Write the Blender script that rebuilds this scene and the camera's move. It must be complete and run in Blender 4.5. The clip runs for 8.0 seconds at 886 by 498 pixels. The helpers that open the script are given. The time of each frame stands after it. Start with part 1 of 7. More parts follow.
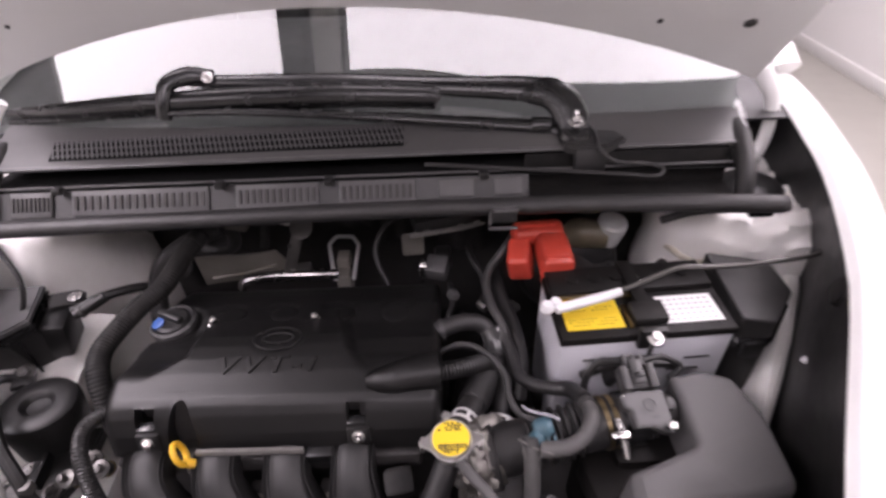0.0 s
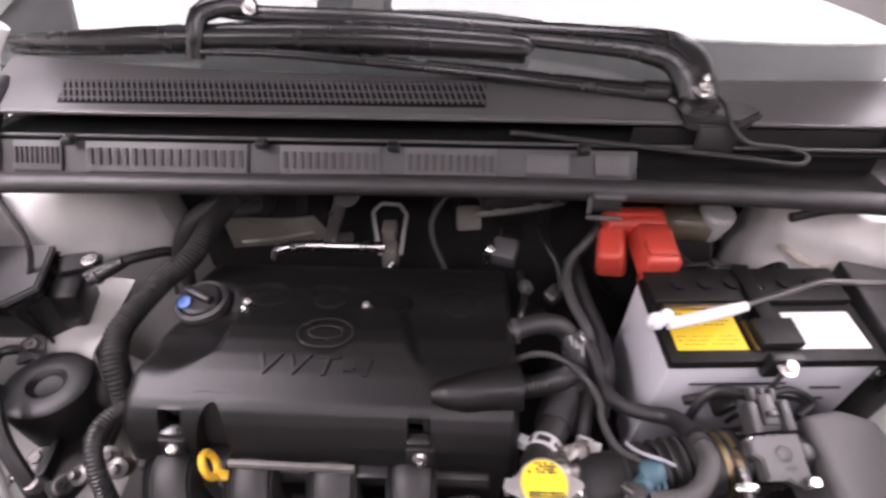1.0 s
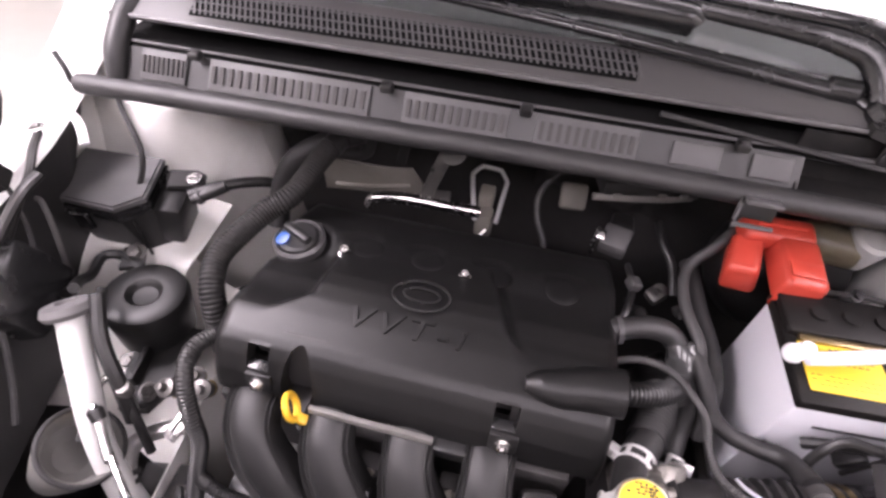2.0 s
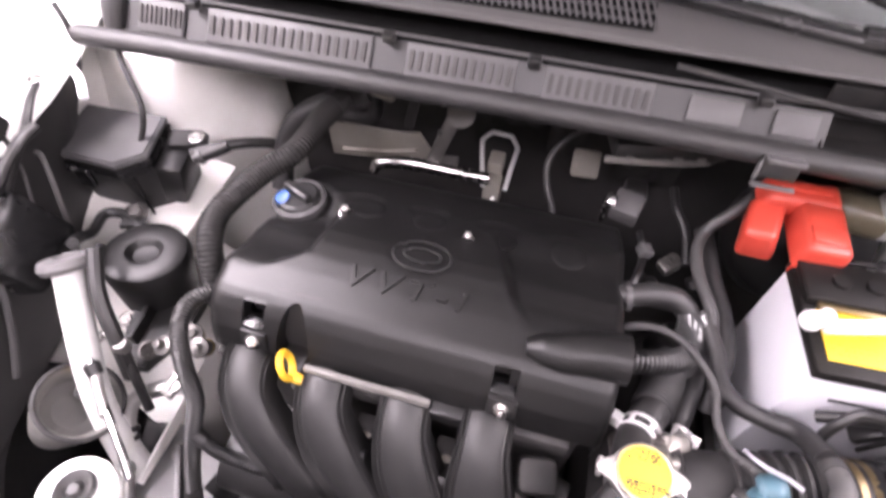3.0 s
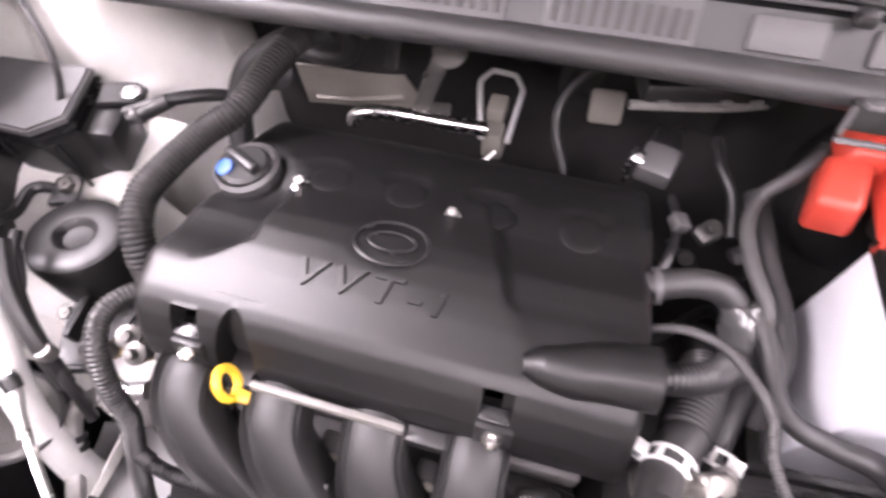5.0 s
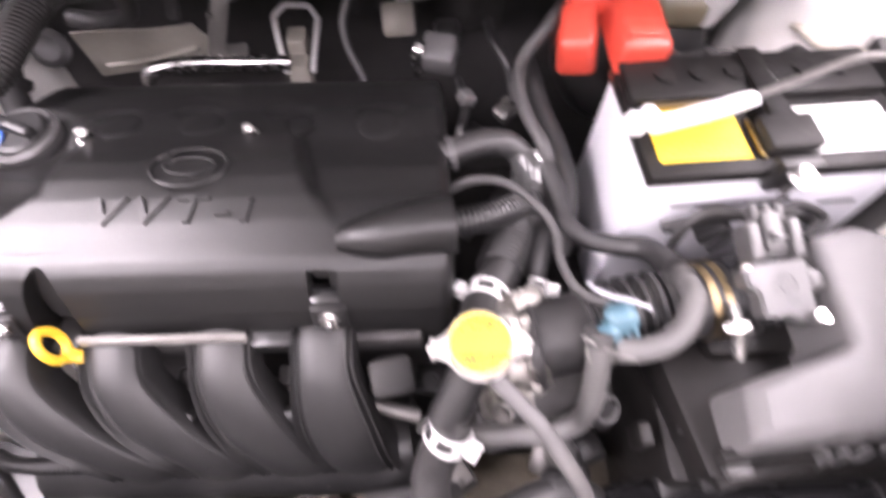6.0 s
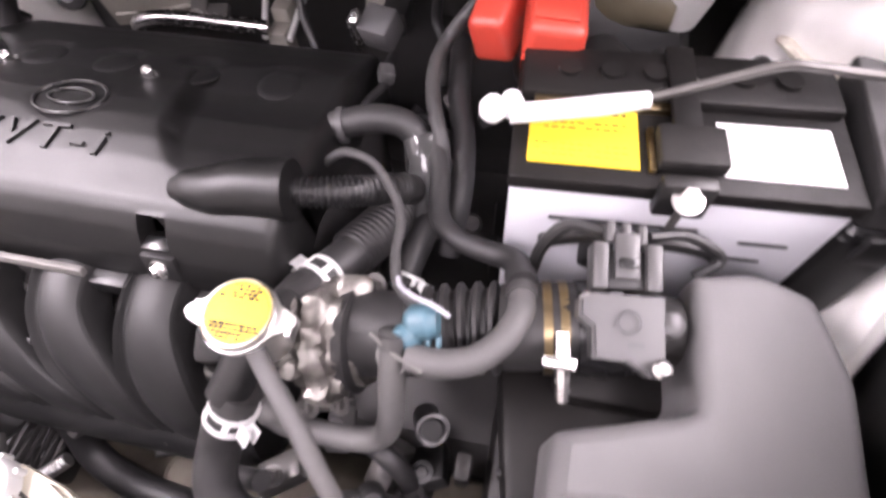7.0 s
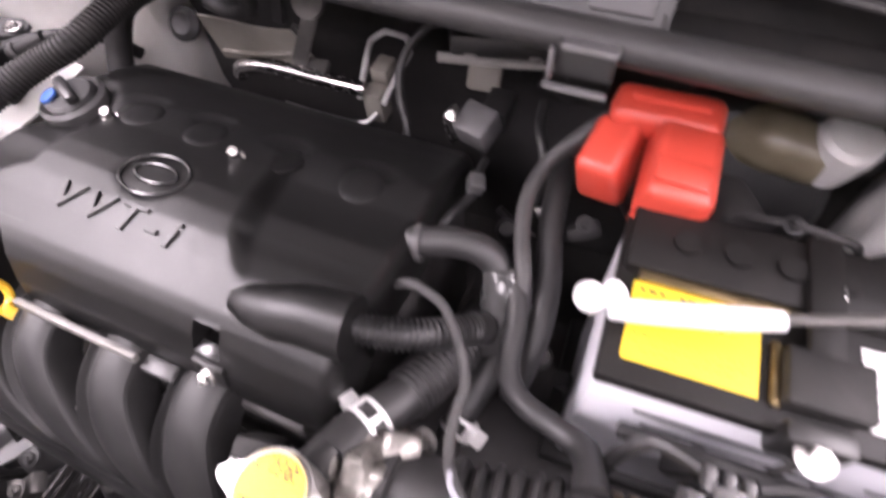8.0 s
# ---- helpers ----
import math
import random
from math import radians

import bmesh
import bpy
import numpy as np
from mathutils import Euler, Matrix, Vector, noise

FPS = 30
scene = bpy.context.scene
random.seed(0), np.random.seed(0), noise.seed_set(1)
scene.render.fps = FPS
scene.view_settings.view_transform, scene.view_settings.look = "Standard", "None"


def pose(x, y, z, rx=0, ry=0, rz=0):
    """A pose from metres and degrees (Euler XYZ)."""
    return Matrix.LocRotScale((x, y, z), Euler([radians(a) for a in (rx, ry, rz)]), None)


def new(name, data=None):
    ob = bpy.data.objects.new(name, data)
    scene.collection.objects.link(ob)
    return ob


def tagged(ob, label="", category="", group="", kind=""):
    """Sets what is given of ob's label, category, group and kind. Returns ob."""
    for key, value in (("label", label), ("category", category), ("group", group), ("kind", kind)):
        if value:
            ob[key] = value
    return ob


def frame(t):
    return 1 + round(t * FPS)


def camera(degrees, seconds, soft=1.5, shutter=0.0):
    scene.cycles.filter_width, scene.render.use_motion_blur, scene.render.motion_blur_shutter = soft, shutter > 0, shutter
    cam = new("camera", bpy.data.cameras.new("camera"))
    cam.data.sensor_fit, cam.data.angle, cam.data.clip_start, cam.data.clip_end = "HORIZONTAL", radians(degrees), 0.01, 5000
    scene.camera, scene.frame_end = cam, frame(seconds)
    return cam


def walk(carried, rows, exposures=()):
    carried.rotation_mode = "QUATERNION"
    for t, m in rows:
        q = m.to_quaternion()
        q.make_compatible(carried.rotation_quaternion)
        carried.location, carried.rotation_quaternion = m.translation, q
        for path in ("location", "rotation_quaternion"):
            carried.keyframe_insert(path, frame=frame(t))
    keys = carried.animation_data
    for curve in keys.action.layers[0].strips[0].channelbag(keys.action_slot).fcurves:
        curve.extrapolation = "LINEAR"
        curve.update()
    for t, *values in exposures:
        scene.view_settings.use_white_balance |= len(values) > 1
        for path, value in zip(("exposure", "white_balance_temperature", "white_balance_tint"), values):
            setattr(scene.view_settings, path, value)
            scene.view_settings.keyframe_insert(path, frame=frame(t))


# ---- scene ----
cam = camera(80.5, 8.0, soft=2.8, shutter=0.5)
PATH = [
    (0.0, -0.0101, 0.0264, 1.3597, 50.67, 2.05, -0.92),
    (0.5, -0.0117, 0.1144, 1.3199, 47.86, 2.41, 3.11),
    (1.0, -0.0963, 0.1500, 1.3105, 45.58, 0.23, 2.38),
    (1.5, -0.1427, 0.1691, 1.3025, 43.41, 0.24, 8.92),
    (1.7, -0.1611, 0.1729, 1.2945, 41.81, -1.00, 11.22),
    (2.8, -0.1600, 0.1932, 1.2821, 40.26, -2.24, 15.72),
    (3.0, -0.1434, 0.1784, 1.2573, 39.10, -1.22, 15.66),
    (3.5, -0.1370, 0.1862, 1.1951, 34.50, -1.13, 17.12),
    (4.0, -0.1718, 0.2440, 1.1603, 33.24, -0.53, 20.18),
    (4.2, -0.2198, 0.2589, 1.1672, 33.91, -0.49, 22.86),
    (5.3, -0.0849, 0.2981, 1.1841, 31.79, 2.39, 10.78),
    (5.5, -0.0605, 0.2785, 1.1801, 31.42, 1.50, 6.85),
    (6.0, -0.0480, 0.2250, 1.1691, 29.37, -0.53, -2.14),
    (6.2, -0.0321, 0.1726, 1.1311, 30.85, -2.12, -5.69),
    (6.5, 0.0242, 0.1621, 1.1349, 29.80, -0.94, -3.68),
    (6.7, 0.0695, 0.1870, 1.1257, 29.67, -0.53, 2.91),
    (7.0, 0.1457, 0.2411, 1.1196, 30.87, 2.28, 11.50),
    (7.2, 0.1516, 0.2664, 1.1240, 29.50, 2.83, 14.17),
    (7.5, 0.1534, 0.2874, 1.1269, 30.31, 3.89, 17.57),
    (8.0, 0.1055, 0.3504, 1.1417, 31.97, 3.22, 23.12),
]
walk(cam, [(t, pose(x, y, z, rx, ry, rz)) for t, x, y, z, rx, ry, rz in PATH],
     exposures=[(0.0, -1.53, 6450, 31), (1.0, -1.14, 6450, 31), (1.7, -0.79, 6450, 31), (3.0, 0.0, 6450, 31), (4.0, 0.33, 6450, 31),
                (5.5, 0.36, 6450, 31), (6.5, 0.38, 6450, 31), (7.0, -0.1, 6450, 31), (7.5, -0.32, 6450, 31), (8.0, -0.15, 6450, 31)])

# ---- world and light strengths ----
world = bpy.data.worlds.new("world")
scene.world = world
world.use_nodes = True
world.node_tree.nodes["Background"].inputs[0].default_value = (0.9, 0.95, 1.0, 1)
world.node_tree.nodes["Background"].inputs[1].default_value = 0.3
LAMP = 22.0        # ceiling panels over the nose of the car
LAMP_REAR = 30.0  # panels over the cabin
FILL_SIDE = 46.0  # unseen fill panels added on the battery side
FILL_LEFT = 86.0  # unseen fill panel added beside the fuse box


# ---- materials ----
def material(name, color, rough=0.5, metal=0.0, grain=0.0, grain_scale=400.0, stain=0.0, stain_scale=9.0,
             stain_color=None, coat=0.0, spec=0.5, rough_var=0.1, emit=0.0, sub=0.0, per_object=0.0):
    m = bpy.data.materials.new(name)
    m.use_nodes = True
    nt = m.node_tree
    b = nt.nodes["Principled BSDF"]
    b.inputs["Base Color"].default_value = (*color, 1)
    b.inputs["Roughness"].default_value = rough
    b.inputs["Metallic"].default_value = metal
    b.inputs["Specular IOR Level"].default_value = spec
    b.inputs["Coat Weight"].default_value = coat
    b.inputs["Coat Roughness"].default_value = 0.08
    if sub:
        b.inputs["Subsurface Weight"].default_value = sub
        b.inputs["Subsurface Radius"].default_value = (0.01, 0.01, 0.01)
    if emit:
        b.inputs["Emission Color"].default_value = (1.0, 0.985, 0.96, 1)
        b.inputs["Emission Strength"].default_value = emit
    tc = nt.nodes.new("ShaderNodeTexCoord")
    big = nt.nodes.new("ShaderNodeTexNoise")
    big.inputs["Scale"].default_value = stain_scale
    big.inputs["Detail"].default_value = 6
    big.inputs["Roughness"].default_value = 0.6
    nt.links.new(tc.outputs["Object"], big.inputs["Vector"])
    if stain:
        ramp = nt.nodes.new("ShaderNodeValToRGB")
        ramp.color_ramp.elements[0].position = 0.38
        ramp.color_ramp.elements[1].position = 0.72
        nt.links.new(big.outputs["Fac"], ramp.inputs["Fac"])
        scale = nt.nodes.new("ShaderNodeMath")
        scale.operation = "MULTIPLY"
        scale.inputs[1].default_value = stain
        nt.links.new(ramp.outputs["Color"], scale.inputs[0])
        mix = nt.nodes.new("ShaderNodeMix")
        mix.data_type = "RGBA"
        mix.inputs["A"].default_value = (*color, 1)
        sc = stain_color or tuple(c * 0.5 for c in color)
        mix.inputs["B"].default_value = (*sc, 1)
        nt.links.new(scale.outputs[0], mix.inputs["Factor"])
        out = mix.outputs["Result"]
        nt.links.new(out, b.inputs["Base Color"])
    if rough_var:
        fine = nt.nodes.new("ShaderNodeTexNoise")
        fine.inputs["Scale"].default_value = stain_scale * 5
        fine.inputs["Detail"].default_value = 4
        nt.links.new(tc.outputs["Object"], fine.inputs["Vector"])
        mr = nt.nodes.new("ShaderNodeMapRange")
        mr.inputs["To Min"].default_value = max(0.02, rough - rough_var)
        mr.inputs["To Max"].default_value = min(1.0, rough + rough_var)
        nt.links.new(fine.outputs["Fac"], mr.inputs["Value"])
        nt.links.new(mr.outputs["Result"], b.inputs["Roughness"])
    if grain:
        gr = nt.nodes.new("ShaderNodeTexNoise")
        gr.inputs["Scale"].default_value = grain_scale
        gr.inputs["Detail"].default_value = 3
        nt.links.new(tc.outputs["Object"], gr.inputs["Vector"])
        bump = nt.nodes.new("ShaderNodeBump")
        bump.inputs["Strength"].default_value = grain
        bump.inputs["Distance"].default_value = 0.0006
        nt.links.new(gr.outputs["Fac"], bump.inputs["Height"])
        nt.links.new(bump.outputs["Normal"], b.inputs["Normal"])
    return m


COVER = material("textured_black_plastic", (0.0065, 0.0064, 0.0065), 0.36, grain=0.35, grain_scale=900, stain=0.4,
                 stain_color=(0.012, 0.0115, 0.011), stain_scale=18, rough_var=0.06, spec=0.33)
BLACK = material("black_plastic", (0.008, 0.008, 0.0083), 0.42, grain=0.2, stain=0.5, stain_color=(0.022, 0.021, 0.02))
MATTE = material("dusty_matt_black_plastic", (0.010, 0.0098, 0.0098), 0.62, grain=0.4, grain_scale=500, stain=0.6, stain_color=(0.024, 0.022, 0.02), stain_scale=30, spec=0.28)
GLOSS = material("glossy_black_plastic", (0.009, 0.009, 0.0095), 0.25, stain=0.4, stain_color=(0.02, 0.02, 0.02))
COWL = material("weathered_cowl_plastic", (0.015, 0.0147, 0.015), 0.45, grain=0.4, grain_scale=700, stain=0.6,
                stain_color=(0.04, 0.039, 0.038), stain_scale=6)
# satin, with the base colour lifted to stand in for bright reflections
COWL_TOP = material("lifted_cowl_plastic", (0.055, 0.0535, 0.055), 0.34, grain=0.3, grain_scale=700, stain=0.6,
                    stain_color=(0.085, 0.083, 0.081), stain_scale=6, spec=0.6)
LID = material("dark_battery_lid", (0.0065, 0.006, 0.0058), 0.5, grain=0.3, grain_scale=500, stain=0.6, stain_color=(0.013, 0.0115, 0.0105), stain_scale=30, spec=0.24)
COWL_GREY = material("grey_grille_plastic", (0.06, 0.0585, 0.06), 0.55, grain=0.3, stain=0.5, stain_color=(0.1, 0.1, 0.1))
COWL_SLAT = material("grille_bar_plastic", (0.085, 0.083, 0.085), 0.5, stain=0.5, stain_color=(0.05, 0.05, 0.05))
# near-black colour that stands in for shade inside inlets and slots
HOLE_SHADE = material("painted_hole_shade", (0.006, 0.006, 0.006), 0.9, spec=0.1, stain=0.3, stain_color=(0.012, 0.012, 0.012))
RUBBER = material("rubber", (0.015, 0.0146, 0.015), 0.5, grain=0.25, stain=0.6, stain_color=(0.028, 0.027, 0.026), stain_scale=20)
DUSTY = material("dusty_rubber_hose", (0.06, 0.0585, 0.058), 0.6, grain=0.2, stain=0.6, stain_color=(0.09, 0.087, 0.083), stain_scale=25)
DUSTY_D = material("worn_grey_rubber", (0.032, 0.0314, 0.0314), 0.55, grain=0.2, stain=0.6, stain_color=(0.045, 0.043, 0.042), stain_scale=25)
DARK = material("dark_void_metal", (0.03, 0.0285, 0.0285), 0.7, grain=0.4, stain=0.5, stain_color=(0.05, 0.047, 0.044))
RUNNER = material("satin_black_moulding", (0.012, 0.0118, 0.012), 0.5, grain=0.35, grain_scale=900, stain=0.5, stain_color=(0.02, 0.0195, 0.019), stain_scale=22, rough_var=0.06, spec=0.4)
GREY = material("grey_air_box_plastic", (0.095, 0.0925, 0.0935), 0.55, grain=0.5, grain_scale=900, stain=0.3,
                stain_color=(0.11, 0.107, 0.104), spec=0.3)
SENSOR = material("smooth_grey_plastic", (0.05, 0.049, 0.0495), 0.38, stain=0.3, stain_color=(0.07, 0.068, 0.066))
CAST = material("oily_cast_aluminium", (0.27, 0.26, 0.24), 0.42, metal=0.8, grain=1.0, grain_scale=140, stain=1.0,
                stain_color=(0.07, 0.06, 0.055), stain_scale=55, rough_var=0.15)
WHITE = material("white_car_paint", (0.8, 0.8, 0.79), 0.3, coat=0.6, stain=0.12, stain_color=(0.6, 0.58, 0.55), rough_var=0.05)
PRIMER = material("dusty_white_bay_paint", (0.84, 0.83, 0.81), 0.45, grain=0.3, grain_scale=60, stain=0.3, stain_color=(0.6, 0.57, 0.51), stain_scale=16)
SEALER = material("cream_seam_sealer", (0.66, 0.62, 0.53), 0.6, grain=0.5, grain_scale=80, stain=0.5, stain_color=(0.45, 0.41, 0.34), stain_scale=30)
CASE = material("milky_battery_plastic", (0.62, 0.62, 0.66), 0.35, stain=0.15, stain_color=(0.5, 0.5, 0.53), sub=0.15)
LABEL_Y = material("yellow_label", (0.78, 0.55, 0.03), 0.4, stain=0.3, stain_color=(0.75, 0.5, 0.02))
LABEL_W = material("white_label", (0.85, 0.85, 0.85), 0.4)
RED = material("red_rubber_boot", (0.46, 0.05, 0.03), 0.4, stain=0.4, stain_color=(0.32, 0.035, 0.022), stain_scale=30)
YELLOW = material("yellow_plastic", (0.72, 0.42, 0.03), 0.35, stain=0.2)
BLUE = material("blue_plastic", (0.016, 0.075, 0.28), 0.35, stain=0.2)
CYAN = material("pale_blue_connector", (0.05, 0.11, 0.14), 0.45, stain=0.3)
ALU = material("cast_aluminium", (0.75, 0.74, 0.73), 0.38, metal=1.0, grain=0.5, grain_scale=250, stain=0.6,
               stain_color=(0.4, 0.38, 0.36), stain_scale=30)
STEEL = material("bright_steel", (0.72, 0.71, 0.7), 0.25, metal=1.0, stain=0.3, stain_color=(0.4, 0.38, 0.36), stain_scale=40)
SHIELD = material("dull_heat_shield", (0.25, 0.235, 0.21), 0.6, metal=0.2, grain=0.5, grain_scale=150, stain=0.6,
                  stain_color=(0.2, 0.18, 0.15), stain_scale=18)
ROD = material("worn_grey_steel_rod", (0.115, 0.11, 0.105), 0.4, metal=0.6, stain=0.4, stain_scale=40)
DULL = material("dull_grey_strip", (0.17, 0.165, 0.155), 0.5, metal=0.35, stain=0.5, stain_color=(0.09, 0.085, 0.08), stain_scale=40)
BRASS = material("yellow_zinc", (0.38, 0.29, 0.16), 0.33, metal=1.0, stain=0.8, stain_color=(0.12, 0.09, 0.06), stain_scale=40)
GRIP = material("white_plastic_grip", (0.78, 0.78, 0.8), 0.4, stain=0.2, stain_color=(0.6, 0.6, 0.62), stain_scale=30)
INK = material("black_print", (0.02, 0.02, 0.02), 0.6)
INK_GREY = material("grey_print", (0.045, 0.045, 0.047), 0.6)
INK_PALE = material("pale_print", (0.3, 0.3, 0.33), 0.6)
CLAMP = material("bright_zinc_clamp", (0.82, 0.82, 0.82), 0.42, metal=0.55, stain=0.3, stain_color=(0.5, 0.48, 0.46), stain_scale=40)
PALE = material("pale_grey_moulding", (0.13, 0.127, 0.12), 0.45, stain=0.4, stain_color=(0.08, 0.077, 0.072), stain_scale=25)
NECK = material("milky_filler_plastic", (0.55, 0.55, 0.54), 0.4, stain=0.4, stain_color=(0.4, 0.39, 0.36), stain_scale=25, sub=0.1)
FLUID = material("brown_fluid_tank", (0.14, 0.12, 0.08), 0.35, stain=0.5, stain_color=(0.08, 0.068, 0.045), stain_scale=25, sub=0.1)
BEIGE = material("cream_plastic", (0.42, 0.39, 0.31), 0.5, stain=0.3)
DIRT = material("oily_brown_dust", (0.13, 0.112, 0.085), 0.75, grain=0.5, grain_scale=120, stain=0.7, stain_color=(0.05, 0.044, 0.036), stain_scale=22)
FOIL = material("shiny_black_tape", (0.05, 0.05, 0.05), 0.12, stain=0.3, rough_var=0.05)
WALL = material("white_wall_paint", (0.82, 0.81, 0.79), 0.8, stain=0.1, stain_color=(0.75, 0.73, 0.7), stain_scale=1.5)
FLOOR = material("beige_floor_tile", (0.33, 0.32, 0.285), 0.35, stain=0.3, stain_color=(0.27, 0.26, 0.23), stain_scale=2)
# kept dark so the engine cover's top has little to reflect
CEIL = material("dark_ceiling", (0.05, 0.05, 0.052), 0.85, stain=0.1, stain_scale=1.5)
BEAM = material("dark_ceiling_beam", (0.06, 0.06, 0.065), 0.6, stain=0.3)
BEAM_G = material("grey_duct_sheet", (0.45, 0.45, 0.45), 0.5, stain=0.2)
DIFF = material("lit_diffuser", (0.9, 0.9, 0.9), 0.5, emit=LAMP, rough_var=0)
DIFF_S = material("fill_side_diffuser", (0.9, 0.9, 0.9), 0.5, emit=FILL_SIDE, rough_var=0)
DIFF_L = material("fill_left_diffuser", (0.9, 0.9, 0.9), 0.5, emit=FILL_LEFT, rough_var=0)
DIFF_R = material("lit_rear_diffuser", (0.9, 0.9, 0.9), 0.5, emit=LAMP_REAR, rough_var=0)

GLASS = bpy.data.materials.new("windscreen_glass")
GLASS.use_nodes = True
g = GLASS.node_tree.nodes["Principled BSDF"]
g.inputs["Base Color"].default_value = (0.9, 0.95, 0.93, 1)
g.inputs["Transmission Weight"].default_value = 1.0
g.inputs["Roughness"].default_value = 0.01
g.inputs["IOR"].default_value = 1.52


# ---- building helpers ----
def link_mesh(name, bm, mat, parent=None, label="", sharp=35):
    me = bpy.data.meshes.new(name)
    bm.normal_update()
    bm.to_mesh(me)
    bm.free()
    me.polygons.foreach_set("use_smooth", [True] * len(me.polygons))
    me.set_sharp_from_angle(angle=radians(sharp))
    for x in (mat if isinstance(mat, (list, tuple)) else [mat]):
        me.materials.append(x)
    ob = new(name, me)
    if parent:
        top = parent
        inv = Matrix.Identity(4)
        chain = []
        while top:
            chain.append(top)
            top = top.parent
        for c in chain[::-1]:
            inv = inv @ c.matrix_parent_inverse @ c.matrix_basis
        ob.parent = parent
        ob.matrix_parent_inverse = inv.inverted()
    if label:
        ob["label"] = label
    return ob


def part(name, bm, mat, parent, label=""):
    return link_mesh(name, bm, mat, parent, label)


def thing(name, at, label, category, group="", kind=""):
    e = new(name)
    e.empty_display_size = 0.05
    e.location = at
    return tagged(e, label, category, group, kind)


def solid(name, bm, mat, label, category, group="", kind=""):
    return tagged(link_mesh(name, bm, mat), label, category, group, kind)


def merge(bm, other, m=None):
    if m is not None:
        bmesh.ops.transform(other, matrix=m, verts=other.verts)
    me = bpy.data.meshes.new("tmp")
    other.to_mesh(me)
    other.free()
    bm.from_mesh(me)
    bpy.data.meshes.remove(me)
    return bm


def rbox(c, s, bevel=0.003, rot=(0, 0, 0), taper=1.0, seg=2, bm=None):
    """A bevelled box of size s about c; taper shrinks its top."""
    b = bmesh.new()
    bmesh.ops.create_cube(b, size=1)
    for v in b.verts:
        k = taper if v.co.z > 0 else 1.0
        v.co = Vector((v.co.x * s[0] * k, v.co.y * s[1] * k, v.co.z * s[2]))
    if bevel:
        bmesh.ops.bevel(b, geom=b.edges[:] + b.verts[:], offset=bevel, segments=seg, affect="EDGES", profile=0.5)
    m = pose(*c, *rot)
    if bm is None:
        bmesh.ops.transform(b, matrix=m, verts=b.verts)
        return b
    return merge(bm, b, m)


def smooth_path(pts, per=8):
    p = [Vector(q) for q in pts]
    if len(p) < 3:
        return [p[0].lerp(p[-1], i / per) for i in range(per + 1)]
    p = [p[0] * 2 - p[1]] + p + [p[-1] * 2 - p[-2]]
    out = []
    for i in range(1, len(p) - 2):
        a, b, c, d = p[i - 1:i + 3]
        for k in range(per):
            t = k / per
            out.append(0.5 * ((2 * b) + (c - a) * t + (2 * a - 5 * b + 4 * c - d) * t * t + (3 * b - a - 3 * c + d) * t ** 3))
    out.append(p[-2].copy())
    return out


def resample(path, step):
    out, rest = [path[0].copy()], 0.0
    for a, b in zip(path, path[1:]):
        length = (b - a).length
        d = step - rest
        while d <= length:
            out.append(a.lerp(b, d / length))
            d += step
        rest = length - (d - step)
    return out


def tube(pts, r, n=14, per=8, rib=None, flat=1.0, bm=None, up=None):
    """A hose along pts. r: radius, or one per point; rib: (pitch, depth) of corrugation; flat squashes it."""
    path = smooth_path(pts, per)
    rads = r if isinstance(r, (list, tuple)) else [r] * len(pts)
    total = len(path) - 1
    rad = [np.interp(i / total * (len(rads) - 1), range(len(rads)), rads) for i in range(total + 1)]
    if rib:
        fine = resample(path, rib[0] / 4)
        base = [np.interp(i / max(1, len(fine) - 1) * total, range(total + 1), rad) for i in range(len(fine))]
        rad = [b - (rib[1] if i % 4 in (0, 3) else 0) for i, b in enumerate(base)]
        path = fine
    b = bm or bmesh.new()
    tangents = [(path[min(i + 1, len(path) - 1)] - path[max(i - 1, 0)]).normalized() for i in range(len(path))]
    side = Vector(up) if up else Vector((0, 0, 1))
    if abs(side.dot(tangents[0])) > 0.95:
        side = Vector((0, 1, 0))
    side = (side - tangents[0] * side.dot(tangents[0])).normalized()
    rings = []
    for p, t, q in zip(path, tangents, rad):
        side = (side - t * side.dot(t)).normalized()
        other = t.cross(side)
        rings.append([b.verts.new(p + (side * math.sin(a) * flat + other * math.cos(a)) * q)
                      for a in (2 * math.pi * k / n for k in range(n))])
    for a, c in zip(rings, rings[1:]):
        for k in range(n):
            b.faces.new((a[k], a[(k + 1) % n], c[(k + 1) % n], c[k]))
    b.faces.new(rings[0][::-1])
    b.faces.new(rings[-1])
    bmesh.ops.recalc_face_normals(b, faces=b.faces[:])
    return b


def lathe(prof, m, n=32, bm=None):
    """A turned shape: prof is (radius, height) pairs from bottom to top, m its pose."""
    b = bmesh.new()
    rings = []
    for r, z in prof:
        if r < 1e-5:
            rings.append([b.verts.new((0, 0, z))])
        else:
            rings.append([b.verts.new((r * math.cos(2 * math.pi * k / n), r * math.sin(2 * math.pi * k / n), z)) for k in range(n)])
    for a, c in zip(rings, rings[1:]):
        for k in range(n):
            q = [a[k % len(a)], a[(k + 1) % len(a)], c[(k + 1) % len(c)], c[k % len(c)]]
            q = [v for i, v in enumerate(q) if v not in q[:i]]
            if len(q) > 2:
                b.faces.new(q)
    if len(rings[0]) > 1:
        b.faces.new(rings[0][::-1])
    if len(rings[-1]) > 1:
        b.faces.new(rings[-1])
    bmesh.ops.recalc_face_normals(b, faces=b.faces[:])
    if bm is None:
        bmesh.ops.transform(b, matrix=m, verts=b.verts)
        return b
    return merge(bm, b, m)


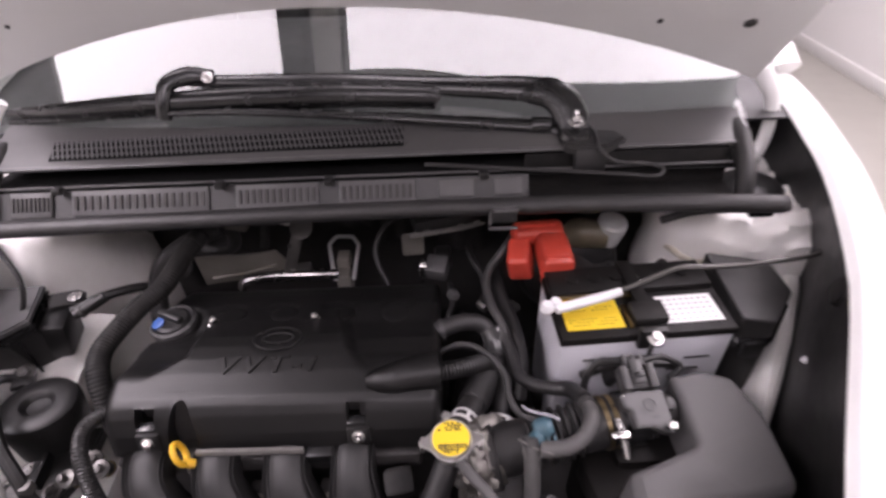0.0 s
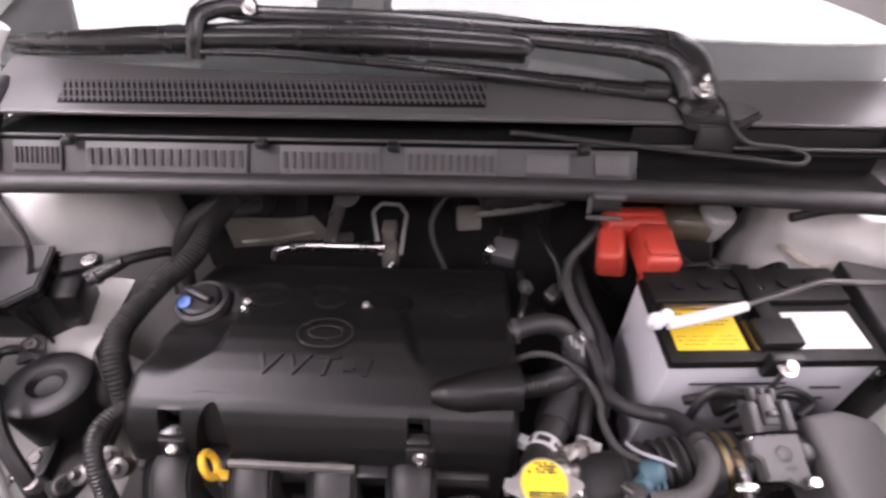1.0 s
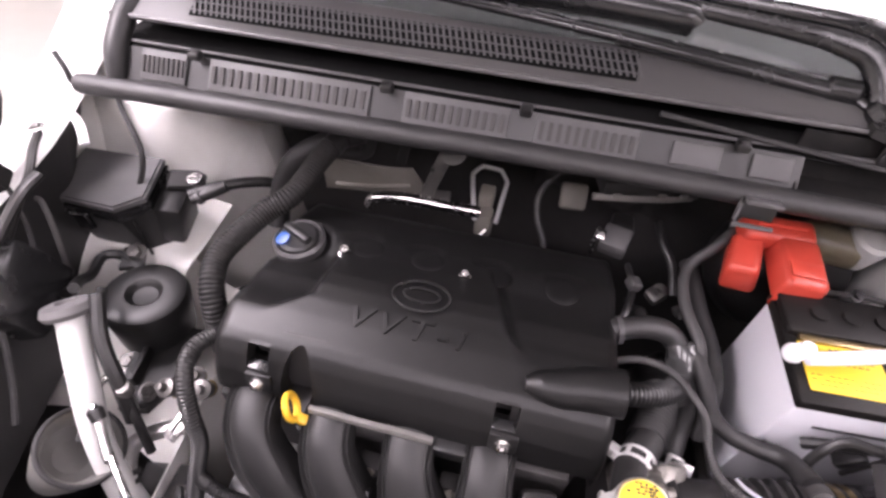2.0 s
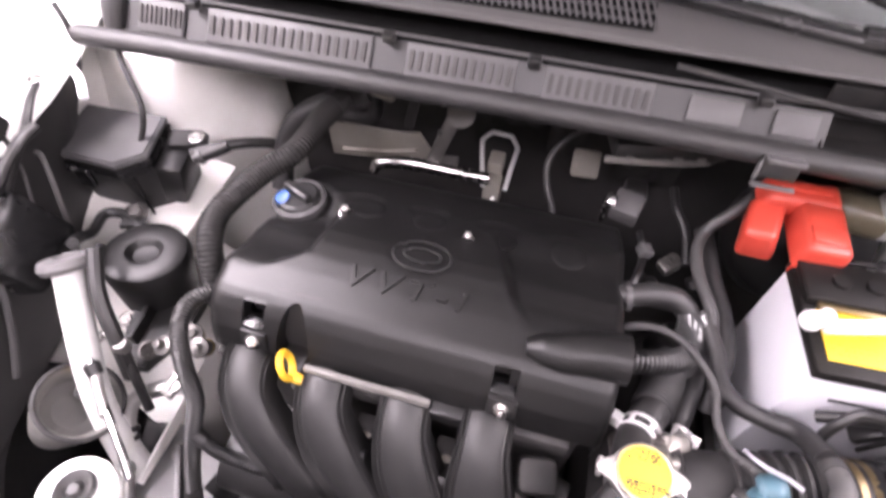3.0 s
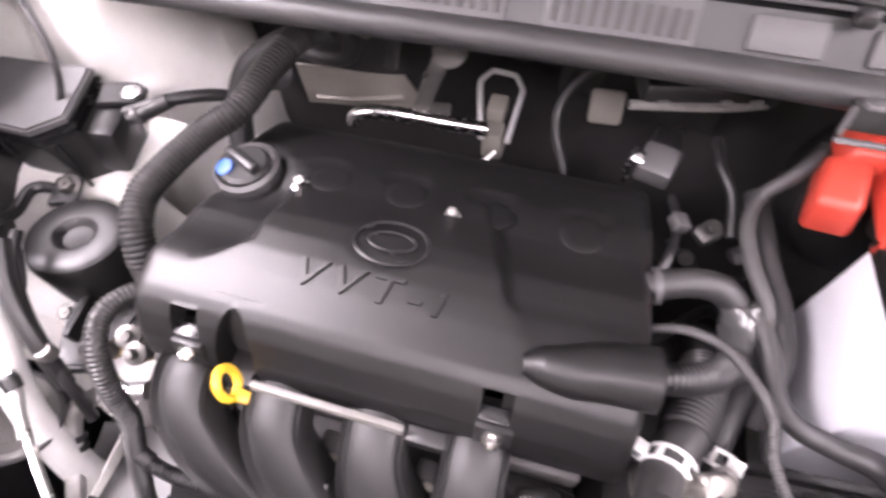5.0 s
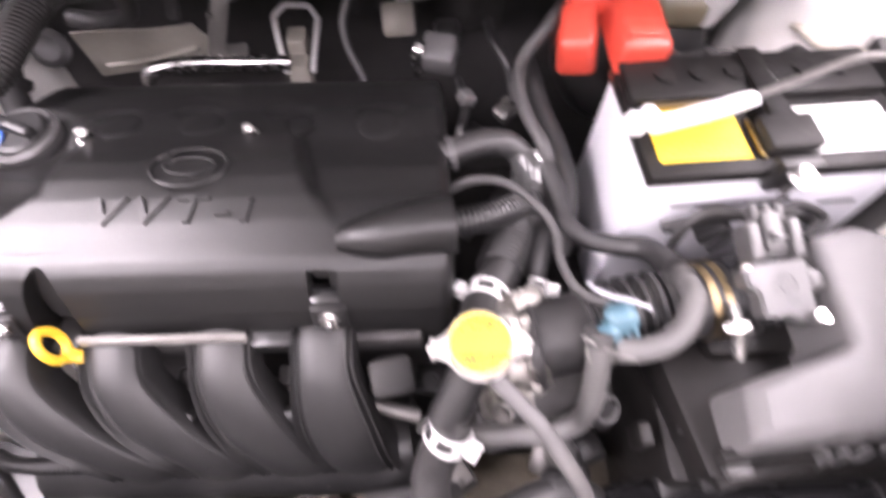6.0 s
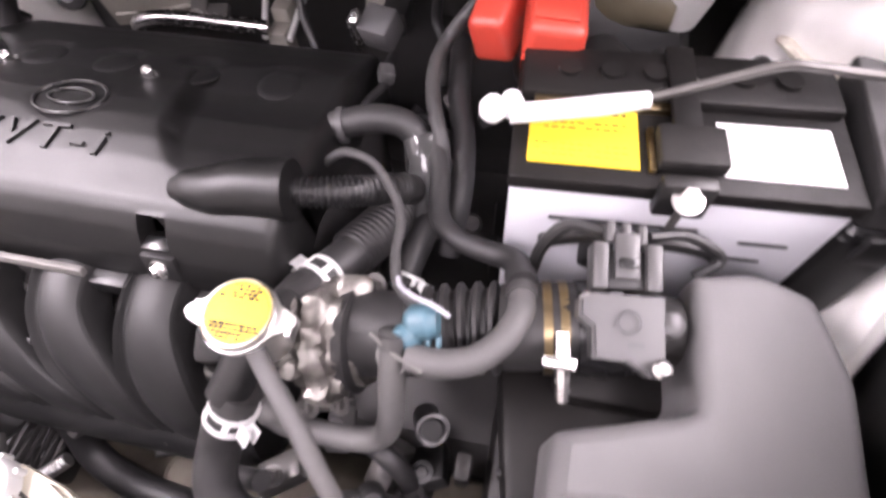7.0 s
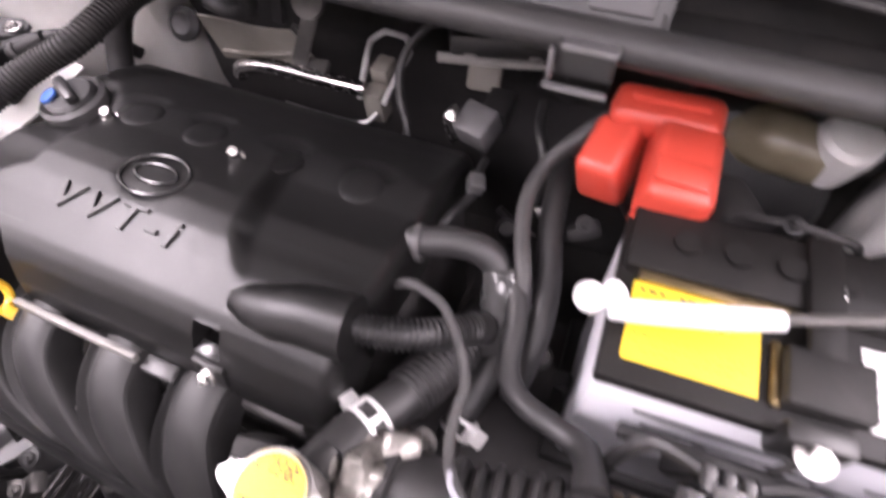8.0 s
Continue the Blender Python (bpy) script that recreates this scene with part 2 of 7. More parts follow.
def plate(outline, thick, m, bevel=0.0, bm=None):
    """A flat piece: outline in its own x, y plane, thick upwards."""
    b = bmesh.new()
    low = [b.verts.new((x, y, 0)) for x, y in outline]
    high = [b.verts.new((x, y, thick)) for x, y in outline]
    n = len(outline)
    b.faces.new(low[::-1])
    top = b.faces.new(high)
    for k in range(n):
        b.faces.new((low[k], low[(k + 1) % n], high[(k + 1) % n], high[k]))
    bmesh.ops.recalc_face_normals(b, faces=b.faces[:])
    if bevel:
        bmesh.ops.bevel(b, geom=list(top.edges), offset=bevel, segments=2, affect="EDGES")
    if bm is None:
        bmesh.ops.transform(b, matrix=m, verts=b.verts)
        return b
    return merge(bm, b, m)


def sheet(f, nu, nv, thick=0.0, bm=None):
    """A surface f(u, v), u and v from 0 to 1, thickened against its normal."""
    b = bmesh.new()
    g = [[b.verts.new(f(i / nu, j / nv)) for j in range(nv + 1)] for i in range(nu + 1)]
    for i in range(nu):
        for j in range(nv):
            b.faces.new((g[i][j], g[i + 1][j], g[i + 1][j + 1], g[i][j + 1]))
    if thick:
        b.normal_update()
        bmesh.ops.solidify(b, geom=b.faces[:], thickness=thick)
    if bm is None:
        return b
    return merge(bm, b)


def ring(c, r, wire, m=None, n=40, k=8, sy=1.0, bm=None):
    """A wire ring about c, in the plane of the pose m."""
    b = bmesh.new()
    loops = []
    for i in range(n):
        a = 2 * math.pi * i / n
        o = Vector((math.cos(a) * r, math.sin(a) * r * sy, 0))
        d = Vector((math.cos(a), math.sin(a), 0))
        loops.append([b.verts.new(o + d * wire * math.cos(q) + Vector((0, 0, wire * math.sin(q))))
                      for q in (2 * math.pi * j / k for j in range(k))])
    for i in range(n):
        for j in range(k):
            b.faces.new((loops[i][j], loops[(i + 1) % n][j], loops[(i + 1) % n][(j + 1) % k], loops[i][(j + 1) % k]))
    bmesh.ops.recalc_face_normals(b, faces=b.faces[:])
    mm = Matrix.Translation(c) @ (m or Matrix.Identity(4))
    if bm is None:
        bmesh.ops.transform(b, matrix=mm, verts=b.verts)
        return b
    return merge(bm, b, mm)


def aim(at, axis, spin=0.0):
    """A pose at a place whose z points along axis."""
    return Matrix.Translation(at) @ Vector(axis).to_track_quat("Z", "Y").to_matrix().to_4x4() @ pose(0, 0, 0, 0, 0, spin)


def hexbolt(at, axis=(0, 0, 1), r=0.006, h=0.006, washer=1.6, bm=None):
    b = lathe([(r * washer, 0), (r * washer, 0.0015), (r * 1.05, 0.002)], Matrix.Identity(4), 20)
    lathe([(r, 0.0015), (r, h - 0.001), (r * 0.85, h)], Matrix.Identity(4), 6, b)
    lathe([(r * 0.35, h), (r * 0.35, h + 0.002), (0, h + 0.002)], Matrix.Identity(4), 10, b)
    m = aim(at, axis)
    if bm is None:
        bmesh.ops.transform(b, matrix=m, verts=b.verts)
        return b
    return merge(bm, b, m)


def spring_clamp(path, r, parent, width=0.016):
    """A spring clamp round a hose, at the middle of a two-point path: two bands, bridges and a pair of ears."""
    a, c = Vector(path[0]), Vector(path[1])
    m = aim((a + c) / 2, c - a)
    prof = [(r, -width * 0.11), (r + 0.0014, -width * 0.10), (r + 0.0014, width * 0.10), (r, width * 0.11)]
    clamp = part("clamp", lathe(prof, m @ pose(0, 0, -width * 0.40), 32), CLAMP, parent, "bright zinc spring clamp")
    part("band", lathe(prof, m @ pose(0, 0, width * 0.40), 32), CLAMP, clamp)
    def lay(name, b):
        bmesh.ops.transform(b, matrix=m, verts=b.verts)
        part(name, b, CLAMP, clamp)
    for a0 in (0.8, 1.9, 4.3, 5.4):
        lay("bridge", rbox(((r + 0.0007) * math.cos(a0), (r + 0.0007) * math.sin(a0), 0), (0.0014, 0.005, width * 0.8), 0.0003, rot=(0, 0, math.degrees(a0))))
    for s in (-1, 1):
        lay("ear", rbox((r + 0.005, s * 0.004, 0), (0.012, 0.002, width * 0.8), 0.0005))
    lay("saddle", rbox((r + 0.003, 0, 0), (0.004, 0.012, width * 0.6), 0.0008))


def inset(pts, radii, d, per=5):
    """A closed outline (anticlockwise) moved inwards by d, its corners rounded."""
    n = len(pts)
    out = []
    for i in range(n):
        p, c, q = (Vector(pts[k % n]) for k in (i - 1, i, i + 1))
        e1, e2 = (c - p).normalized(), (q - c).normalized()
        turn = e1.x * e2.y - e1.y * e2.x
        n1, n2 = Vector((-e1.y, e1.x)), Vector((-e2.y, e2.x))
        c = c + (n1 + n2) * (d / (1 + n1.dot(n2)))
        r = max(0.001, radii[i] - d) if turn > 0 else radii[i] + d
        cut = r * math.tan(0.5 * math.acos(max(-1, min(1, e1.dot(e2)))))
        a, b = c - e1 * cut, c + e2 * cut
        for k in range(per + 1):
            t = k / per
            out.append((a * (1 - t) + c * t) * (1 - t) + (c * (1 - t) + b * t) * t)
    return out


def shell(pts, radii, top, bottom, edge, flare=0.0):
    """A moulded lid: side walls up from bottom, a rounded shoulder of radius edge, a top at height top(x, y)."""
    b = bmesh.new()
    rings = [[b.verts.new((q.x, q.y, bottom)) for q in inset(pts, radii, -flare)]]
    for k in range(7):
        a = math.pi / 2 * k / 6
        rings.append([b.verts.new((q.x, q.y, top(q.x, q.y) - edge * (1 - math.sin(a)))) for q in inset(pts, radii, edge * (1 - math.cos(a)))])
    for a, c in zip(rings, rings[1:]):
        for k in range(len(a)):
            b.faces.new((a[k], a[(k + 1) % len(a)], c[(k + 1) % len(a)], c[k]))
    b.faces.new(rings[-1])
    b.faces.new(rings[0][::-1])
    bmesh.ops.recalc_face_normals(b, faces=b.faces[:])
    return b


def smooth(a, b, x):
    t = min(1, max(0, (x - a) / (b - a)))
    return t * t * (3 - 2 * t)


XC = -0.143  # the car's middle


# ---- the room ----
def room():
    x0, x1, y0, y1, h = -3.4, 2.6, -4.2, 5.2, 3.0
    mx, my = (x0 + x1) / 2, (y0 + y1) / 2
    solid("floor", rbox((mx, my, -0.05), (x1 - x0 + 0.4, y1 - y0 + 0.4, 0.1), 0), FLOOR,
          "beige polished workshop floor under the car", "floor", kind="structure")
    solid("ceiling", rbox((mx, my, h + 0.05), (x1 - x0 + 0.4, y1 - y0 + 0.4, 0.1), 0), CEIL,
          "dark grey workshop ceiling", "ceiling", kind="structure")
    # the unseen north wall is coloured dark to cut reflections in the cover
    for n, c, s in (("wall_west", (x0 - 0.05, my, h / 2), (0.1, y1 - y0, h)), ("wall_east", (x1 + 0.05, my, h / 2), (0.1, y1 - y0, h)),
                    ("wall_south", (mx, y0 - 0.05, h / 2), (x1 - x0, 0.1, h)), ("wall_north", (mx, y1 + 0.05, h / 2), (x1 - x0, 0.1, h))):
        solid(n, rbox(c, s, 0), WALL if n != "wall_north" else BEAM, "white painted workshop wall" if n != "wall_north" else "unseen far wall, kept dark to cut reflections", "wall", kind="structure")
    solid("baseboard", rbox((x1 - 0.008, my, 0.04), (0.015, y1 - y0, 0.08), 0.002), WALL,
          "white baseboard along the wall", "baseboard", kind="structure")

    def lamp(x, y, w, d, mat, label):
        t = thing("ceiling_light", (x, y, h), label, "ceiling light", "ceiling lights")
        f = bmesh.new()
        for sx in (-1, 1):
            rbox((x + sx * (w / 2 + 0.015), y, h - 0.03), (0.03, d + 0.06, 0.06), 0.003, bm=f)
        for sy in (-1, 1):
            rbox((x, y + sy * (d / 2 + 0.015), h - 0.03), (w, 0.03, 0.06), 0.003, bm=f)
        part("frame", f, BEAM_G, t)
        part("diffuser", rbox((x, y, h - 0.03), (w, d, 0.02), 0), mat, t, "lit white diffuser")
    for x in (-2.2, -0.15, 1.7):
        lamp(x, -1.4, 1.2, 0.9, DIFF, "lit white ceiling panel before the car")
    # fill panels out of view, added to brighten the bay's sides and the east wall
    lamp(-1.9, 0.1, 0.8, 1.3, DIFF_L, "large unseen fill panel added beside the car")
    lamp(1.9, 0.2, 0.7, 1.2, DIFF_S, "unseen fill panel added beside the car")
    lamp(1.9, 2.5, 0.7, 1.2, DIFF_S, "unseen fill panel added beside the car")
    lamp(-1.72, 1.265, 1.66, 0.83, DIFF_R, "bright ceiling panel over the windscreen")
    lamp(1.0, 1.265, 2.94, 0.83, DIFF_R, "bright ceiling panel over the windscreen")
    solid("ceiling_beam", rbox((-0.80, 1.6, h - 0.06), (0.14, 2.4, 0.12), 0.006), BEAM, "dark steel beam under the ceiling", "beam", kind="structure")
    solid("ceiling_duct", rbox((-0.6, 1.6, h - 0.05), (0.16, 2.4, 0.1), 0.02), WALL, "grey sheet metal duct under the ceiling", "duct", kind="structure")


room()


# ---- the car's body ----
def car():
    body = thing("car", (XC, 0.5, 0.0), "white hatchback with its bonnet open and engine bay bare", "car")

    def edge_at(y):
        """How far the battery side's fender edge lies from the car's middle."""
        return float(np.interp(y, (-0.2, 0.05, 0.22, 0.28, 0.35, 0.39, 0.455, 0.565, 0.66, 0.85, 1.1), (0.22, 0.35, 0.46, 0.495, 0.538, 0.562, 0.598, 0.642, 0.672, 0.706, 0.73)))

    def crest(y):
        """Crest of the battery side's inner apron: x and height along the car."""
        ys = (0.0, 0.33, 0.42, 0.50, 0.60, 0.70, 0.95)
        return float(np.interp(y, ys, (0.33, 0.40, 0.415, 0.455, 0.510, 0.528, 0.53))), float(np.interp(y, ys, (0.55, 0.60, 0.685, 0.745, 0.79, 0.84, 0.87)))

    def fender(side):
        # section from the gutter over the shoulder down the flank, drawn along the car
        prof = [(-0.012, -0.12), (-0.012, -0.05), (-0.01, -0.012), (0.0, -0.002), (0.012, 0.0), (0.05, -0.004), (0.09, -0.02), (0.12, -0.05),
                (0.14, -0.1), (0.15, -0.2), (0.155, -0.35), (0.15, -0.55), (0.13, -0.72)]
        if side < 0:
            prof = prof[2:]
        else:
            prof = [(a * (0.62 if a > 0 else 1.0), b) for a, b in prof[2:]]

        def f(u, v):
            y = -0.2 + 1.3 * u
            k = v * (len(prof) - 1)
            i = min(int(k), len(prof) - 2)
            a, b = prof[i], prof[i + 1]
            t = k - i
            inner = edge_at(y) if side > 0 else 0.632 + 0.07 * smooth(0.7, 1.0, y) - 0.13 * smooth(0.15, -0.2, y)
            low = -0.105 + 0.06 * smooth(0.55, 0.85, y) if side < 0 else 0.0
            return Vector((XC + side * (inner + a[0] + (b[0] - a[0]) * t), y, 0.925 + low + 0.07 * smooth(0.1, 1.0, y) + a[1] + (b[1] - a[1]) * t))
        part("fender", sheet(f, 28, 48, 0.002), WHITE, body, "glossy white front fender")

    for s in (-1, 1):
        fender(s)

    # black gutters between fender and apron
    for s in (-1, 1):
        def gut(u, v):
            y = 0.0 + 0.98 * u
            if s < 0:
                # the left one ends in an upright edge beside the fuse box
                y = 0.02 + (0.595 + 0.06 * v) * u
                edge = 0.925 - 0.105 + 0.06 * smooth(0.55, 0.85, y) + 0.07 * smooth(0.1, 1.0, y) - 0.012
                base = 0.56 + 0.215 * smooth(0.56, 0.63, y)
                return Vector((XC - 0.628 - 0.035 * (1 - v) + 0.006 * math.sin(y * 14), y, base + (edge - base) * v))
            x, z = crest(y)
            x, z = x + 0.022, z - 0.03
            top = 0.925 + 0.07 * smooth(0.1, 1.0, y) - 0.016
            return Vector((x + (XC + edge_at(y) - 0.008 - x) * v ** 1.6, y, z + (top - z) * v ** 0.8 + 0.006 * math.sin(y * 40 + v * 5) * (1 - v)))
        part("gutter", sheet(gut, 30, 10, 0.002), COWL if s < 0 else BLACK, body, "black plastic fender gutter")

    # aprons: the painted sheet on each side of the bay
    def apron_left(u, v):
        y = 0.58 + 0.34 * u
        bulge = 0.009 * math.sin(u * 9) + 0.05 * (1 - v)
        return Vector((XC - 0.70 + bulge, y, 0.30 + 0.545 * v - 0.06 * smooth(0.45, 0.0, u) * v + 0.04 * u * v))

    def apron_right(u, v):
        # rolled crest with a folded lip, falling away towards the battery
        y = 0.405 + 0.53 * u
        x, z = crest(y)
        prof = ((-0.052, -0.16), (-0.045, -0.075), (-0.036, -0.035), (-0.02, -0.010), (-0.006, 0.0), (0.008, -0.002), (0.018, -0.012), (0.022, -0.04))
        k = v * (len(prof) - 1)
        i = min(int(k), len(prof) - 2)
        t = k - i
        wob = noise.noise(Vector((y * 22, v * 3.0, 1.0)))
        thin = 0.55 + 0.45 * smooth(0.05, 0.3, u)
        return Vector((x + thin * (prof[i][0] * (1 - t) + prof[i + 1][0] * t) + 0.004 * wob, y + 0.012 * wob * (1 - v), z + prof[i][1] * (1 - t) + prof[i + 1][1] * t + 0.005 * wob))
    part("inner_apron", sheet(apron_left, 36, 24, 0.002), PRIMER, body, "dusty white painted inner apron")
    part("inner_apron", sheet(apron_right, 48, 28, 0.002), PRIMER, body, "dusty white painted inner apron")
    # black sheet added below the crest, standing in for the shaded drop
    part("apron_shade_sheet", sheet(lambda u, v: Vector((crest(0.1 + 0.82 * u)[0] + 0.016 - 0.03 * (1 - v), 0.1 + 0.82 * u, 0.28 + (crest(0.1 + 0.82 * u)[1] - 0.32) * v)), 30, 8, 0.003), BLACK, body, "black sheet added for the shade below the apron")

    # strut towers: rough domes of painted sheet
    for s, cx, cy in ((-1, -0.735, 0.838), (1, 0.492, 0.752)):
        def tower(u, v):
            a = 2 * math.pi * u
            prof = ((0.215, -0.42), (0.197, -0.2), (0.176, -0.10), (0.155, -0.035), (0.132, 0.0), (0.11, 0.008), (0.088, -0.004), (0.055, -0.012), (0.0, -0.012)) if s < 0 else ((0.17, -0.42), (0.165, -0.12), (0.158, -0.035), (0.14, 0.0), (0.115, 0.008), (0.09, -0.004), (0.055, -0.012), (0.0, -0.012))
            k = v * (len(prof) - 1)
            i = min(int(k), len(prof) - 2)
            t = k - i
            r = prof[i][0] * (1 - t) + prof[i + 1][0] * t
            z = prof[i][1] * (1 - t) + prof[i + 1][1] * t
            fine = noise.noise(Vector((math.cos(a) * 5 + cx * 9, math.sin(a) * 5, z * 40)))
            wob = noise.noise(Vector((math.cos(a) * 1.7 + cx * 5, math.sin(a) * 1.7, z * 14)))
            r *= (1 + 0.09 * wob * min(1, r / 0.1)) * (0.95 if s < 0 else 0.96)
            r += (0.004 if s < 0 else 0.010) * fine
            crumple = 0.0 if s < 0 else 0.016 * abs(noise.noise(Vector((math.cos(a) * r * 26, math.sin(a) * r * 26, 4.0))))
            slim = 0.62 if s < 0 and math.cos(a) > 0 else 1.0
            return Vector((cx + r * math.cos(a) * slim, cy + r * math.sin(a) * 0.85, 0.875 + z + 0.02 * wob + 0.006 * fine + crumple))
        part("strut_tower", sheet(tower, 72, 35), PRIMER, body, "crumpled-looking white strut tower with sealer")
        for k in range(4 if s > 0 else 0):
            a0, span = 3.6 + 0.55 * k, 0.75
            bead = []
            for q in range(9):
                a = a0 + span * q / 8
                rr = (0.165 + 0.012 * k % 0.02) * 0.95
                slim = 0.62 if s < 0 and math.cos(a) > 0 else 1.0
                bead.append((cx + rr * math.cos(a) * slim + 0.01 * noise.noise(Vector((q * 0.9, k, cx))), cy + rr * 0.85 * math.sin(a) + 0.01 * noise.noise(Vector((q, k + 5, cx))), 0.80 - 0.03 * (k % 3) + 0.02 * noise.noise(Vector((q * 0.7, k, 3)))))
            part("sealer_bead", tube(bead, [0.004 + 0.003 * abs(noise.noise(Vector((q, k, 1.5)))) for q in range(9)], n=8), SEALER, body, "cream sealer bead")
        cup = lathe([(0.05, 0), (0.05, 0.012), (0.035, 0.02), (0.02, 0.022), (0.0, 0.022)], pose(cx, cy, 0.865), 28)
        part("strut_cap", cup, BLACK, body, "black rubber strut cap")
        for k in range(3):
            a = 2.1 * k + 0.5
            part("strut_nut", hexbolt((cx + 0.082 * math.cos(a), cy + 0.07 * math.sin(a), 0.872), r=0.008, h=0.01), STEEL, body, "zinc nut")

    # firewall, floor of the bay and the dark walls in front
    def fire(u, v):
        x = -0.80 + 1.32 * u
        z = 0.25 + 0.70 * v
        return Vector((x, 0.945 - 0.03 * math.sin(u * 11) * math.sin(v * 5) - 0.06 * smooth(0.85, 1.0, v), z))
    part("firewall", sheet(fire, 40, 20, 0.003), DARK, body, "black sound-deadened firewall")
    part("bay_floor", rbox((XC, 0.5, 0.24), (1.3, 0.95, 0.02), 0.002), DARK, body, "dark undertray")

    # front crossmember with the bonnet stops, bumper skin below it
    sup = bmesh.new()
    rbox((XC, 0.13, 0.745), (0.98, 0.06, 0.05), 0.012, bm=sup)
    rbox((XC, 0.115, 0.60), (0.85, 0.03, 0.26), 0.008, bm=sup)
    part("radiator_support", sup, BLACK, body, "black upper radiator support")

    def bumper(u, v):
        a = (u - 0.5) * 2
        return Vector((XC + a * 0.83, -0.14 + 0.30 * abs(a) ** 3 + 0.10 * (v - 0.6) ** 2 + 0.14 * smooth(0.8, 1.0, v), 0.2 + 0.56 * v))
    part("bumper", sheet(bumper, 40, 16, 0.003), WHITE, body, "white front bumper skin")

    # cabin: windscreen, roof, pillars, dash, flanks
    def ws_base(x):
        return 0.730 + (0.16 if x < XC else 0.03) * (x - XC) ** 2

    def screen(u, v):
        x = XC + (u - 0.5) * 2 * ((0.72 if u < 0.5 else 0.595 + 0.125 * smooth(0.04, 0.22, v)) - 0.12 * v)
        bow = 0.13 * (x - XC) ** 2 * smooth(0.0, 0.16, v) if x > XC else 0.0
        return Vector((x, ws_base(x) + 0.74 * v + 0.012 + bow, 0.996 + 0.43 * v - 0.03 * (x - XC) ** 2 + 0.03 * math.sin(v * math.pi)))
    ws = part("windscreen", sheet(screen, 36, 16, 0.005), GLASS, body, "clear windscreen mirroring the lit ceiling")
    ws.visible_shadow = False

    def roof(u, v):
        a = (u - 0.5) * 2
        return Vector((XC + a * 0.62, 1.54 + 1.59 * v + 0.05 * a * a * (1 - v), 1.46 + 0.05 * math.sin(v * math.pi) - 0.05 * abs(a) ** 4))
    part("roof", sheet(roof, 24, 10, 0.004), WHITE, body, "white roof skin")

    def dash(u, v):
        x = XC + (u - 0.5) * 1.36
        return Vector((x, ws_base(x) + 0.05 + 0.55 * v, 0.985 + 0.05 * math.sin(v * 2.6) - 0.02 * (x - XC) ** 2))
    part("dashboard", sheet(dash, 30, 12, 0.004), COWL, body, "dark grey dashboard top")
    part("cabin_back", rbox((XC, 2.2, 0.9), (1.3, 0.06, 1.0), 0.01), COWL, body, "dark cabin interior")
    part("cabin_floor", rbox((XC, 2.05, 0.27), (1.55, 2.2, 0.03), 0.005), DARK, body, "dark cabin floor")
    part("tailgate", rbox((XC, 3.13, 0.85), (1.34, 0.05, 1.2), 0.02), WHITE, body, "plain white tailgate")
    for s in (-1, 1):
        part("pillar", tube([(XC + s * 0.735, 0.93, 1.0), (XC + s * 0.69, 1.25, 1.22), (XC + s * 0.63, 1.56, 1.45)], 0.03, flat=0.7), WHITE, body)
        part("pillar_seal", tube([(XC + s * 0.70, 0.915, 1.0), (XC + s * 0.655, 1.24, 1.235), (XC + s * 0.60, 1.56, 1.455)], 0.012), RUBBER, body, "black rubber screen edge")
        def side_panel(u, v, s=s):
            prof = ((0.79, 0.26), (0.835, 0.45), (0.845, 0.68), (0.835, 0.88), (0.79, 0.99), (0.72, 1.22), (0.655, 1.41), (0.61, 1.462))
            k = v * (len(prof) - 1)
            i = min(int(k), len(prof) - 2)
            a, b, t = prof[i], prof[i + 1], k - i
            y0 = 1.08 + 0.55 * smooth(0.99, 1.46, a[1] * (1 - t) + b[1] * t)
            y = y0 + (3.15 - y0) * u
            pinch = 0.05 * smooth(0.75, 1.0, u)
            return Vector((XC + s * (a[0] * (1 - t) + b[0] * t - pinch), y, a[1] * (1 - t) + b[1] * t))
        part("door_panel", sheet(side_panel, 24, 28, 0.004), WHITE, body, "white side panel")
        wf = part("tyre", lathe([(0.19, -0.08), (0.26, -0.085), (0.285, -0.06), (0.29, 0.0), (0.285, 0.06), (0.26, 0.085), (0.19, 0.08)], aim((XC + s * 0.73, 0.42, 0.29), (1, 0, 0)), 40), RUBBER, body, "black tyre")
        part("rim", lathe([(0.0, 0.0), (0.06, 0.01), (0.17, -0.01), (0.19, 0.03), (0.195, -0.05)], aim((XC + s * 0.76, 0.42, 0.29), (s, 0, 0)), 32), BEAM_G, wf, "grey wheel rim")
        wr = part("tyre", lathe([(0.19, -0.08), (0.26, -0.085), (0.285, -0.06), (0.29, 0.0), (0.285, 0.06), (0.26, 0.085), (0.19, 0.08)], aim((XC + s * 0.73, 2.85, 0.29), (1, 0, 0)), 40), RUBBER, body, "black tyre")
        part("rim", lathe([(0.0, 0.0), (0.06, 0.01), (0.17, -0.01), (0.19, 0.03), (0.195, -0.05)], aim((XC + s * 0.78, 2.85, 0.29), (s, 0, 0)), 32), BEAM_G, wr, "grey wheel rim")

    # cowl: gutter, ledge, grille plate
    def low_wall(u, v):
        x = -0.675 + 0.785 * u
        return Vector((x, 0.652 + 0.029 * v, 0.925 + 0.034 * v))
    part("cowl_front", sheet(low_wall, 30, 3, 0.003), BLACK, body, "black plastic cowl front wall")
    trough = bmesh.new()
    sheet(lambda u, v: Vector((0.108 + 0.302 * u, 0.650 + 0.052 * v, 0.926 - 0.004 * v)), 12, 3, 0.003, trough)
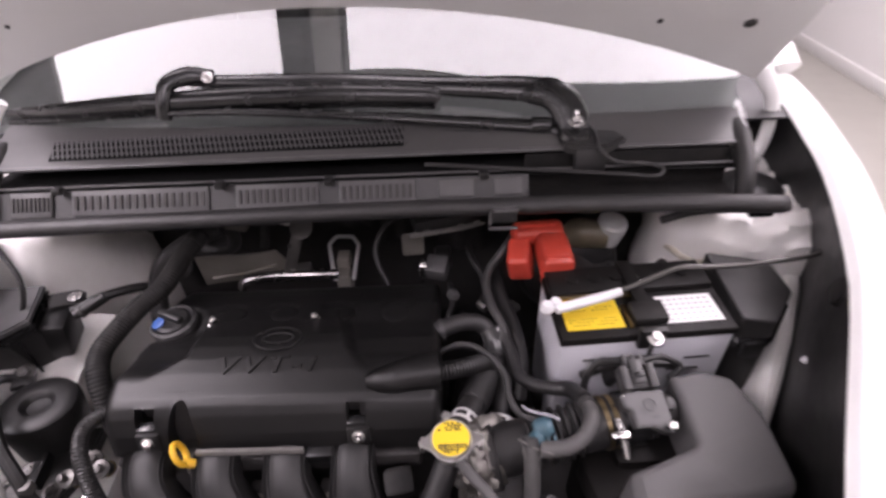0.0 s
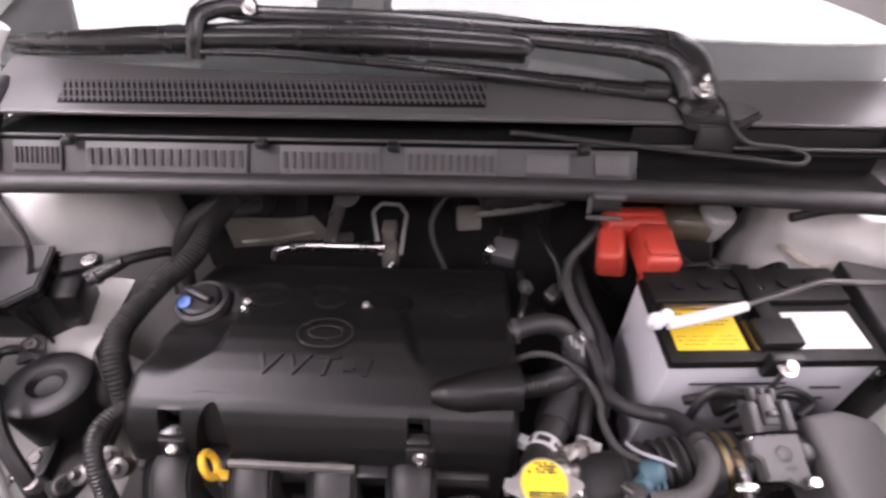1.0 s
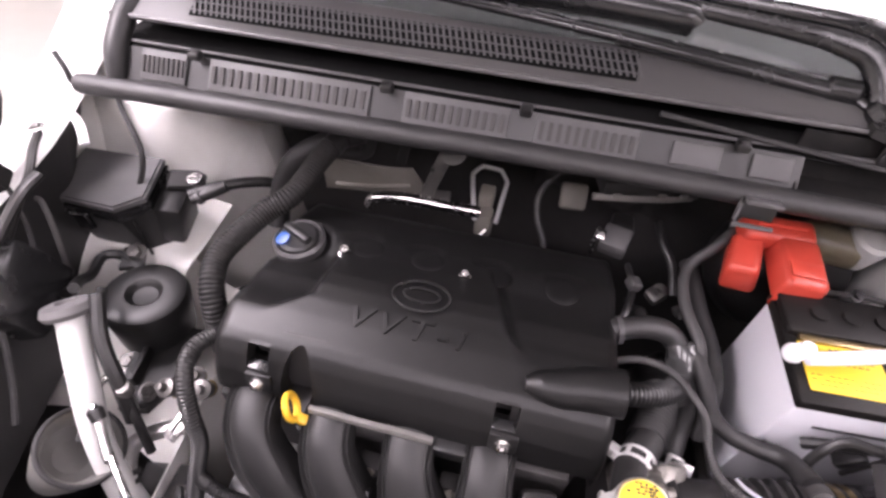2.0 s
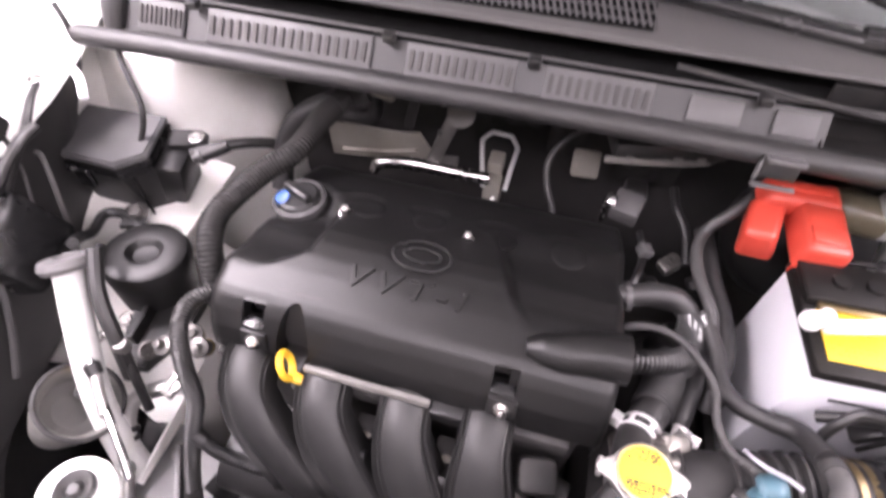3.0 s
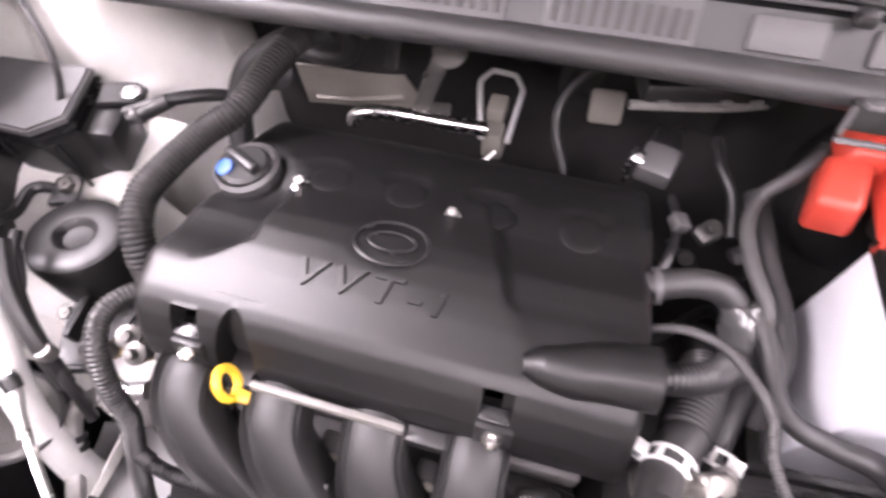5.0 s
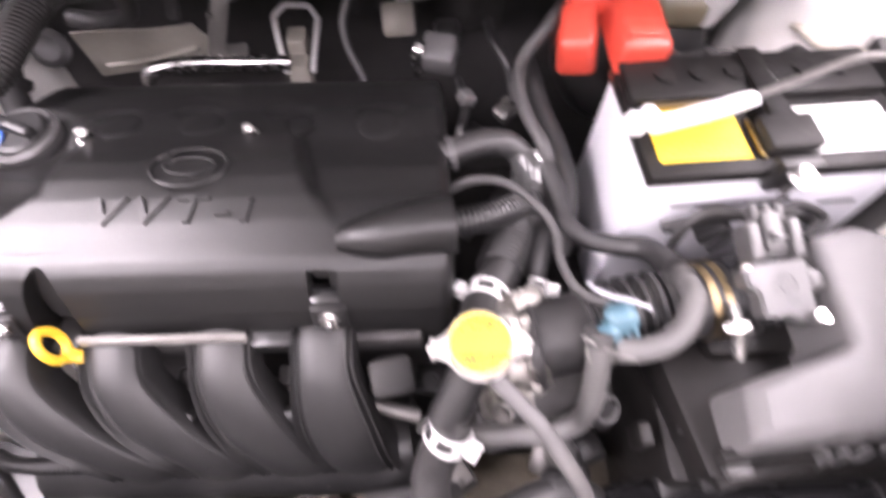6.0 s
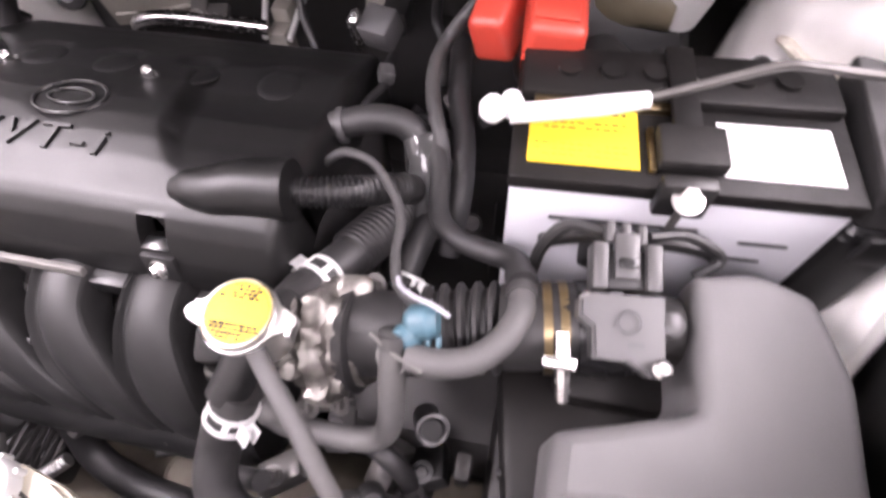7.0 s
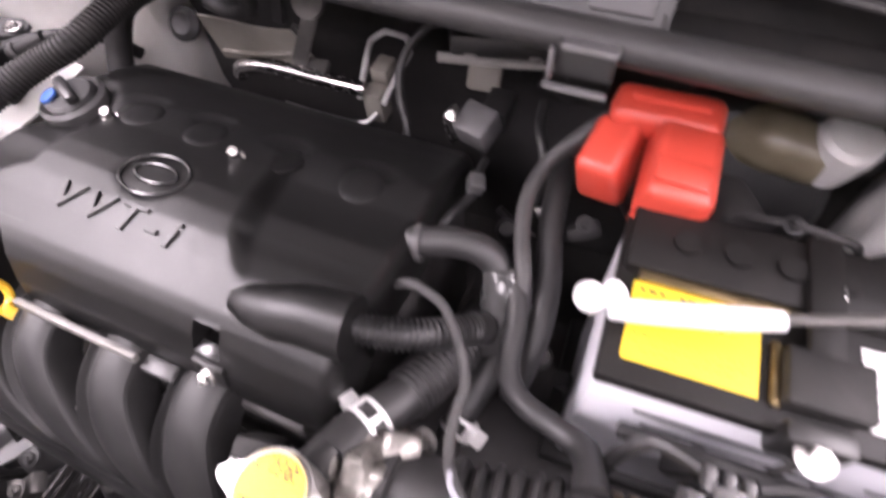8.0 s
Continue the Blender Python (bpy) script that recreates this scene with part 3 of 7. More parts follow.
    sheet(lambda u, v: Vector((0.108 + 0.302 * u, 0.702 + 0.004 * v, 0.922 + 0.054 * v)), 12, 3, 0.003, trough)
    sheet(lambda u, v: Vector((0.108, 0.652 + 0.052 * u, 0.923 + 0.036 * v * (0.3 + 0.7 * u))), 4, 3, 0.002, trough)
    part("cowl_trough", trough, MATTE, body, "dark recessed end of the cowl")
    ledge = bmesh.new()

    def top(u, v):
        x = -0.70 + 1.135 * u
        y = 0.708 + (ws_base(x) + 0.03 - 0.708) * v
        return Vector((x, y, 0.984 + 0.025 * v + 0.004 * math.sin(u * 20) * v * (1 - v)))
    sheet(top, 60, 10, 0.003, ledge)
    tube([(-0.70, 0.707, 0.9825), (XC, 0.707, 0.9835), (0.435, 0.707, 0.9825)], 0.0035, bm=ledge)
    part("cowl_top", ledge, COWL_TOP, body, "weathered dark grey plastic cowl top, colour lifted for its sheen")
    # inlet under the overhanging lip, its shade painted into the near-black colour
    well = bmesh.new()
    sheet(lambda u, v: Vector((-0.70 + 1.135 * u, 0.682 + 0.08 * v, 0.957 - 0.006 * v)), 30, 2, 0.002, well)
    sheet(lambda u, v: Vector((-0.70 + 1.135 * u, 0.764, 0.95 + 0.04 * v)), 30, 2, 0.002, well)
    part("cowl_well", well, HOLE_SHADE, body, "inlet well under the cowl lip, shade painted in black")
    tube_rim = tube([(-0.675, 0.689, 0.9612), (XC, 0.689, 0.9615), (0.41, 0.689, 0.9612)], 0.002, n=8)
    part("well_rim", tube_rim, COWL_GREY, body)
    # fine slots in the cowl top: a black plate painted as the shade between bars
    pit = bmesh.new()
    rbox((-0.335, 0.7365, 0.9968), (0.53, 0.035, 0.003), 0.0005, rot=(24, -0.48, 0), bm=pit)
    part("grille_shade_plate", pit, HOLE_SHADE, body, "black plate painted as the shade between the bars")
    first = None
    for i in range(72):
        x = -0.598 + 0.5275 * i / 71
        if first is None:
            first = part("slat", rbox((0, 0, 0), (0.0026, 0.035, 0.0012), 0, rot=(24, 0, 20)), COWL_SLAT, body)
            piece = first
        else:
            piece = new("slat", first.data)
            piece.parent, piece.matrix_parent_inverse = body, first.matrix_parent_inverse
        piece.location = (x, 0.7365, 0.9978 + 0.0045 * i / 71)
    for j in range(3):
        part("cross_bar", rbox((-0.335, 0.7255 + 0.011 * j, 0.9951 + 0.0049 * j), (0.53, 0.0014, 0.0012), 0, rot=(0, -0.48, 0)), COWL_SLAT, body)
    # grey slotted panels in the cowl front wall
    for x0, x1, n in ((-0.645, -0.585, 9), (-0.555, -0.355, 18), (-0.315, -0.195, 12), (-0.165, -0.055, 11)):
        pan = rbox(((x0 + x1) / 2, 0.667, 0.9465), (x1 - x0, 0.004, 0.036), 0.001, rot=(-40, 0, 0))
        p = part("slotted_panel", pan, COWL_GREY, body, "grey slotted inlet panel")
        for k in range(n):
            xx = x0 + (x1 - x0) * (k + 0.7) / (n + 0.4)
            part("slot", rbox((xx, 0.6645, 0.9485), ((x1 - x0) / n * 0.45, 0.003, 0.02), 0, rot=(-40, 0, 0)), DARK, p)
    for x in (-0.57, -0.335, -0.178, 0.045):
        part("clip", rbox((x, 0.672, 0.966), (0.014, 0.014, 0.01), 0.003), BLACK, body, "black push clip")
    for x0, x1 in ((-0.02, 0.03), (0.06, 0.10)):
        part("cowl_pad", rbox(((x0 + x1) / 2, 0.668, 0.9475), (x1 - x0, 0.004, 0.024), 0.001, rot=(-40, 0, 0)), COWL_GREY, body, "smooth grey pad")
    # raised wiper pedestal and end blocks
    ped = plate([(0.162, 0.699), (0.176, 0.689), (0.221, 0.688), (0.255, 0.714), (0.244, 0.737), (0.206, 0.742), (0.160, 0.744)], 0.014, pose(0, 0, 0.982), 0.004)
    part("wiper_pedestal", ped, COWL, body, "raised black wiper pedestal")
    part("pedestal_front", rbox((0.199, 0.689, 0.972), (0.046, 0.008, 0.034), 0.003, rot=(-8, 0, 0)), COWL, body)
    for s in (-1, 1):
        q = 0.535 if s < 0 else 0.562
        part("cowl_end_block", tube([(XC + s * q, 0.650, 0.915), (XC + s * (q + 0.002), 0.672, 0.955), (XC + s * (q + 0.007), 0.715, 0.982), (XC + s * (q + 0.009), 0.745, 0.989), (XC + s * (q + 0.012), 0.765, 0.992)], [0.012, 0.014, 0.014, 0.013, 0.010], n=16), RUBBER, body, "black rubber cowl end")

    # bonnet, propped wide open
    def hood_at(u, v, lift=0.0):
        a = (u - 0.5) * 2
        d = a * (0.632 - 0.08 * v) * (0.9 if a < 0 else 1.0)
        y0, z0 = 0.79 + 0.03 * a * a, 1.152 - 0.122 * a * a - 0.02 * a
        run = 0.95 - 0.06 * a * a
        return Vector((XC + d, y0 - run * v * 0.64 - 0.05 * math.sin(v * math.pi) * 0.4 + lift * 0.77,
                       z0 + run * v * 0.77 + 0.02 * math.sin(v * math.pi) + lift * 0.64))
    hood = part("bonnet", sheet(lambda u, v: hood_at(u, v, 0.03), 40, 24, 0.002), WHITE, body, "white open bonnet skin")
    inner = bmesh.new()

    def hem(u, v):
        a = (u - 0.5) * 2
        e = min(1 - abs(a), v * 1.2, (1 - v) * 1.2)
        return hood_at(u, v, 0.03 * smooth(0.03, 0.0, e) + 0.012 * smooth(0.22, 0.30, e))
    sheet(hem, 64, 40, 0.002, inner)
    part("bonnet_inner_panel", inner, WHITE, hood, "painted inner panel with pressed rim")
    pad = sheet(lambda u, v: hood_at(0.17 + 0.66 * u, 0.16 + 0.42 * v, 0.002 + 0.004 * math.sin(u * 25) * math.sin(v * 18)), 30, 24, 0.006)
    part("insulation_pad", pad, BLACK, hood, "black quilted insulation pad")
    for u, v, r in ((0.08, 0.12, 0.006), (0.93, 0.13, 0.008), (0.84, 0.08, 0.004), (0.12, 0.10, 0.003), (0.95, 0.2, 0.006)):
        q = hood_at(u, v, -0.001)
        part("pressed_hole", lathe([(r, -0.001), (r, 0.001), (0, 0.001)], aim(q, (0, -0.77, -0.64)), 14), DARK, hood, "dark pressed hole")
    for s, w in ((-1, 0.568), (1, 0.628)):
        h = tube([(XC + s * w, 0.822, 1.045), (XC + s * (w + 0.028), 0.815, 1.005), (XC + s * (w + 0.036), 0.81, 0.96), (XC + s * (w + 0.03), 0.80, 0.925), (XC + s * (w + 0.012), 0.785, 0.908)],
                 [0.016, 0.012, 0.011, 0.012, 0.014], flat=0.5, up=(0, 1, 0))
        part("bonnet_hinge", h, WHITE, body, "white bonnet hinge arm")


car()


# ---- cowl seal and wipers ----
SEAL = [(-0.72, 0.640, 0.921), (-0.62, 0.643, 0.922), (-0.4, 0.648, 0.923), (XC, 0.650, 0.926), (0.15, 0.642, 0.930), (0.33, 0.625, 0.936), (0.445, 0.606, 0.942)]
seal = thing("cowl_seal", (XC, 0.65, 0.91), "black rubber weather strip along the cowl", "weather strip")
part("bulb", tube(SEAL, 0.0138, n=18, flat=0.9), RUBBER, seal)
part("carrier", tube([(x, y + 0.010, z - 0.012) for x, y, z in SEAL], 0.006, n=10, flat=1.6), BLACK, seal, "black carrier edge under the strip")
for k in (0, -1):
    part("end_plug", tube([SEAL[k], (SEAL[k][0] + (0.006 if k else -0.006), SEAL[k][1], SEAL[k][2])], 0.0115, n=16), DARK, seal)


def wipers():
    w = thing("wiper", (0.178, 0.726, 0.99), "black wiper arm with its pivot bolt, parked on the screen", "wiper", "wipers")
    arm = tube([(0.181, 0.727, 0.996), (0.180, 0.742, 1.010), (0.172, 0.758, 1.026), (0.155, 0.772, 1.038), (0.128, 0.781, 1.042), (0.09, 0.789, 1.044), (-0.04, 0.799, 1.050), (-0.18, 0.810, 1.058), (-0.325, 0.818, 1.061), (-0.40, 0.822, 1.062)],
               [0.022, 0.026, 0.027, 0.026, 0.023, 0.020, 0.016, 0.013, 0.011, 0.010], flat=0.55)
    part("arm", arm, GLOSS, w)
    part("arm_ridge", tube([(0.168, 0.750, 1.036), (0.150, 0.764, 1.049), (0.125, 0.774, 1.053), (0.09, 0.782, 1.054), (-0.04, 0.793, 1.058)], [0.003, 0.004, 0.004, 0.004, 0.003], n=8), GLOSS, w)
    part("hub", lathe([(0.024, -0.006), (0.025, 0.010), (0.020, 0.018), (0.0, 0.020)], aim((0.181, 0.728, 0.988), (0, -0.25, 1)), 28), GLOSS, w)
    part("pivot_bolt", hexbolt((0.182, 0.727, 1.014), (0, -0.35, 1), 0.0085, 0.009, 1.3), STEEL, w, "bright pivot nut")
    part("pivot_stud", lathe([(0.005, 0), (0.005, 0.008), (0.003, 0.010), (0, 0.010)], aim((0.181, 0.730, 1.022), (0, -0.2, 1)), 12), STEEL, w, "bright stud")
    blade = bmesh.new()
    on_glass = [(-0.025, 0.786, 1.035), (-0.04, 0.786, 1.037), (-0.175, 0.791, 1.042), (-0.32, 0.796, 1.041), (-0.475, 0.800, 1.036), (-0.60, 0.808, 1.028), (-0.705, 0.822, 1.022)]
    tube(on_glass, [0.014, 0.017, 0.019, 0.019, 0.017, 0.014, 0.006], bm=blade)
    tube([(x, y - 0.004, z - 0.013) for x, y, z in on_glass], 0.005, bm=blade)
    part("blade", blade, GLOSS, w, "black wiper blade")
    w2 = thing("wiper", (-0.48, 0.86, 0.99), "black wiper arm lying low along the cowl", "wiper", "wipers")
    part("arm", tube([(0.13, 0.745, 1.001), (0.08, 0.748, 1.005), (0.03, 0.75, 1.010), (-0.105, 0.755, 1.022), (-0.313, 0.772, 1.031), (-0.425, 0.779, 1.030)], [0.014, 0.013, 0.012, 0.010, 0.008, 0.007], flat=0.7), GLOSS, w2)
    part("knuckle", lathe([(0.010, -0.018), (0.0135, -0.015), (0.0135, 0.012), (0.010, 0.016), (0, 0.016)], aim((0.136, 0.744, 1.002), (1, -0.1, 0)), 20), GLOSS, w2, "round joint of the arm")
    part("link", tube([(0.145, 0.743, 1.001), (0.160, 0.736, 0.996), (0.178, 0.726, 0.990)], [0.010, 0.011, 0.012], n=12, flat=0.6), GLOSS, w2)
    elbow = tube([(-0.435, 0.776, 1.022), (-0.432, 0.782, 1.042), (-0.425, 0.80, 1.066), (-0.395, 0.818, 1.072), (-0.36, 0.82, 1.068)], [0.012, 0.011, 0.013, 0.015, 0.010], flat=0.7)
    part("elbow", elbow, GLOSS, w2, "bent black elbow of the arm")
    part("elbow_nut", hexbolt((-0.365, 0.808, 1.072), (0.6, -0.6, 0.5), 0.005, 0.006), STEEL, w2)


wipers()
solid("washer_hose", tube([(0.206, 0.738, 1.002), (0.207, 0.712, 1.003), (0.211, 0.684, 0.990), (0.236, 0.681, 0.973), (0.282, 0.684, 0.966), (0.302, 0.675, 0.962), (0.289, 0.663, 0.958), (0.24, 0.669, 0.960), (0.159, 0.678, 0.963), (0.061, 0.688, 0.967), (-0.04, 0.692, 0.975)],
                          0.003, n=8), RUBBER, "thin black washer hose across the cowl", "hose")


# ---- engine cover ----
def cover_height(y):
    return float(np.interp(y, (0.44, 0.455, 0.475, 0.495, 0.515, 0.535, 0.56, 0.60, 0.64, 0.665, 0.678), (0.799, 0.8035, 0.8075, 0.8085, 0.8055, 0.798, 0.788, 0.777, 0.760, 0.748, 0.740)))


def cover_top(x, y):
    """Height of the cover's top: a hump in the middle, lower flats beside it, dimples along the back."""
    right = float(np.interp(y, (0.44, 0.451, 0.486, 0.558, 0.583, 0.62), (-0.112, -0.122, -0.144, -0.164, -0.177, -0.185)))
    left = float(np.interp(y, (0.44, 0.451, 0.483, 0.532, 0.62), (-0.412, -0.403, -0.365, -0.362, -0.362)))
    hump = smooth(left - 0.013, left + 0.007, x) * (1 - smooth(right - 0.006, right + 0.012, x))
    low = (0.022 if x < -0.27 else 0.014) * smooth(0.443, 0.50, y) * (1 - smooth(0.53, 0.61, y))
    z = cover_height(y) - (1 - hump) * low
    for cx in (-0.348, -0.264, -0.177, -0.086):
        d = ((x - cx) / 0.022) ** 2 + ((y - 0.599) / 0.012) ** 2
        z -= 0.004 * math.exp(-d * d)
    d = ((x + 0.431) / 0.04) ** 2 + ((y - 0.577) / 0.036) ** 2
    z -= 0.012 * math.exp(-d ** 3)
    d = ((x + 0.245) / 0.036) ** 2 + ((y - 0.508) / 0.025) ** 2
    z -= 0.0018 * math.exp(-d ** 6)
    return z


def cover_point(x, s):
    """s runs in metres from the lower front edge up the face and over the top to the back."""
    front = ((0.0, 0.384, 0.728), (0.012, 0.3865, 0.740), (0.03, 0.392, 0.757), (0.055, 0.4045, 0.779), (0.066, 0.414, 0.789), (0.076, 0.424, 0.7945), (0.088, 0.4345, 0.7975), (0.094, 0.44, 0.799))
    if s < 0.094:
        k = [q[0] for q in front]
        y, z = float(np.interp(s, k, [q[1] for q in front])), float(np.interp(s, k, [q[2] for q in front]))
    elif s < 0.332:
        y = 0.44 + (s - 0.094)
        z = cover_top(x, y)
    else:
        y, z = 0.678 + 0.004 * (s - 0.332) / 0.03, 0.740 - (s - 0.332)
    # rounded ends
    left, right = x + 0.463, -0.021 - x
    e = min(left, right)
    rad = 0.024 if left < right else 0.012
    if e < rad:
        q = 1 - e / rad
        drop = rad * (1 - math.sqrt(max(0.0, 1 - q * q)))
        z -= drop * 1.6
        y += drop * (0.9 if s < 0.1 else 0.0)
    return Vector((x, y, z))


def engine_cover():
    t = thing("engine_cover", (-0.24, 0.54, 0.74), "black textured plastic engine cover with raised lettering", "engine cover")
    x0, x1, nx = -0.463, -0.021, 147
    ss = [0.362 * j / 130 for j in range(131)]
    notch = ((-0.4115, -0.386), (-0.1415, -0.1165))

    def hole(x, s):
        d = 1.0
        for a, b in notch:
            d = min(d, max(abs(x - (a + b) / 2) - (b - a) / 2, abs(s - 0.052) - 0.0135))
        e = math.hypot((x + 0.353) / 0.019, (s - 0.012) / 0.062) - 1
        return min(d, e * 0.019)

    b = bmesh.new()
    par = {}
    g = []
    for i in range(nx + 1):
        x = x0 + (x1 - x0) * i / nx
        g.append([])
        for s in ss:
            px, ps = x, s
            d = hole(px, ps)
            if abs(d) < 0.0026:
                for _ in range(6):
                    e = 1e-4
                    gx, gs = (hole(px + e, ps) - hole(px - e, ps)) / (2 * e), (hole(px, ps + e) - hole(px, ps - e)) / (2 * e)
                    n2 = gx * gx + gs * gs
                    if n2 < 1e-6:
                        break
                    d = hole(px, ps)
                    px, ps = px - d * gx / n2, ps - d * gs / n2
                ps = max(0.0, ps)
            v = b.verts.new(cover_point(px, ps))
            par[v] = (px, ps)
            g[-1].append(v)
    for i in range(nx):
        for j in range(130):
            q = (g[i][j], g[i + 1][j], g[i + 1][j + 1], g[i][j + 1])
            cx, cs = sum(par[v][0] for v in q) / 4, sum(par[v][1] for v in q) / 4
            if hole(cx, cs) > 0.0:
                b.faces.new(q)
    bmesh.ops.delete(b, geom=[v for v in b.verts if not v.link_faces], context="VERTS")
    # side skirts and the walls of the openings
    for col, sx in ((g[0], -1), (g[-1], 1)):
        low = [b.verts.new(v.co + Vector((0.0, 0.004, -0.05))) for v in col]
        for j in range(130):
            b.faces.new((col[j], col[j + 1], low[j + 1], low[j]))
    border = [e for e in b.edges if e.is_boundary and all(v in par for v in e.verts) and all(abs(hole(*par[v])) < 0.002 for v in e.verts)]
    geo = bmesh.ops.extrude_edge_only(b, edges=border)
    for v in geo["geom"]:
        if isinstance(v, bmesh.types.BMVert):
            v.co += Vector((0, 0.02, -0.004))
    bmesh.ops.recalc_face_normals(b, faces=b.faces[:])
    shell = part("shell", b, COVER, t)
    # bulged duct at the front corner
    duct = tube([(-0.117, 0.436, 0.797), (-0.103, 0.438, 0.797), (-0.08, 0.440, 0.797), (-0.055, 0.445, 0.799), (-0.021, 0.448, 0.800)],
                [0.008, 0.0155, 0.0205, 0.0230, 0.0245], n=28)
    part("duct", duct, COVER, t, "bulged black duct on the cover's corner")
    flap = sheet(lambda u, v: Vector((-0.125 + 0.10 * u, 0.386 + 0.035 * v + 0.02 * u * u, 0.728 - 0.03 * u * (1 - v) + 0.055 * v)), 12, 8, 0.003)
    part("corner_skirt", flap, COVER, t)
    # lettering
    cu = bpy.data.curves.new("lettering", "FONT")
    cu.body = "VVT-i"
    cu.size = 0.033
    cu.extrude = 0.0018
    cu.bevel_depth = 0.0003
    cu.shear = 0.18
    cu.space_character = 1.35
    cu.align_x = "CENTER"
    tmp = new("tmp", cu)
    me = bpy.data.meshes.new_from_object(tmp.evaluated_get(bpy.context.evaluated_depsgraph_get()))
    bpy.data.objects.remove(tmp)
    b = bmesh.new()
    b.from_mesh(me)
    xs = [v.co.x for v in b.verts]
    k = 0.128 / (max(xs) - min(xs))
    for v in b.verts:
        x, y = -0.252 + v.co.x * k, 0.4525 + v.co.y
        v.co = Vector((x, y, cover_top(x, y) + 0.0008 + v.co.z))
    part("lettering", b, COVER, t, "raised letters on the cover")
    # oval badge, as plain rings
    slope = pose(0, 0, 0, math.degrees(math.atan2(cover_top(-0.245, 0.516) - cover_top(-0.245, 0.500), 0.016)), 0, 0)
    zb = cover_top(-0.245, 0.508)
    em = ring((-0.245, 0.508, zb + 0.001), 0.0325, 0.0019, slope, 48, 8, 0.72)
    ring((-0.245, 0.509, zb + 0.001), 0.021, 0.0017, slope, 40, 8, 0.5, em)
    part("badge", em, GLOSS, t, "plain oval badge ring")
    # shallow round bosses over the coils
    for x in (-0.334, -0.256, -0.170, -0.088):
        z = cover_top(x, 0.578)
        tip = math.degrees(math.atan2(cover_top(x, 0.583) - cover_top(x, 0.573), 0.01))
        part("boss", lathe([(0.0205, -0.002), (0.0205, 0.0002), (0.0195, 0.0007), (0.012, 0.0009), (0.0, 0.0009)], pose(x, 0.578, z, tip, 0, 0), 32), COVER, t)
    for x in (-0.358, -0.206):
        z = cover_top(x, 0.561)
        part("stud", hexbolt((x, 0.561, z - 0.002), (0, -0.1, 1), 0.0055, 0.012, 1.5), STEEL, t, "bright stud nut")
    for (a, c) in notch:
        x = (a + c) / 2
        part("pocket", rbox((x, 0.43, 0.772), (0.026, 0.012, 0.034), 0.001), DARK, t, "dark pocket")
        part("tab", rbox((x, 0.402, 0.7655), (0.024, 0.012, 0.003), 0.001, rot=(8, 0, 0)), GLOSS, t)
        part("bracket", rbox((x + 0.002, 0.391, 0.751), (0.03, 0.008, 0.024), 0.002, rot=(-15, 0, 0)), BLACK, t)
        part("clip_bolt", hexbolt((x + 0.002, 0.386, 0.752), (0, -0.9, 0.45), 0.0055, 0.007), STEEL, t, "bright flange bolt")
    part("slot_back", rbox((-0.353, 0.425, 0.757), (0.05, 0.01, 0.08), 0.001, rot=(-15, 0, 0)), DARK, t, "dark slot behind the dipstick")
    part("trim_strip", rbox((-0.266, 0.377, 0.7425), (0.138, 0.006, 0.008), 0.001, rot=(-14, 0, -0.5)), DULL, t, "dull metal strip under the cover")
    part("edge_block", rbox((-0.178, 0.378, 0.726), (0.036, 0.014, 0.02), 0.002), BLACK, t)
    return t


def settle(ob, dx, dy, dz):
    """Moves a whole thing."""
    ob.location += Vector((dx, dy, dz))
    return ob


settle(engine_cover(), -0.006, 0.005, 0.006)

# oil filler cap
cap = thing("oil_filler_cap", (-0.431, 0.577, 0.775), "black oil filler cap with a blue mark", "oil cap")
part("collar", lathe([(0.033, -0.012), (0.034, 0.0), (0.03, 0.004), (0.027, 0.0), (0.027, -0.01)], pose(-0.431, 0.577, 0.787, 0, -3, 0), 32), SENSOR, cap, "grey collar ring")
part("disc", lathe([(0.025, -0.008), (0.026, 0.006), (0.022, 0.009), (0.0, 0.009)], pose(-0.431, 0.577, 0.785), 32), BLACK, cap)
part("grip", rbox((-0.431, 0.577, 0.798), (0.044, 0.012, 0.012), 0.004, rot=(0, 0, -25)), BLACK, cap)
part("mark", lathe([(0.0095, 0), (0.009, 0.002), (0.0, 0.003)], pose(-0.446, 0.566, 0.7945, 12, -12, 0), 24), BLUE, cap, "blue mark")

# dipstick
dip = thing("dipstick", (-0.352, 0.38, 0.70), "yellow plastic dipstick loop before the engine cover", "dipstick")
part("loop", ring((-0.357, 0.377, 0.756), 0.0125, 0.0040, aim((0, 0, 0), (0.93, 0.30, 0.22)), 32, 10, 1.25), YELLOW, dip)
part("shoulder", rbox((-0.347, 0.373, 0.740), (0.014, 0.011, 0.010), 0.003, rot=(0, 25, 0)), YELLOW, dip)
part("stopper", lathe([(0.006, -0.012), (0.0075, -0.008), (0.0075, 0.0), (0.005, 0.003)], pose(-0.346, 0.371, 0.732), 16), RUBBER, dip, "black rubber stopper")
part("tube", tube([(-0.346, 0.371, 0.728), (-0.342, 0.367, 0.705), (-0.335, 0.36, 0.66)], 0.005), ROD, dip, "dull dipstick tube")


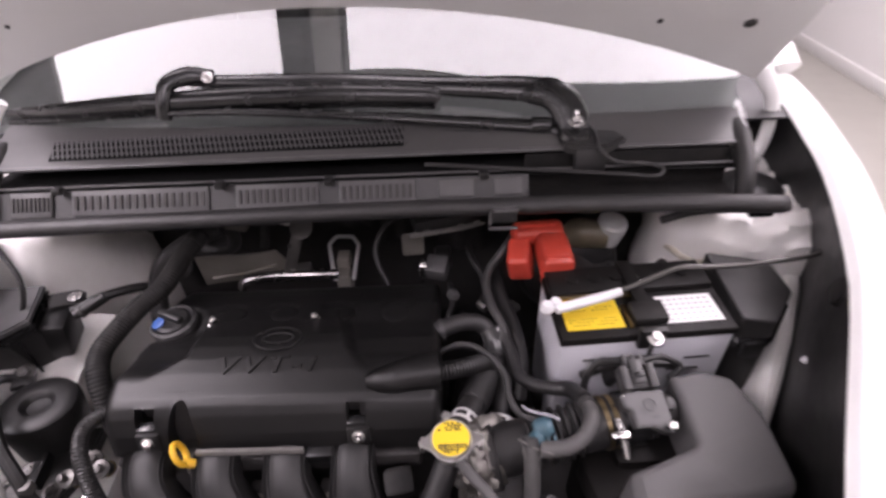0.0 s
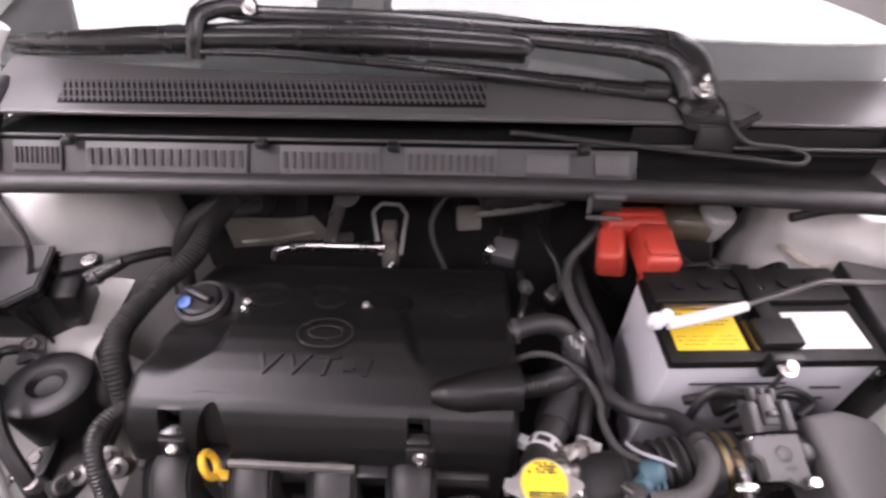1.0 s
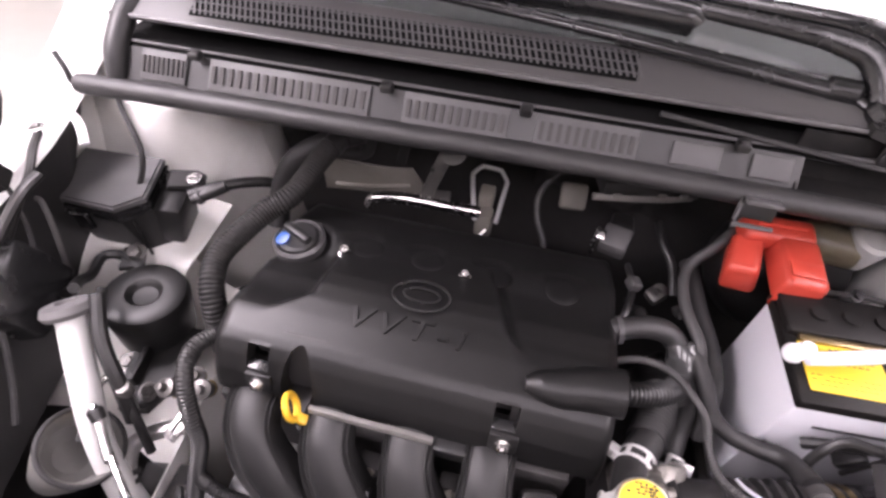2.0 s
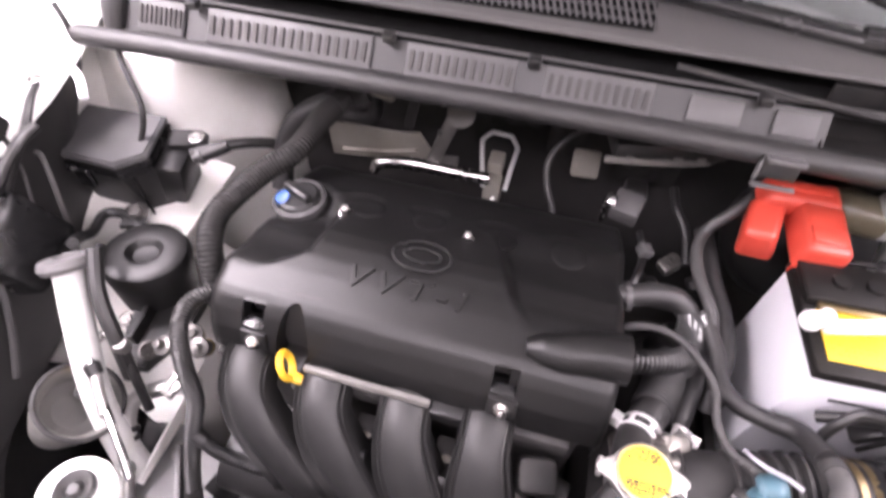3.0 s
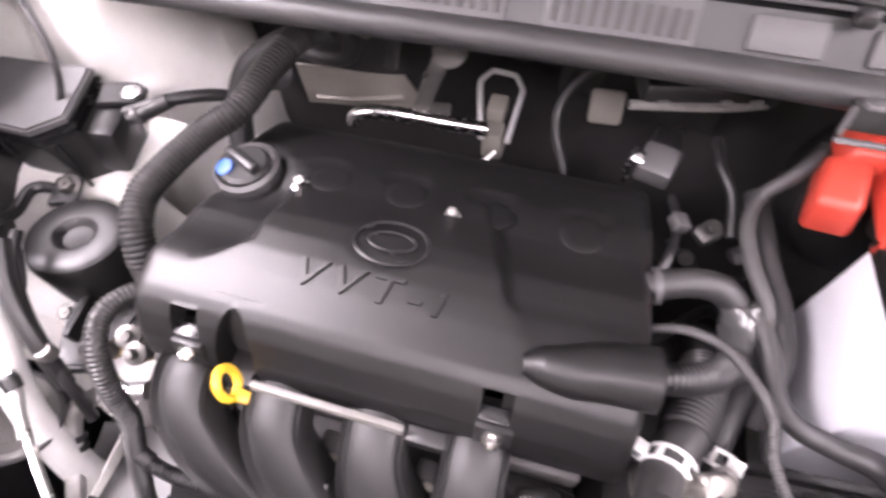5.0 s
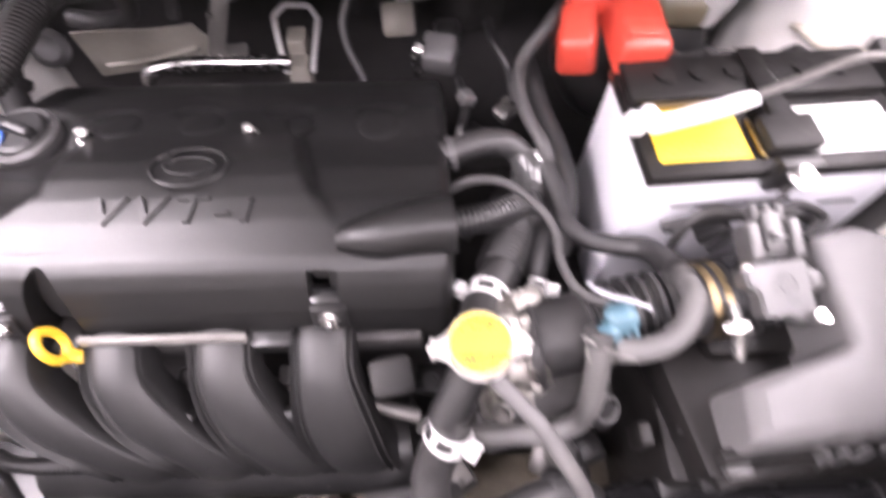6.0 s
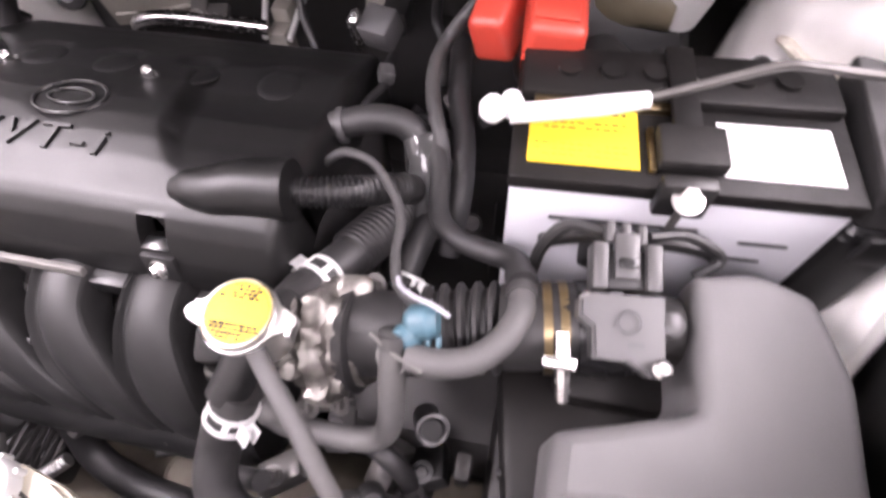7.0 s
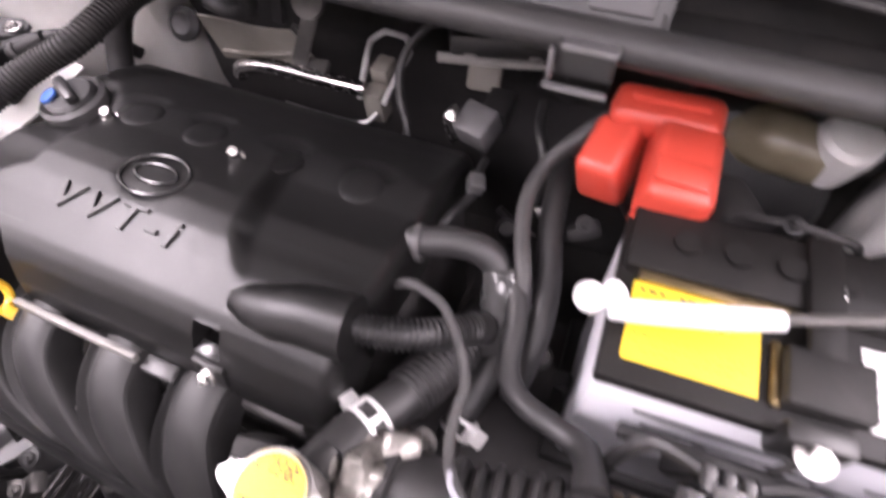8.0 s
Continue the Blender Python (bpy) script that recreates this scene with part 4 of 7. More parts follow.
# ---- intake manifold ----
def manifold():
    t = thing("intake_manifold", (-0.25, 0.33, 0.60), "black plastic intake manifold with four curved runners", "intake manifold")
    def rise(a):
        """Section of a runner: a domed band between two raised seams."""
        a = abs(a)
        seam = math.exp(-((a - 0.80) / 0.045) ** 2) + 1.15 * math.exp(-((a - 0.99) / 0.045) ** 2)
        return 0.0065 * (1 - min(1, a / 0.8) ** 2.6) + 0.0046 * seam - 0.028 * smooth(1.02, 1.25, a)
    for xa, xb in ((-0.402, -0.325), (-0.313, -0.250), (-0.222, -0.180), (-0.136, -0.118)):
        pts = [(xa, 0.412, 0.722), (xa, 0.392, 0.731), (xa, 0.370, 0.731), (xa + 0.12 * (xb - xa), 0.342, 0.717), (xa + 0.5 * (xb - xa), 0.312, 0.682), (xb, 0.292, 0.635), (xb + 0.012, 0.285, 0.57)]
        line = smooth_path(pts, 8)

        def band(u, v, line=line):
            k = min(len(line) - 2, int(v * (len(line) - 1)))
            f = v * (len(line) - 1) - k
            p = line[k].lerp(line[k + 1], f)
            q = line[min(k + 2, len(line) - 1)] - line[max(k - 1, 0)]
            n = Vector((0, q.z, -q.y)).normalized()
            if n.z < 0 and n.y > 0:
                n = -n
            a = (u - 0.5) * 2.5
            half = 0.0262 + 0.0098 * smooth(0.40, 0.70, v)
            return p + Vector((half * max(-1.04, min(1.04, a)), 0, 0)) + n * rise(a)
        part("runner", sheet(band, 60, 56), RUNNER, t)
    for x in (-0.357, -0.267, -0.178):
        part("gap_web", rbox((x, 0.335, 0.672), (0.03, 0.012, 0.05), 0.003, rot=(35, 0, 0)), BLACK, t)
    part("side_plug", rbox((-0.078, 0.352, 0.70), (0.04, 0.035, 0.035), 0.008, rot=(20, 0, 10)), MATTE, t, "black injector plug")
    part("fuel_stub", tube([(-0.105, 0.335, 0.682), (-0.08, 0.328, 0.675), (-0.055, 0.322, 0.67)], 0.007, n=12), ROD, t, "grey metal stub")
    part("plenum", tube([(-0.43, 0.318, 0.575), (-0.3, 0.318, 0.572), (-0.1, 0.318, 0.575), (-0.06, 0.32, 0.58)], [0.045, 0.05, 0.05, 0.04], n=20), BLACK, t)
    part("flange_rail", rbox((-0.25, 0.395, 0.702), (0.40, 0.03, 0.03), 0.004), DARK, t)
    for x in (-0.17, -0.263):
        part("gap_bracket", rbox((x, 0.362, 0.672), (0.03, 0.02, 0.02), 0.004), DARK, t)
        part("gap_bolt", hexbolt((x, 0.352, 0.676), (0, -0.6, 0.8), 0.004), SHIELD, t)
    return t


settle(manifold(), -0.006, 0.005, 0.006)


# ---- radiator cap, neck and hoses ----
neck = thing("filler_neck", (-0.01, 0.345, 0.77), "coolant filler neck with an aluminium cap and yellow sticker", "filler neck")
out = []
for k in range(72):
    a = 2 * math.pi * k / 72
    r = 0.0243 + 0.0125 * math.exp(-(min(abs(a - 0.05), abs(a - math.pi - 0.05), abs(a - 2 * math.pi - 0.05)) / 0.26) ** 2)
    out.append((r * math.cos(a), r * math.sin(a)))
disc = plate(out, 0.004, pose(-0.01, 0.342, 0.820, 4, 0, 0), 0.001)
lathe([(0.0235, 0.003), (0.0235, 0.007), (0.0225, 0.0085), (0.0215, 0.0075)], pose(-0.01, 0.342, 0.820, 4, 0, 0), 40, disc)
rc = part("cap", disc, ALU, neck, "stamped aluminium radiator cap with two ears")
for s in (-1, 1):
    part("ear_lip", rbox((-0.01 + s * 0.0325, 0.342, 0.816), (0.004, 0.014, 0.010), 0.001), ALU, rc)
st = lathe([(0.0206, 0.0), (0.0206, 0.0008), (0.0, 0.0008)], pose(-0.01, 0.342, 0.8275, 4, 0, 0), 40)
part("sticker", st, LABEL_Y, rc, "yellow warning sticker")
rng = random.Random(3)
ink = bmesh.new()
for y, w in ((0.0172, 0.016), (0.0145, 0.023), (0.0118, 0.028), (0.0092, 0.030), (-0.0085, 0.030), (-0.0112, 0.029), (-0.0140, 0.024), (-0.0168, 0.017)):
    k = -w / 2
    while k < w / 2:
        step = rng.uniform(0.0020, 0.0048)
        if rng.random() < 0.72:
            rbox((-0.01 + k + step / 2, 0.342 + y, 0.8287 + y * 0.07), (step * 0.8, rng.uniform(0.0014, 0.0023), 0.0004), 0, rot=(4, 0, 0), bm=ink)
        k += step
tagged(part("print", ink, INK, rc, "worn black print"), kind="stuff")
part("collar", lathe([(0.019, -0.045), (0.019, -0.012), (0.0215, -0.009), (0.0215, 0.0), (0.018, 0.002)], pose(-0.01, 0.344, 0.818, 4, 0, 0), 32), ALU, neck)
part("rear_pipe", tube([(-0.01, 0.346, 0.785), (-0.010, 0.368, 0.772), (-0.004, 0.395, 0.762)], 0.0145), BLACK, neck)
part("front_pipe", tube([(-0.012, 0.342, 0.79), (-0.022, 0.325, 0.772), (-0.034, 0.307, 0.752)], 0.015), BLACK, neck)
settle(neck, -0.005, 0.0, 0.003)


def cuff(t, pts, i, r, mat=None, label="moulded hose cuff"):
    """A raised moulded end on a hose: i is 0 for its first end, -1 for its last."""
    line = smooth_path(pts, 8)
    q = line[:4] if i == 0 else line[-4:]
    part("cuff", tube(q, r, n=18, per=3), mat or RUBBER, t, label)


def hose(name, pts, r, mat, label, category="hose", rib=None, clamps=(), per=8, n=16, flat=1.0):
    t = thing(name, pts[0], label, category, "hoses")
    part("sleeve", tube(pts, r, n=n, per=per, rib=rib, flat=flat), mat, t)
    rr = max(r) if isinstance(r, (list, tuple)) else r
    if rib and n > 11:
        line = smooth_path(pts, 8)
        for q in (line[1:5], line[-6:-1]):
            part("tape_wrap", tube(q, rr + 0.0008, n=n, per=2), RUBBER, t, "dull tape round the sleeve")
    for a, c in clamps:
        spring_clamp((a, c), rr, t)
    return t


hose("radiator_hose", [(-0.030, 0.312, 0.757), (-0.037, 0.301, 0.745), (-0.050, 0.278, 0.712), (-0.051, 0.252, 0.69), (-0.03, 0.235, 0.672), (0.008, 0.240, 0.662), (0.047, 0.256, 0.652), (0.088, 0.258, 0.63), (0.12, 0.235, 0.60), (0.139, 0.195, 0.55)],
     [0.0165, 0.017, 0.0165, 0.0165, 0.0165, 0.0165, 0.0165, 0.0165, 0.0165, 0.0165], RUBBER, "thick black lower radiator hose with a spring clamp",
     clamps=(((-0.032, 0.306, 0.751), (-0.042, 0.292, 0.733)),))
hose("coolant_hose", [(-0.010, 0.375, 0.769), (-0.002, 0.405, 0.757), (0.016, 0.44, 0.748), (0.03, 0.48, 0.735), (0.038, 0.52, 0.715), (0.04, 0.56, 0.68)],
     0.018, RUBBER, "black coolant hose behind the radiator cap", clamps=(((-0.006, 0.392, 0.762), (0.006, 0.420, 0.752)),))
rs = thing("ribbed_sleeve", (0.03, 0.48, 0.735), "black ribbed sleeve on the coolant hose", "hose sleeve")
part("sleeve", tube([(0.014, 0.437, 0.749), (0.03, 0.48, 0.735), (0.038, 0.515, 0.717)], 0.0215, n=24, rib=(0.0055, 0.0018)), RUBBER, rs)
ends = [(-0.007, 0.328, 0.806), (0.008, 0.312, 0.800), (0.028, 0.292, 0.79), (0.045, 0.271, 0.772), (0.06, 0.252, 0.75), (0.070, 0.225, 0.72), (0.074, 0.195, 0.68), (0.075, 0.16, 0.62)]
h = hose("overflow_hose", ends,
     0.0065, DUSTY, "thin grey overflow hose from the radiator cap")
cuff(h, ends, -1, 0.0078, DUSTY_D)
ends = [(-0.035, 0.312, 0.685), (-0.01, 0.305, 0.695), (0.02, 0.304, 0.70), (0.05, 0.304, 0.702), (0.069, 0.308, 0.714), (0.077, 0.317, 0.742), (0.0775, 0.338, 0.78), (0.0775, 0.358, 0.802)]
h = hose("bypass_hose", ends,
     0.0095, DUSTY, "dusty grey bent bypass hose")
cuff(h, ends, -1, 0.0112, DUSTY_D)
vh = hose("ventilation_hose", [(-0.06, 0.548, 0.764), (-0.027, 0.552, 0.775), (0.006, 0.561, 0.779), (0.034, 0.562, 0.773), (0.053, 0.547, 0.757), (0.06, 0.52, 0.737), (0.06, 0.49, 0.71)],
          0.0132, RUBBER, "black bent ventilation hose from the engine cover")
part("collar", lathe([(0.0135, -0.003), (0.0165, -0.003), (0.0165, 0.003), (0.0135, 0.003)], aim((-0.024, 0.5525, 0.7743), (1, 0.2, 0.1)), 28), SENSOR, vh, "pale collar at the cover")
hose("corrugated_loom", [(-0.045, 0.455, 0.800), (-0.012, 0.461, 0.797), (0.018, 0.474, 0.788), (0.038, 0.493, 0.772), (0.05, 0.51, 0.75)],
     0.0128, BLACK, "black corrugated loom sleeve out of the cover", "cable sleeve", rib=(0.0045, 0.0018))
ends = [(0.088, 0.345, 0.795), (0.109, 0.344, 0.797), (0.13, 0.350, 0.798), (0.146, 0.365, 0.80), (0.155, 0.386, 0.80), (0.1545, 0.408, 0.79)]
h = hose("breather_hose", ends,
     0.0095, DUSTY, "dusty grey breather hose across the intake duct")
cuff(h, ends, -1, 0.0112, DUSTY_D)
ends = [(0.060, 0.556, 0.772), (0.073, 0.518, 0.765), (0.079, 0.482, 0.76), (0.095, 0.464, 0.757), (0.122, 0.455, 0.757), (0.146, 0.444, 0.767), (0.1545, 0.415, 0.785)]
h = hose("vacuum_hose", ends,
     [0.008, 0.009, 0.009, 0.009, 0.009, 0.0105, 0.0105], RUBBER, "black vacuum hose round the battery's foot")
cuff(h, ends, -1, 0.0118)
ends = [(0.105, 0.70, 0.845), (0.076, 0.668, 0.825), (0.055, 0.655, 0.80), (0.047, 0.626, 0.79), (0.052, 0.59, 0.785), (0.066, 0.552, 0.778), (0.075, 0.53, 0.75)]
h = hose("heater_hose", ends,
     0.0068, DUSTY_D, "grey hose down from the red terminal cover")
cuff(h, ends, 0, 0.0082, DUSTY_D)
cuff(h, ends, -1, 0.0082, DUSTY_D)
hose("heater_hose", [(0.062, 0.68, 0.775), (0.072, 0.611, 0.768), (0.084, 0.567, 0.76), (0.09, 0.52, 0.745), (0.085, 0.48, 0.70)],
     0.011, RUBBER, "thick black hose beside the battery")
tape = thing("taped_joint", (0.06, 0.545, 0.76), "black tape wrapped round a hose joint, shiny and creased on top", "tape")
part("wrap", tube([(0.050, 0.553, 0.766), (0.057, 0.540, 0.755), (0.0605, 0.522, 0.738), (0.061, 0.503, 0.720), (0.061, 0.490, 0.708)], [0.0165, 0.019, 0.020, 0.0195, 0.017], n=18, flat=0.85), RUBBER, tape, "dull black tape")
crease = tube([(0.050, 0.556, 0.769), (0.055, 0.545, 0.760), (0.0585, 0.534, 0.750)], [0.0180, 0.0205, 0.0208], n=30, per=7, flat=0.88)
for v in crease.verts:
    k = noise.noise(Vector((v.co.x * 160, v.co.y * 60, v.co.z * 160))) + 0.6 * noise.noise(v.co * 320)
    v.co += Vector((k, k * 0.4, k)) * 0.0016
part("creased_foil", crease, FOIL, tape, "shiny creased tape")
hose("sensor_wire", [(-0.03, 0.512, 0.768), (-0.012, 0.508, 0.788), (0.004, 0.502, 0.799), (0.025, 0.493, 0.801), (0.047, 0.469, 0.80), (0.058, 0.449, 0.795), (0.060, 0.423, 0.79), (0.069, 0.396, 0.792), (0.089, 0.376, 0.803)],
     0.0042, DUSTY_D, "grey ribbed wire sleeve to the blue plug", "wire", rib=(0.003, 0.0006), n=10)


# ---- intake duct and air box ----
def air_intake():
    d = thing("intake_duct", (0.12, 0.385, 0.74), "black ribbed rubber intake duct to the air box", "intake duct")
    part("bellows", tube([(0.078, 0.378, 0.752), (0.10, 0.383, 0.755), (0.125, 0.388, 0.758), (0.148, 0.391, 0.762)], 0.034, n=32, rib=(0.012, 0.0055)), RUBBER, d)
    part("sleeve", tube([(0.146, 0.391, 0.762), (0.17, 0.394, 0.766), (0.205, 0.399, 0.770)], 0.0315, n=32), RUBBER, d)
    part("throat", tube([(0.035, 0.372, 0.742), (0.055, 0.374, 0.748), (0.08, 0.378, 0.752)], [0.032, 0.033, 0.032], n=28), RUBBER, d)
    cl = bmesh.new()
    for x in (0.176, 0.187):
        lathe([(0.0318, -0.003), (0.0335, -0.003), (0.0335, 0.003), (0.0318, 0.003)], aim((x, 0.394 + (x - 0.17) * 0.14, 0.766), (1, 0.14, 0.1)), 36, cl)
    part("band", cl, BRASS, d, "yellow zinc hose band")
    part("band_screw", tube([(0.183, 0.378, 0.799), (0.186, 0.360, 0.793), (0.190, 0.342, 0.775)], [0.005, 0.006, 0.0045], n=8), STEEL, d, "bright clamp screw")
    part("screw_plate", rbox((0.1835, 0.359, 0.796), (0.022, 0.008, 0.006), 0.002, rot=(25, 0, 0)), STEEL, d)

    th = thing("throttle_body", (0.03, 0.37, 0.70), "rough cast aluminium throttle body with bolts", "throttle body")
    b = bmesh.new()
    lathe([(0.04, -0.02), (0.042, 0.0), (0.036, 0.012), (0.034, 0.03)], aim((0.018, 0.368, 0.735), (1, 0.1, 0.15)), 28, b)
    for q, s in (((0.0, 0.40, 0.735), (0.04, 0.03, 0.03)), ((0.012, 0.335, 0.705), (0.035, 0.03, 0.04)), ((0.03, 0.40, 0.765), (0.03, 0.022, 0.018)), ((0.005, 0.35, 0.755), (0.022, 0.04, 0.02))):
        rbox(q, s, 0.007, rot=(12, 20, 15), bm=b)
    m = aim((0.020, 0.368, 0.738), (1, 0.1, 0.15))
    fl = lathe([(0.030, -0.008), (0.046, -0.008), (0.0475, -0.004), (0.0475, 0.004), (0.045, 0.008), (0.040, 0.009), (0.039, 0.016), (0.034, 0.018)], Matrix.Identity(4), 72)
    for v in fl.verts:
        a = math.atan2(v.co.y, v.co.x)
        k = 1 + 0.13 * max(0, math.cos(4 * a + 0.6)) ** 3 + 0.03 * math.sin(11 * a)
        v.co.x, v.co.y = v.co.x * k, v.co.y * k
        v.co += Vector((noise.noise(v.co * 130), noise.noise(v.co * 130 + Vector((7, 0, 0))), noise.noise(v.co * 130 + Vector((0, 7, 0))))) * 0.0032 + Vector((0.6, -0.5, 0.6)) * noise.noise(v.co * 330) * 0.0022
    bmesh.ops.transform(fl, matrix=m, verts=fl.verts)
    part("flange", fl, CAST, th, "bright rough flange")
    part("seal_ring", lathe([(0.036, 0.012), (0.040, 0.012), (0.041, 0.020), (0.037, 0.022)], m, 40), RUBBER, th, "black rubber ring")
    lumps = random.Random(21)
    for k in range(9):
        a = lumps.uniform(0.2, 3.2)
        q = Vector((0.002 + lumps.uniform(-0.012, 0.006), 0.366 - 0.046 * math.cos(a), 0.734 + 0.046 * math.sin(a)))
        part("boss", lathe([(0.0075, -0.012), (0.008, 0.0), (0.006, 0.004), (0.0, 0.005)], aim(q, (lumps.uniform(-0.6, 0.1), -math.cos(a), 0.4 + math.sin(a))), 12), CAST, th)
    for v in b.verts:
        v.co += Vector((noise.noise(v.co * 70), noise.noise(v.co * 70 + Vector((9, 0, 0))), noise.noise(v.co * 70 + Vector((0, 9, 0))))) * 0.003
    part("casting", b, CAST, th, "rough oily casting")
    for q in ((-0.006, 0.343, 0.735), (-0.012, 0.368, 0.745), (0.010, 0.318, 0.722), (0.03, 0.326, 0.712), (0.042, 0.412, 0.752)):
        part("bolt", hexbolt(q, (-0.3, -0.6, 0.75), 0.0062, 0.008), ROD, th, "zinc bolt")
    part("wire_hoop", ring((0.034, 0.371, 0.742), 0.035, 0.0012, aim((0, 0, 0), (1, 0.1, 0.15)), 48, 6), BRASS, th, "thin wire clip")

    pl = thing("blue_plug", (0.096, 0.368, 0.79), "pale blue plug with a zip tie on the intake duct", "plug")
    part("shell", tube([(0.085, 0.366, 0.800), (0.089, 0.3665, 0.802), (0.098, 0.368, 0.805), (0.104, 0.369, 0.806)], [0.009, 0.0122, 0.0122, 0.009], n=18), CYAN, pl)
    for k in range(3):
        part("prong", rbox((0.092 + 0.007 * k, 0.355 + 0.001 * k, 0.795), (0.0035, 0.012, 0.006), 0.001, rot=(35, 0, 10)), CYAN, pl)
    part("nose", lathe([(0.009, 0), (0.0095, 0.01), (0.007, 0.014), (0, 0.014)], aim((0.089, 0.362, 0.797), (-0.5, -0.6, 0.3)), 18), CYAN, pl)
    part("tie", tube([(0.072, 0.392, 0.812), (0.076, 0.384, 0.817), (0.086, 0.377, 0.82), (0.10, 0.373, 0.82), (0.112, 0.368, 0.818)], 0.0018, n=6), INK_PALE, pl, "pale zip tie")
    zt = thing("zip_tie", (0.08, 0.345, 0.80), "pale grey zip tie round the grey hose", "zip tie")
    part("band", ring((0.0785, 0.345, 0.792), 0.0108, 0.0014, aim((0, 0, 0), (0, -0.5, 0.85)), 28, 6), PALE, zt)
    part("tail", tube([(0.062, 0.353, 0.805), (0.08, 0.343, 0.802), (0.10, 0.335, 0.801)], 0.0012, n=6), PALE, zt)

    # air box
    bx = thing("air_filter_box", (0.27, 0.35, 0.60), "grey-black plastic air filter box with a clipped lid", "air filter box")
    o = [(0.186, 0.277), (0.300, 0.285), (0.371, 0.298), (0.368, 0.385), (0.348, 0.437), (0.310, 0.447), (0.264, 0.434), (0.268, 0.343), (0.186, 0.322)]
    rad = [0.008, 0.05, 0.016, 0.05, 0.016, 0.05, 0.007, 0.010, 0.008]
    b = shell(o, rad, lambda x, y: 0.804 - 0.13 * (x - 0.25) + 0.08 * (y - 0.38) - 0.35 * max(0.0, 0.300 + 0.12 * (x - 0.2) - y) - 0.028 * smooth(0.222, 0.186, x), 0.722, 0.011, 0.003)
    part("lid", b, GREY, bx, "grey grained lid")
    part("shelf", rbox((0.230, 0.392, 0.716), (0.085, 0.075, 0.045), 0.012), LID, bx, "black shelf under the sensor")
    part("tray", rbox((0.265, 0.337, 0.70), (0.22, 0.12, 0.05), 0.008, rot=(0, 0, 10)), LID, bx, "black box body")
    part("lower_box", rbox((0.26, 0.335, 0.60), (0.22, 0.15, 0.18), 0.012), LID, bx)
    part("side_lug", rbox((0.176, 0.318, 0.675), (0.024, 0.06, 0.06), 0.010, rot=(0, -8, 0)), LID, bx)
    part("side_rib", rbox((0.166, 0.300, 0.68), (0.012, 0.006, 0.07), 0.002, rot=(0, -8, 0)), LID, bx)
    part("side_catch", rbox((0.132, 0.30, 0.69), (0.012, 0.02, 0.035), 0.003), LID, bx)
    part("rim", rbox((0.275, 0.276, 0.720), (0.21, 0.012, 0.012), 0.003, rot=(0, 0, 10)), LID, bx)
    part("spigot", lathe([(0.03, -0.03), (0.034, -0.03), (0.034, 0.0), (0.03, 0.01)], aim((0.225, 0.401, 0.771), (1, 0.14, 0.1)), 32), GLOSS, bx)
    part("spigot_tube", tube([(0.20, 0.398, 0.770), (0.225, 0.402, 0.772), (0.262, 0.406, 0.770)], 0.024, n=28), MATTE, bx)
    part("skirt", rbox((0.272, 0.283, 0.722), (0.195, 0.012, 0.034), 0.003, rot=(-10, 0, 6)), MATTE, bx, "black skirt under the lid")
    part("skirt_strip", rbox((0.232, 0.270, 0.716), (0.10, 0.006, 0.010), 0.002, rot=(-10, 0, 6)), SENSOR, bx)
    for x, w, h in ((0.190, 0.022, 0.010), (0.258, 0.008, 0.026), (0.274, 0.008, 0.026), (0.292, 0.010, 0.022), (0.322, 0.020, 0.016)):
        part("lug", rbox((x, 0.274 + 0.105 * (x - 0.27), 0.727), (w, 0.010, h), 0.002, rot=(-10, 0, 6)), SENSOR, bx)
    for x in (0.340, 0.356):
        part("clip", rbox((x, 0.276 + 0.105 * (x - 0.27), 0.732), (0.008, 0.006, 0.030), 0.002, rot=(-15, 0, 6)), STEEL, bx, "bright wire clip")
    part("rim_step", rbox((0.262, 0.270, 0.704), (0.19, 0.014, 0.007), 0.003, rot=(0, 0, 6)), MATTE, bx)
    # air mass sensor
    sen = thing("air_flow_sensor", (0.22, 0.395, 0.79), "grey air flow sensor with a plugged connector", "sensor")
    hexa = [(-0.021, -0.019), (0.0, -0.020), (0.014, -0.029), (0.024, -0.029), (0.0245, 0.021), (-0.02, 0.022), (-0.03, 0.018), (-0.03, 0.006), (-0.022, 0.0)]
    part("housing", plate(hexa, 0.014, pose(0.220, 0.388, 0.797, 20, 4, 8), 0.002), SENSOR, sen)
    part("printed_ring", ring((0.222, 0.386, 0.8145), 0.007, 0.0006, pose(0, 0, 0, 20, 4, 8), 24, 5), INK_GREY, sen)
    for x, y, w in ((-0.008, 0.014, 0.008), (0.008, -0.013, 0.01), (-0.006, -0.013, 0.006)):
        part("print", rbox((0.22 + x, 0.388 + y, 0.8118 + y * 0.36 - x * 0.07), (w, 0.003, 0.0006), 0, rot=(20, 4, 8)), INK_GREY, sen, "small unreadable print")
    part("ear", lathe([(0.008, -0.004), (0.008, 0.004), (0.005, 0.006), (0, 0.006)], aim((0.250, 0.394, 0.803), (0.1, -0.3, 1)), 18), SENSOR, sen, "grey fixing ear")
    for q in ((0.196, 0.398, 0.811), (0.243, 0.362, 0.806)):
        part("screw", lathe([(0.006, 0), (0.006, 0.003), (0.004, 0.005), (0, 0.005)], aim(q, (0, -0.2, 1)), 16), STEEL, sen, "bright screw")
    con = part("connector", rbox((0.216, 0.421, 0.815), (0.034, 0.026, 0.018), 0.003, rot=(20, 0, 6)), BLACK, sen, "dark plugged connector")
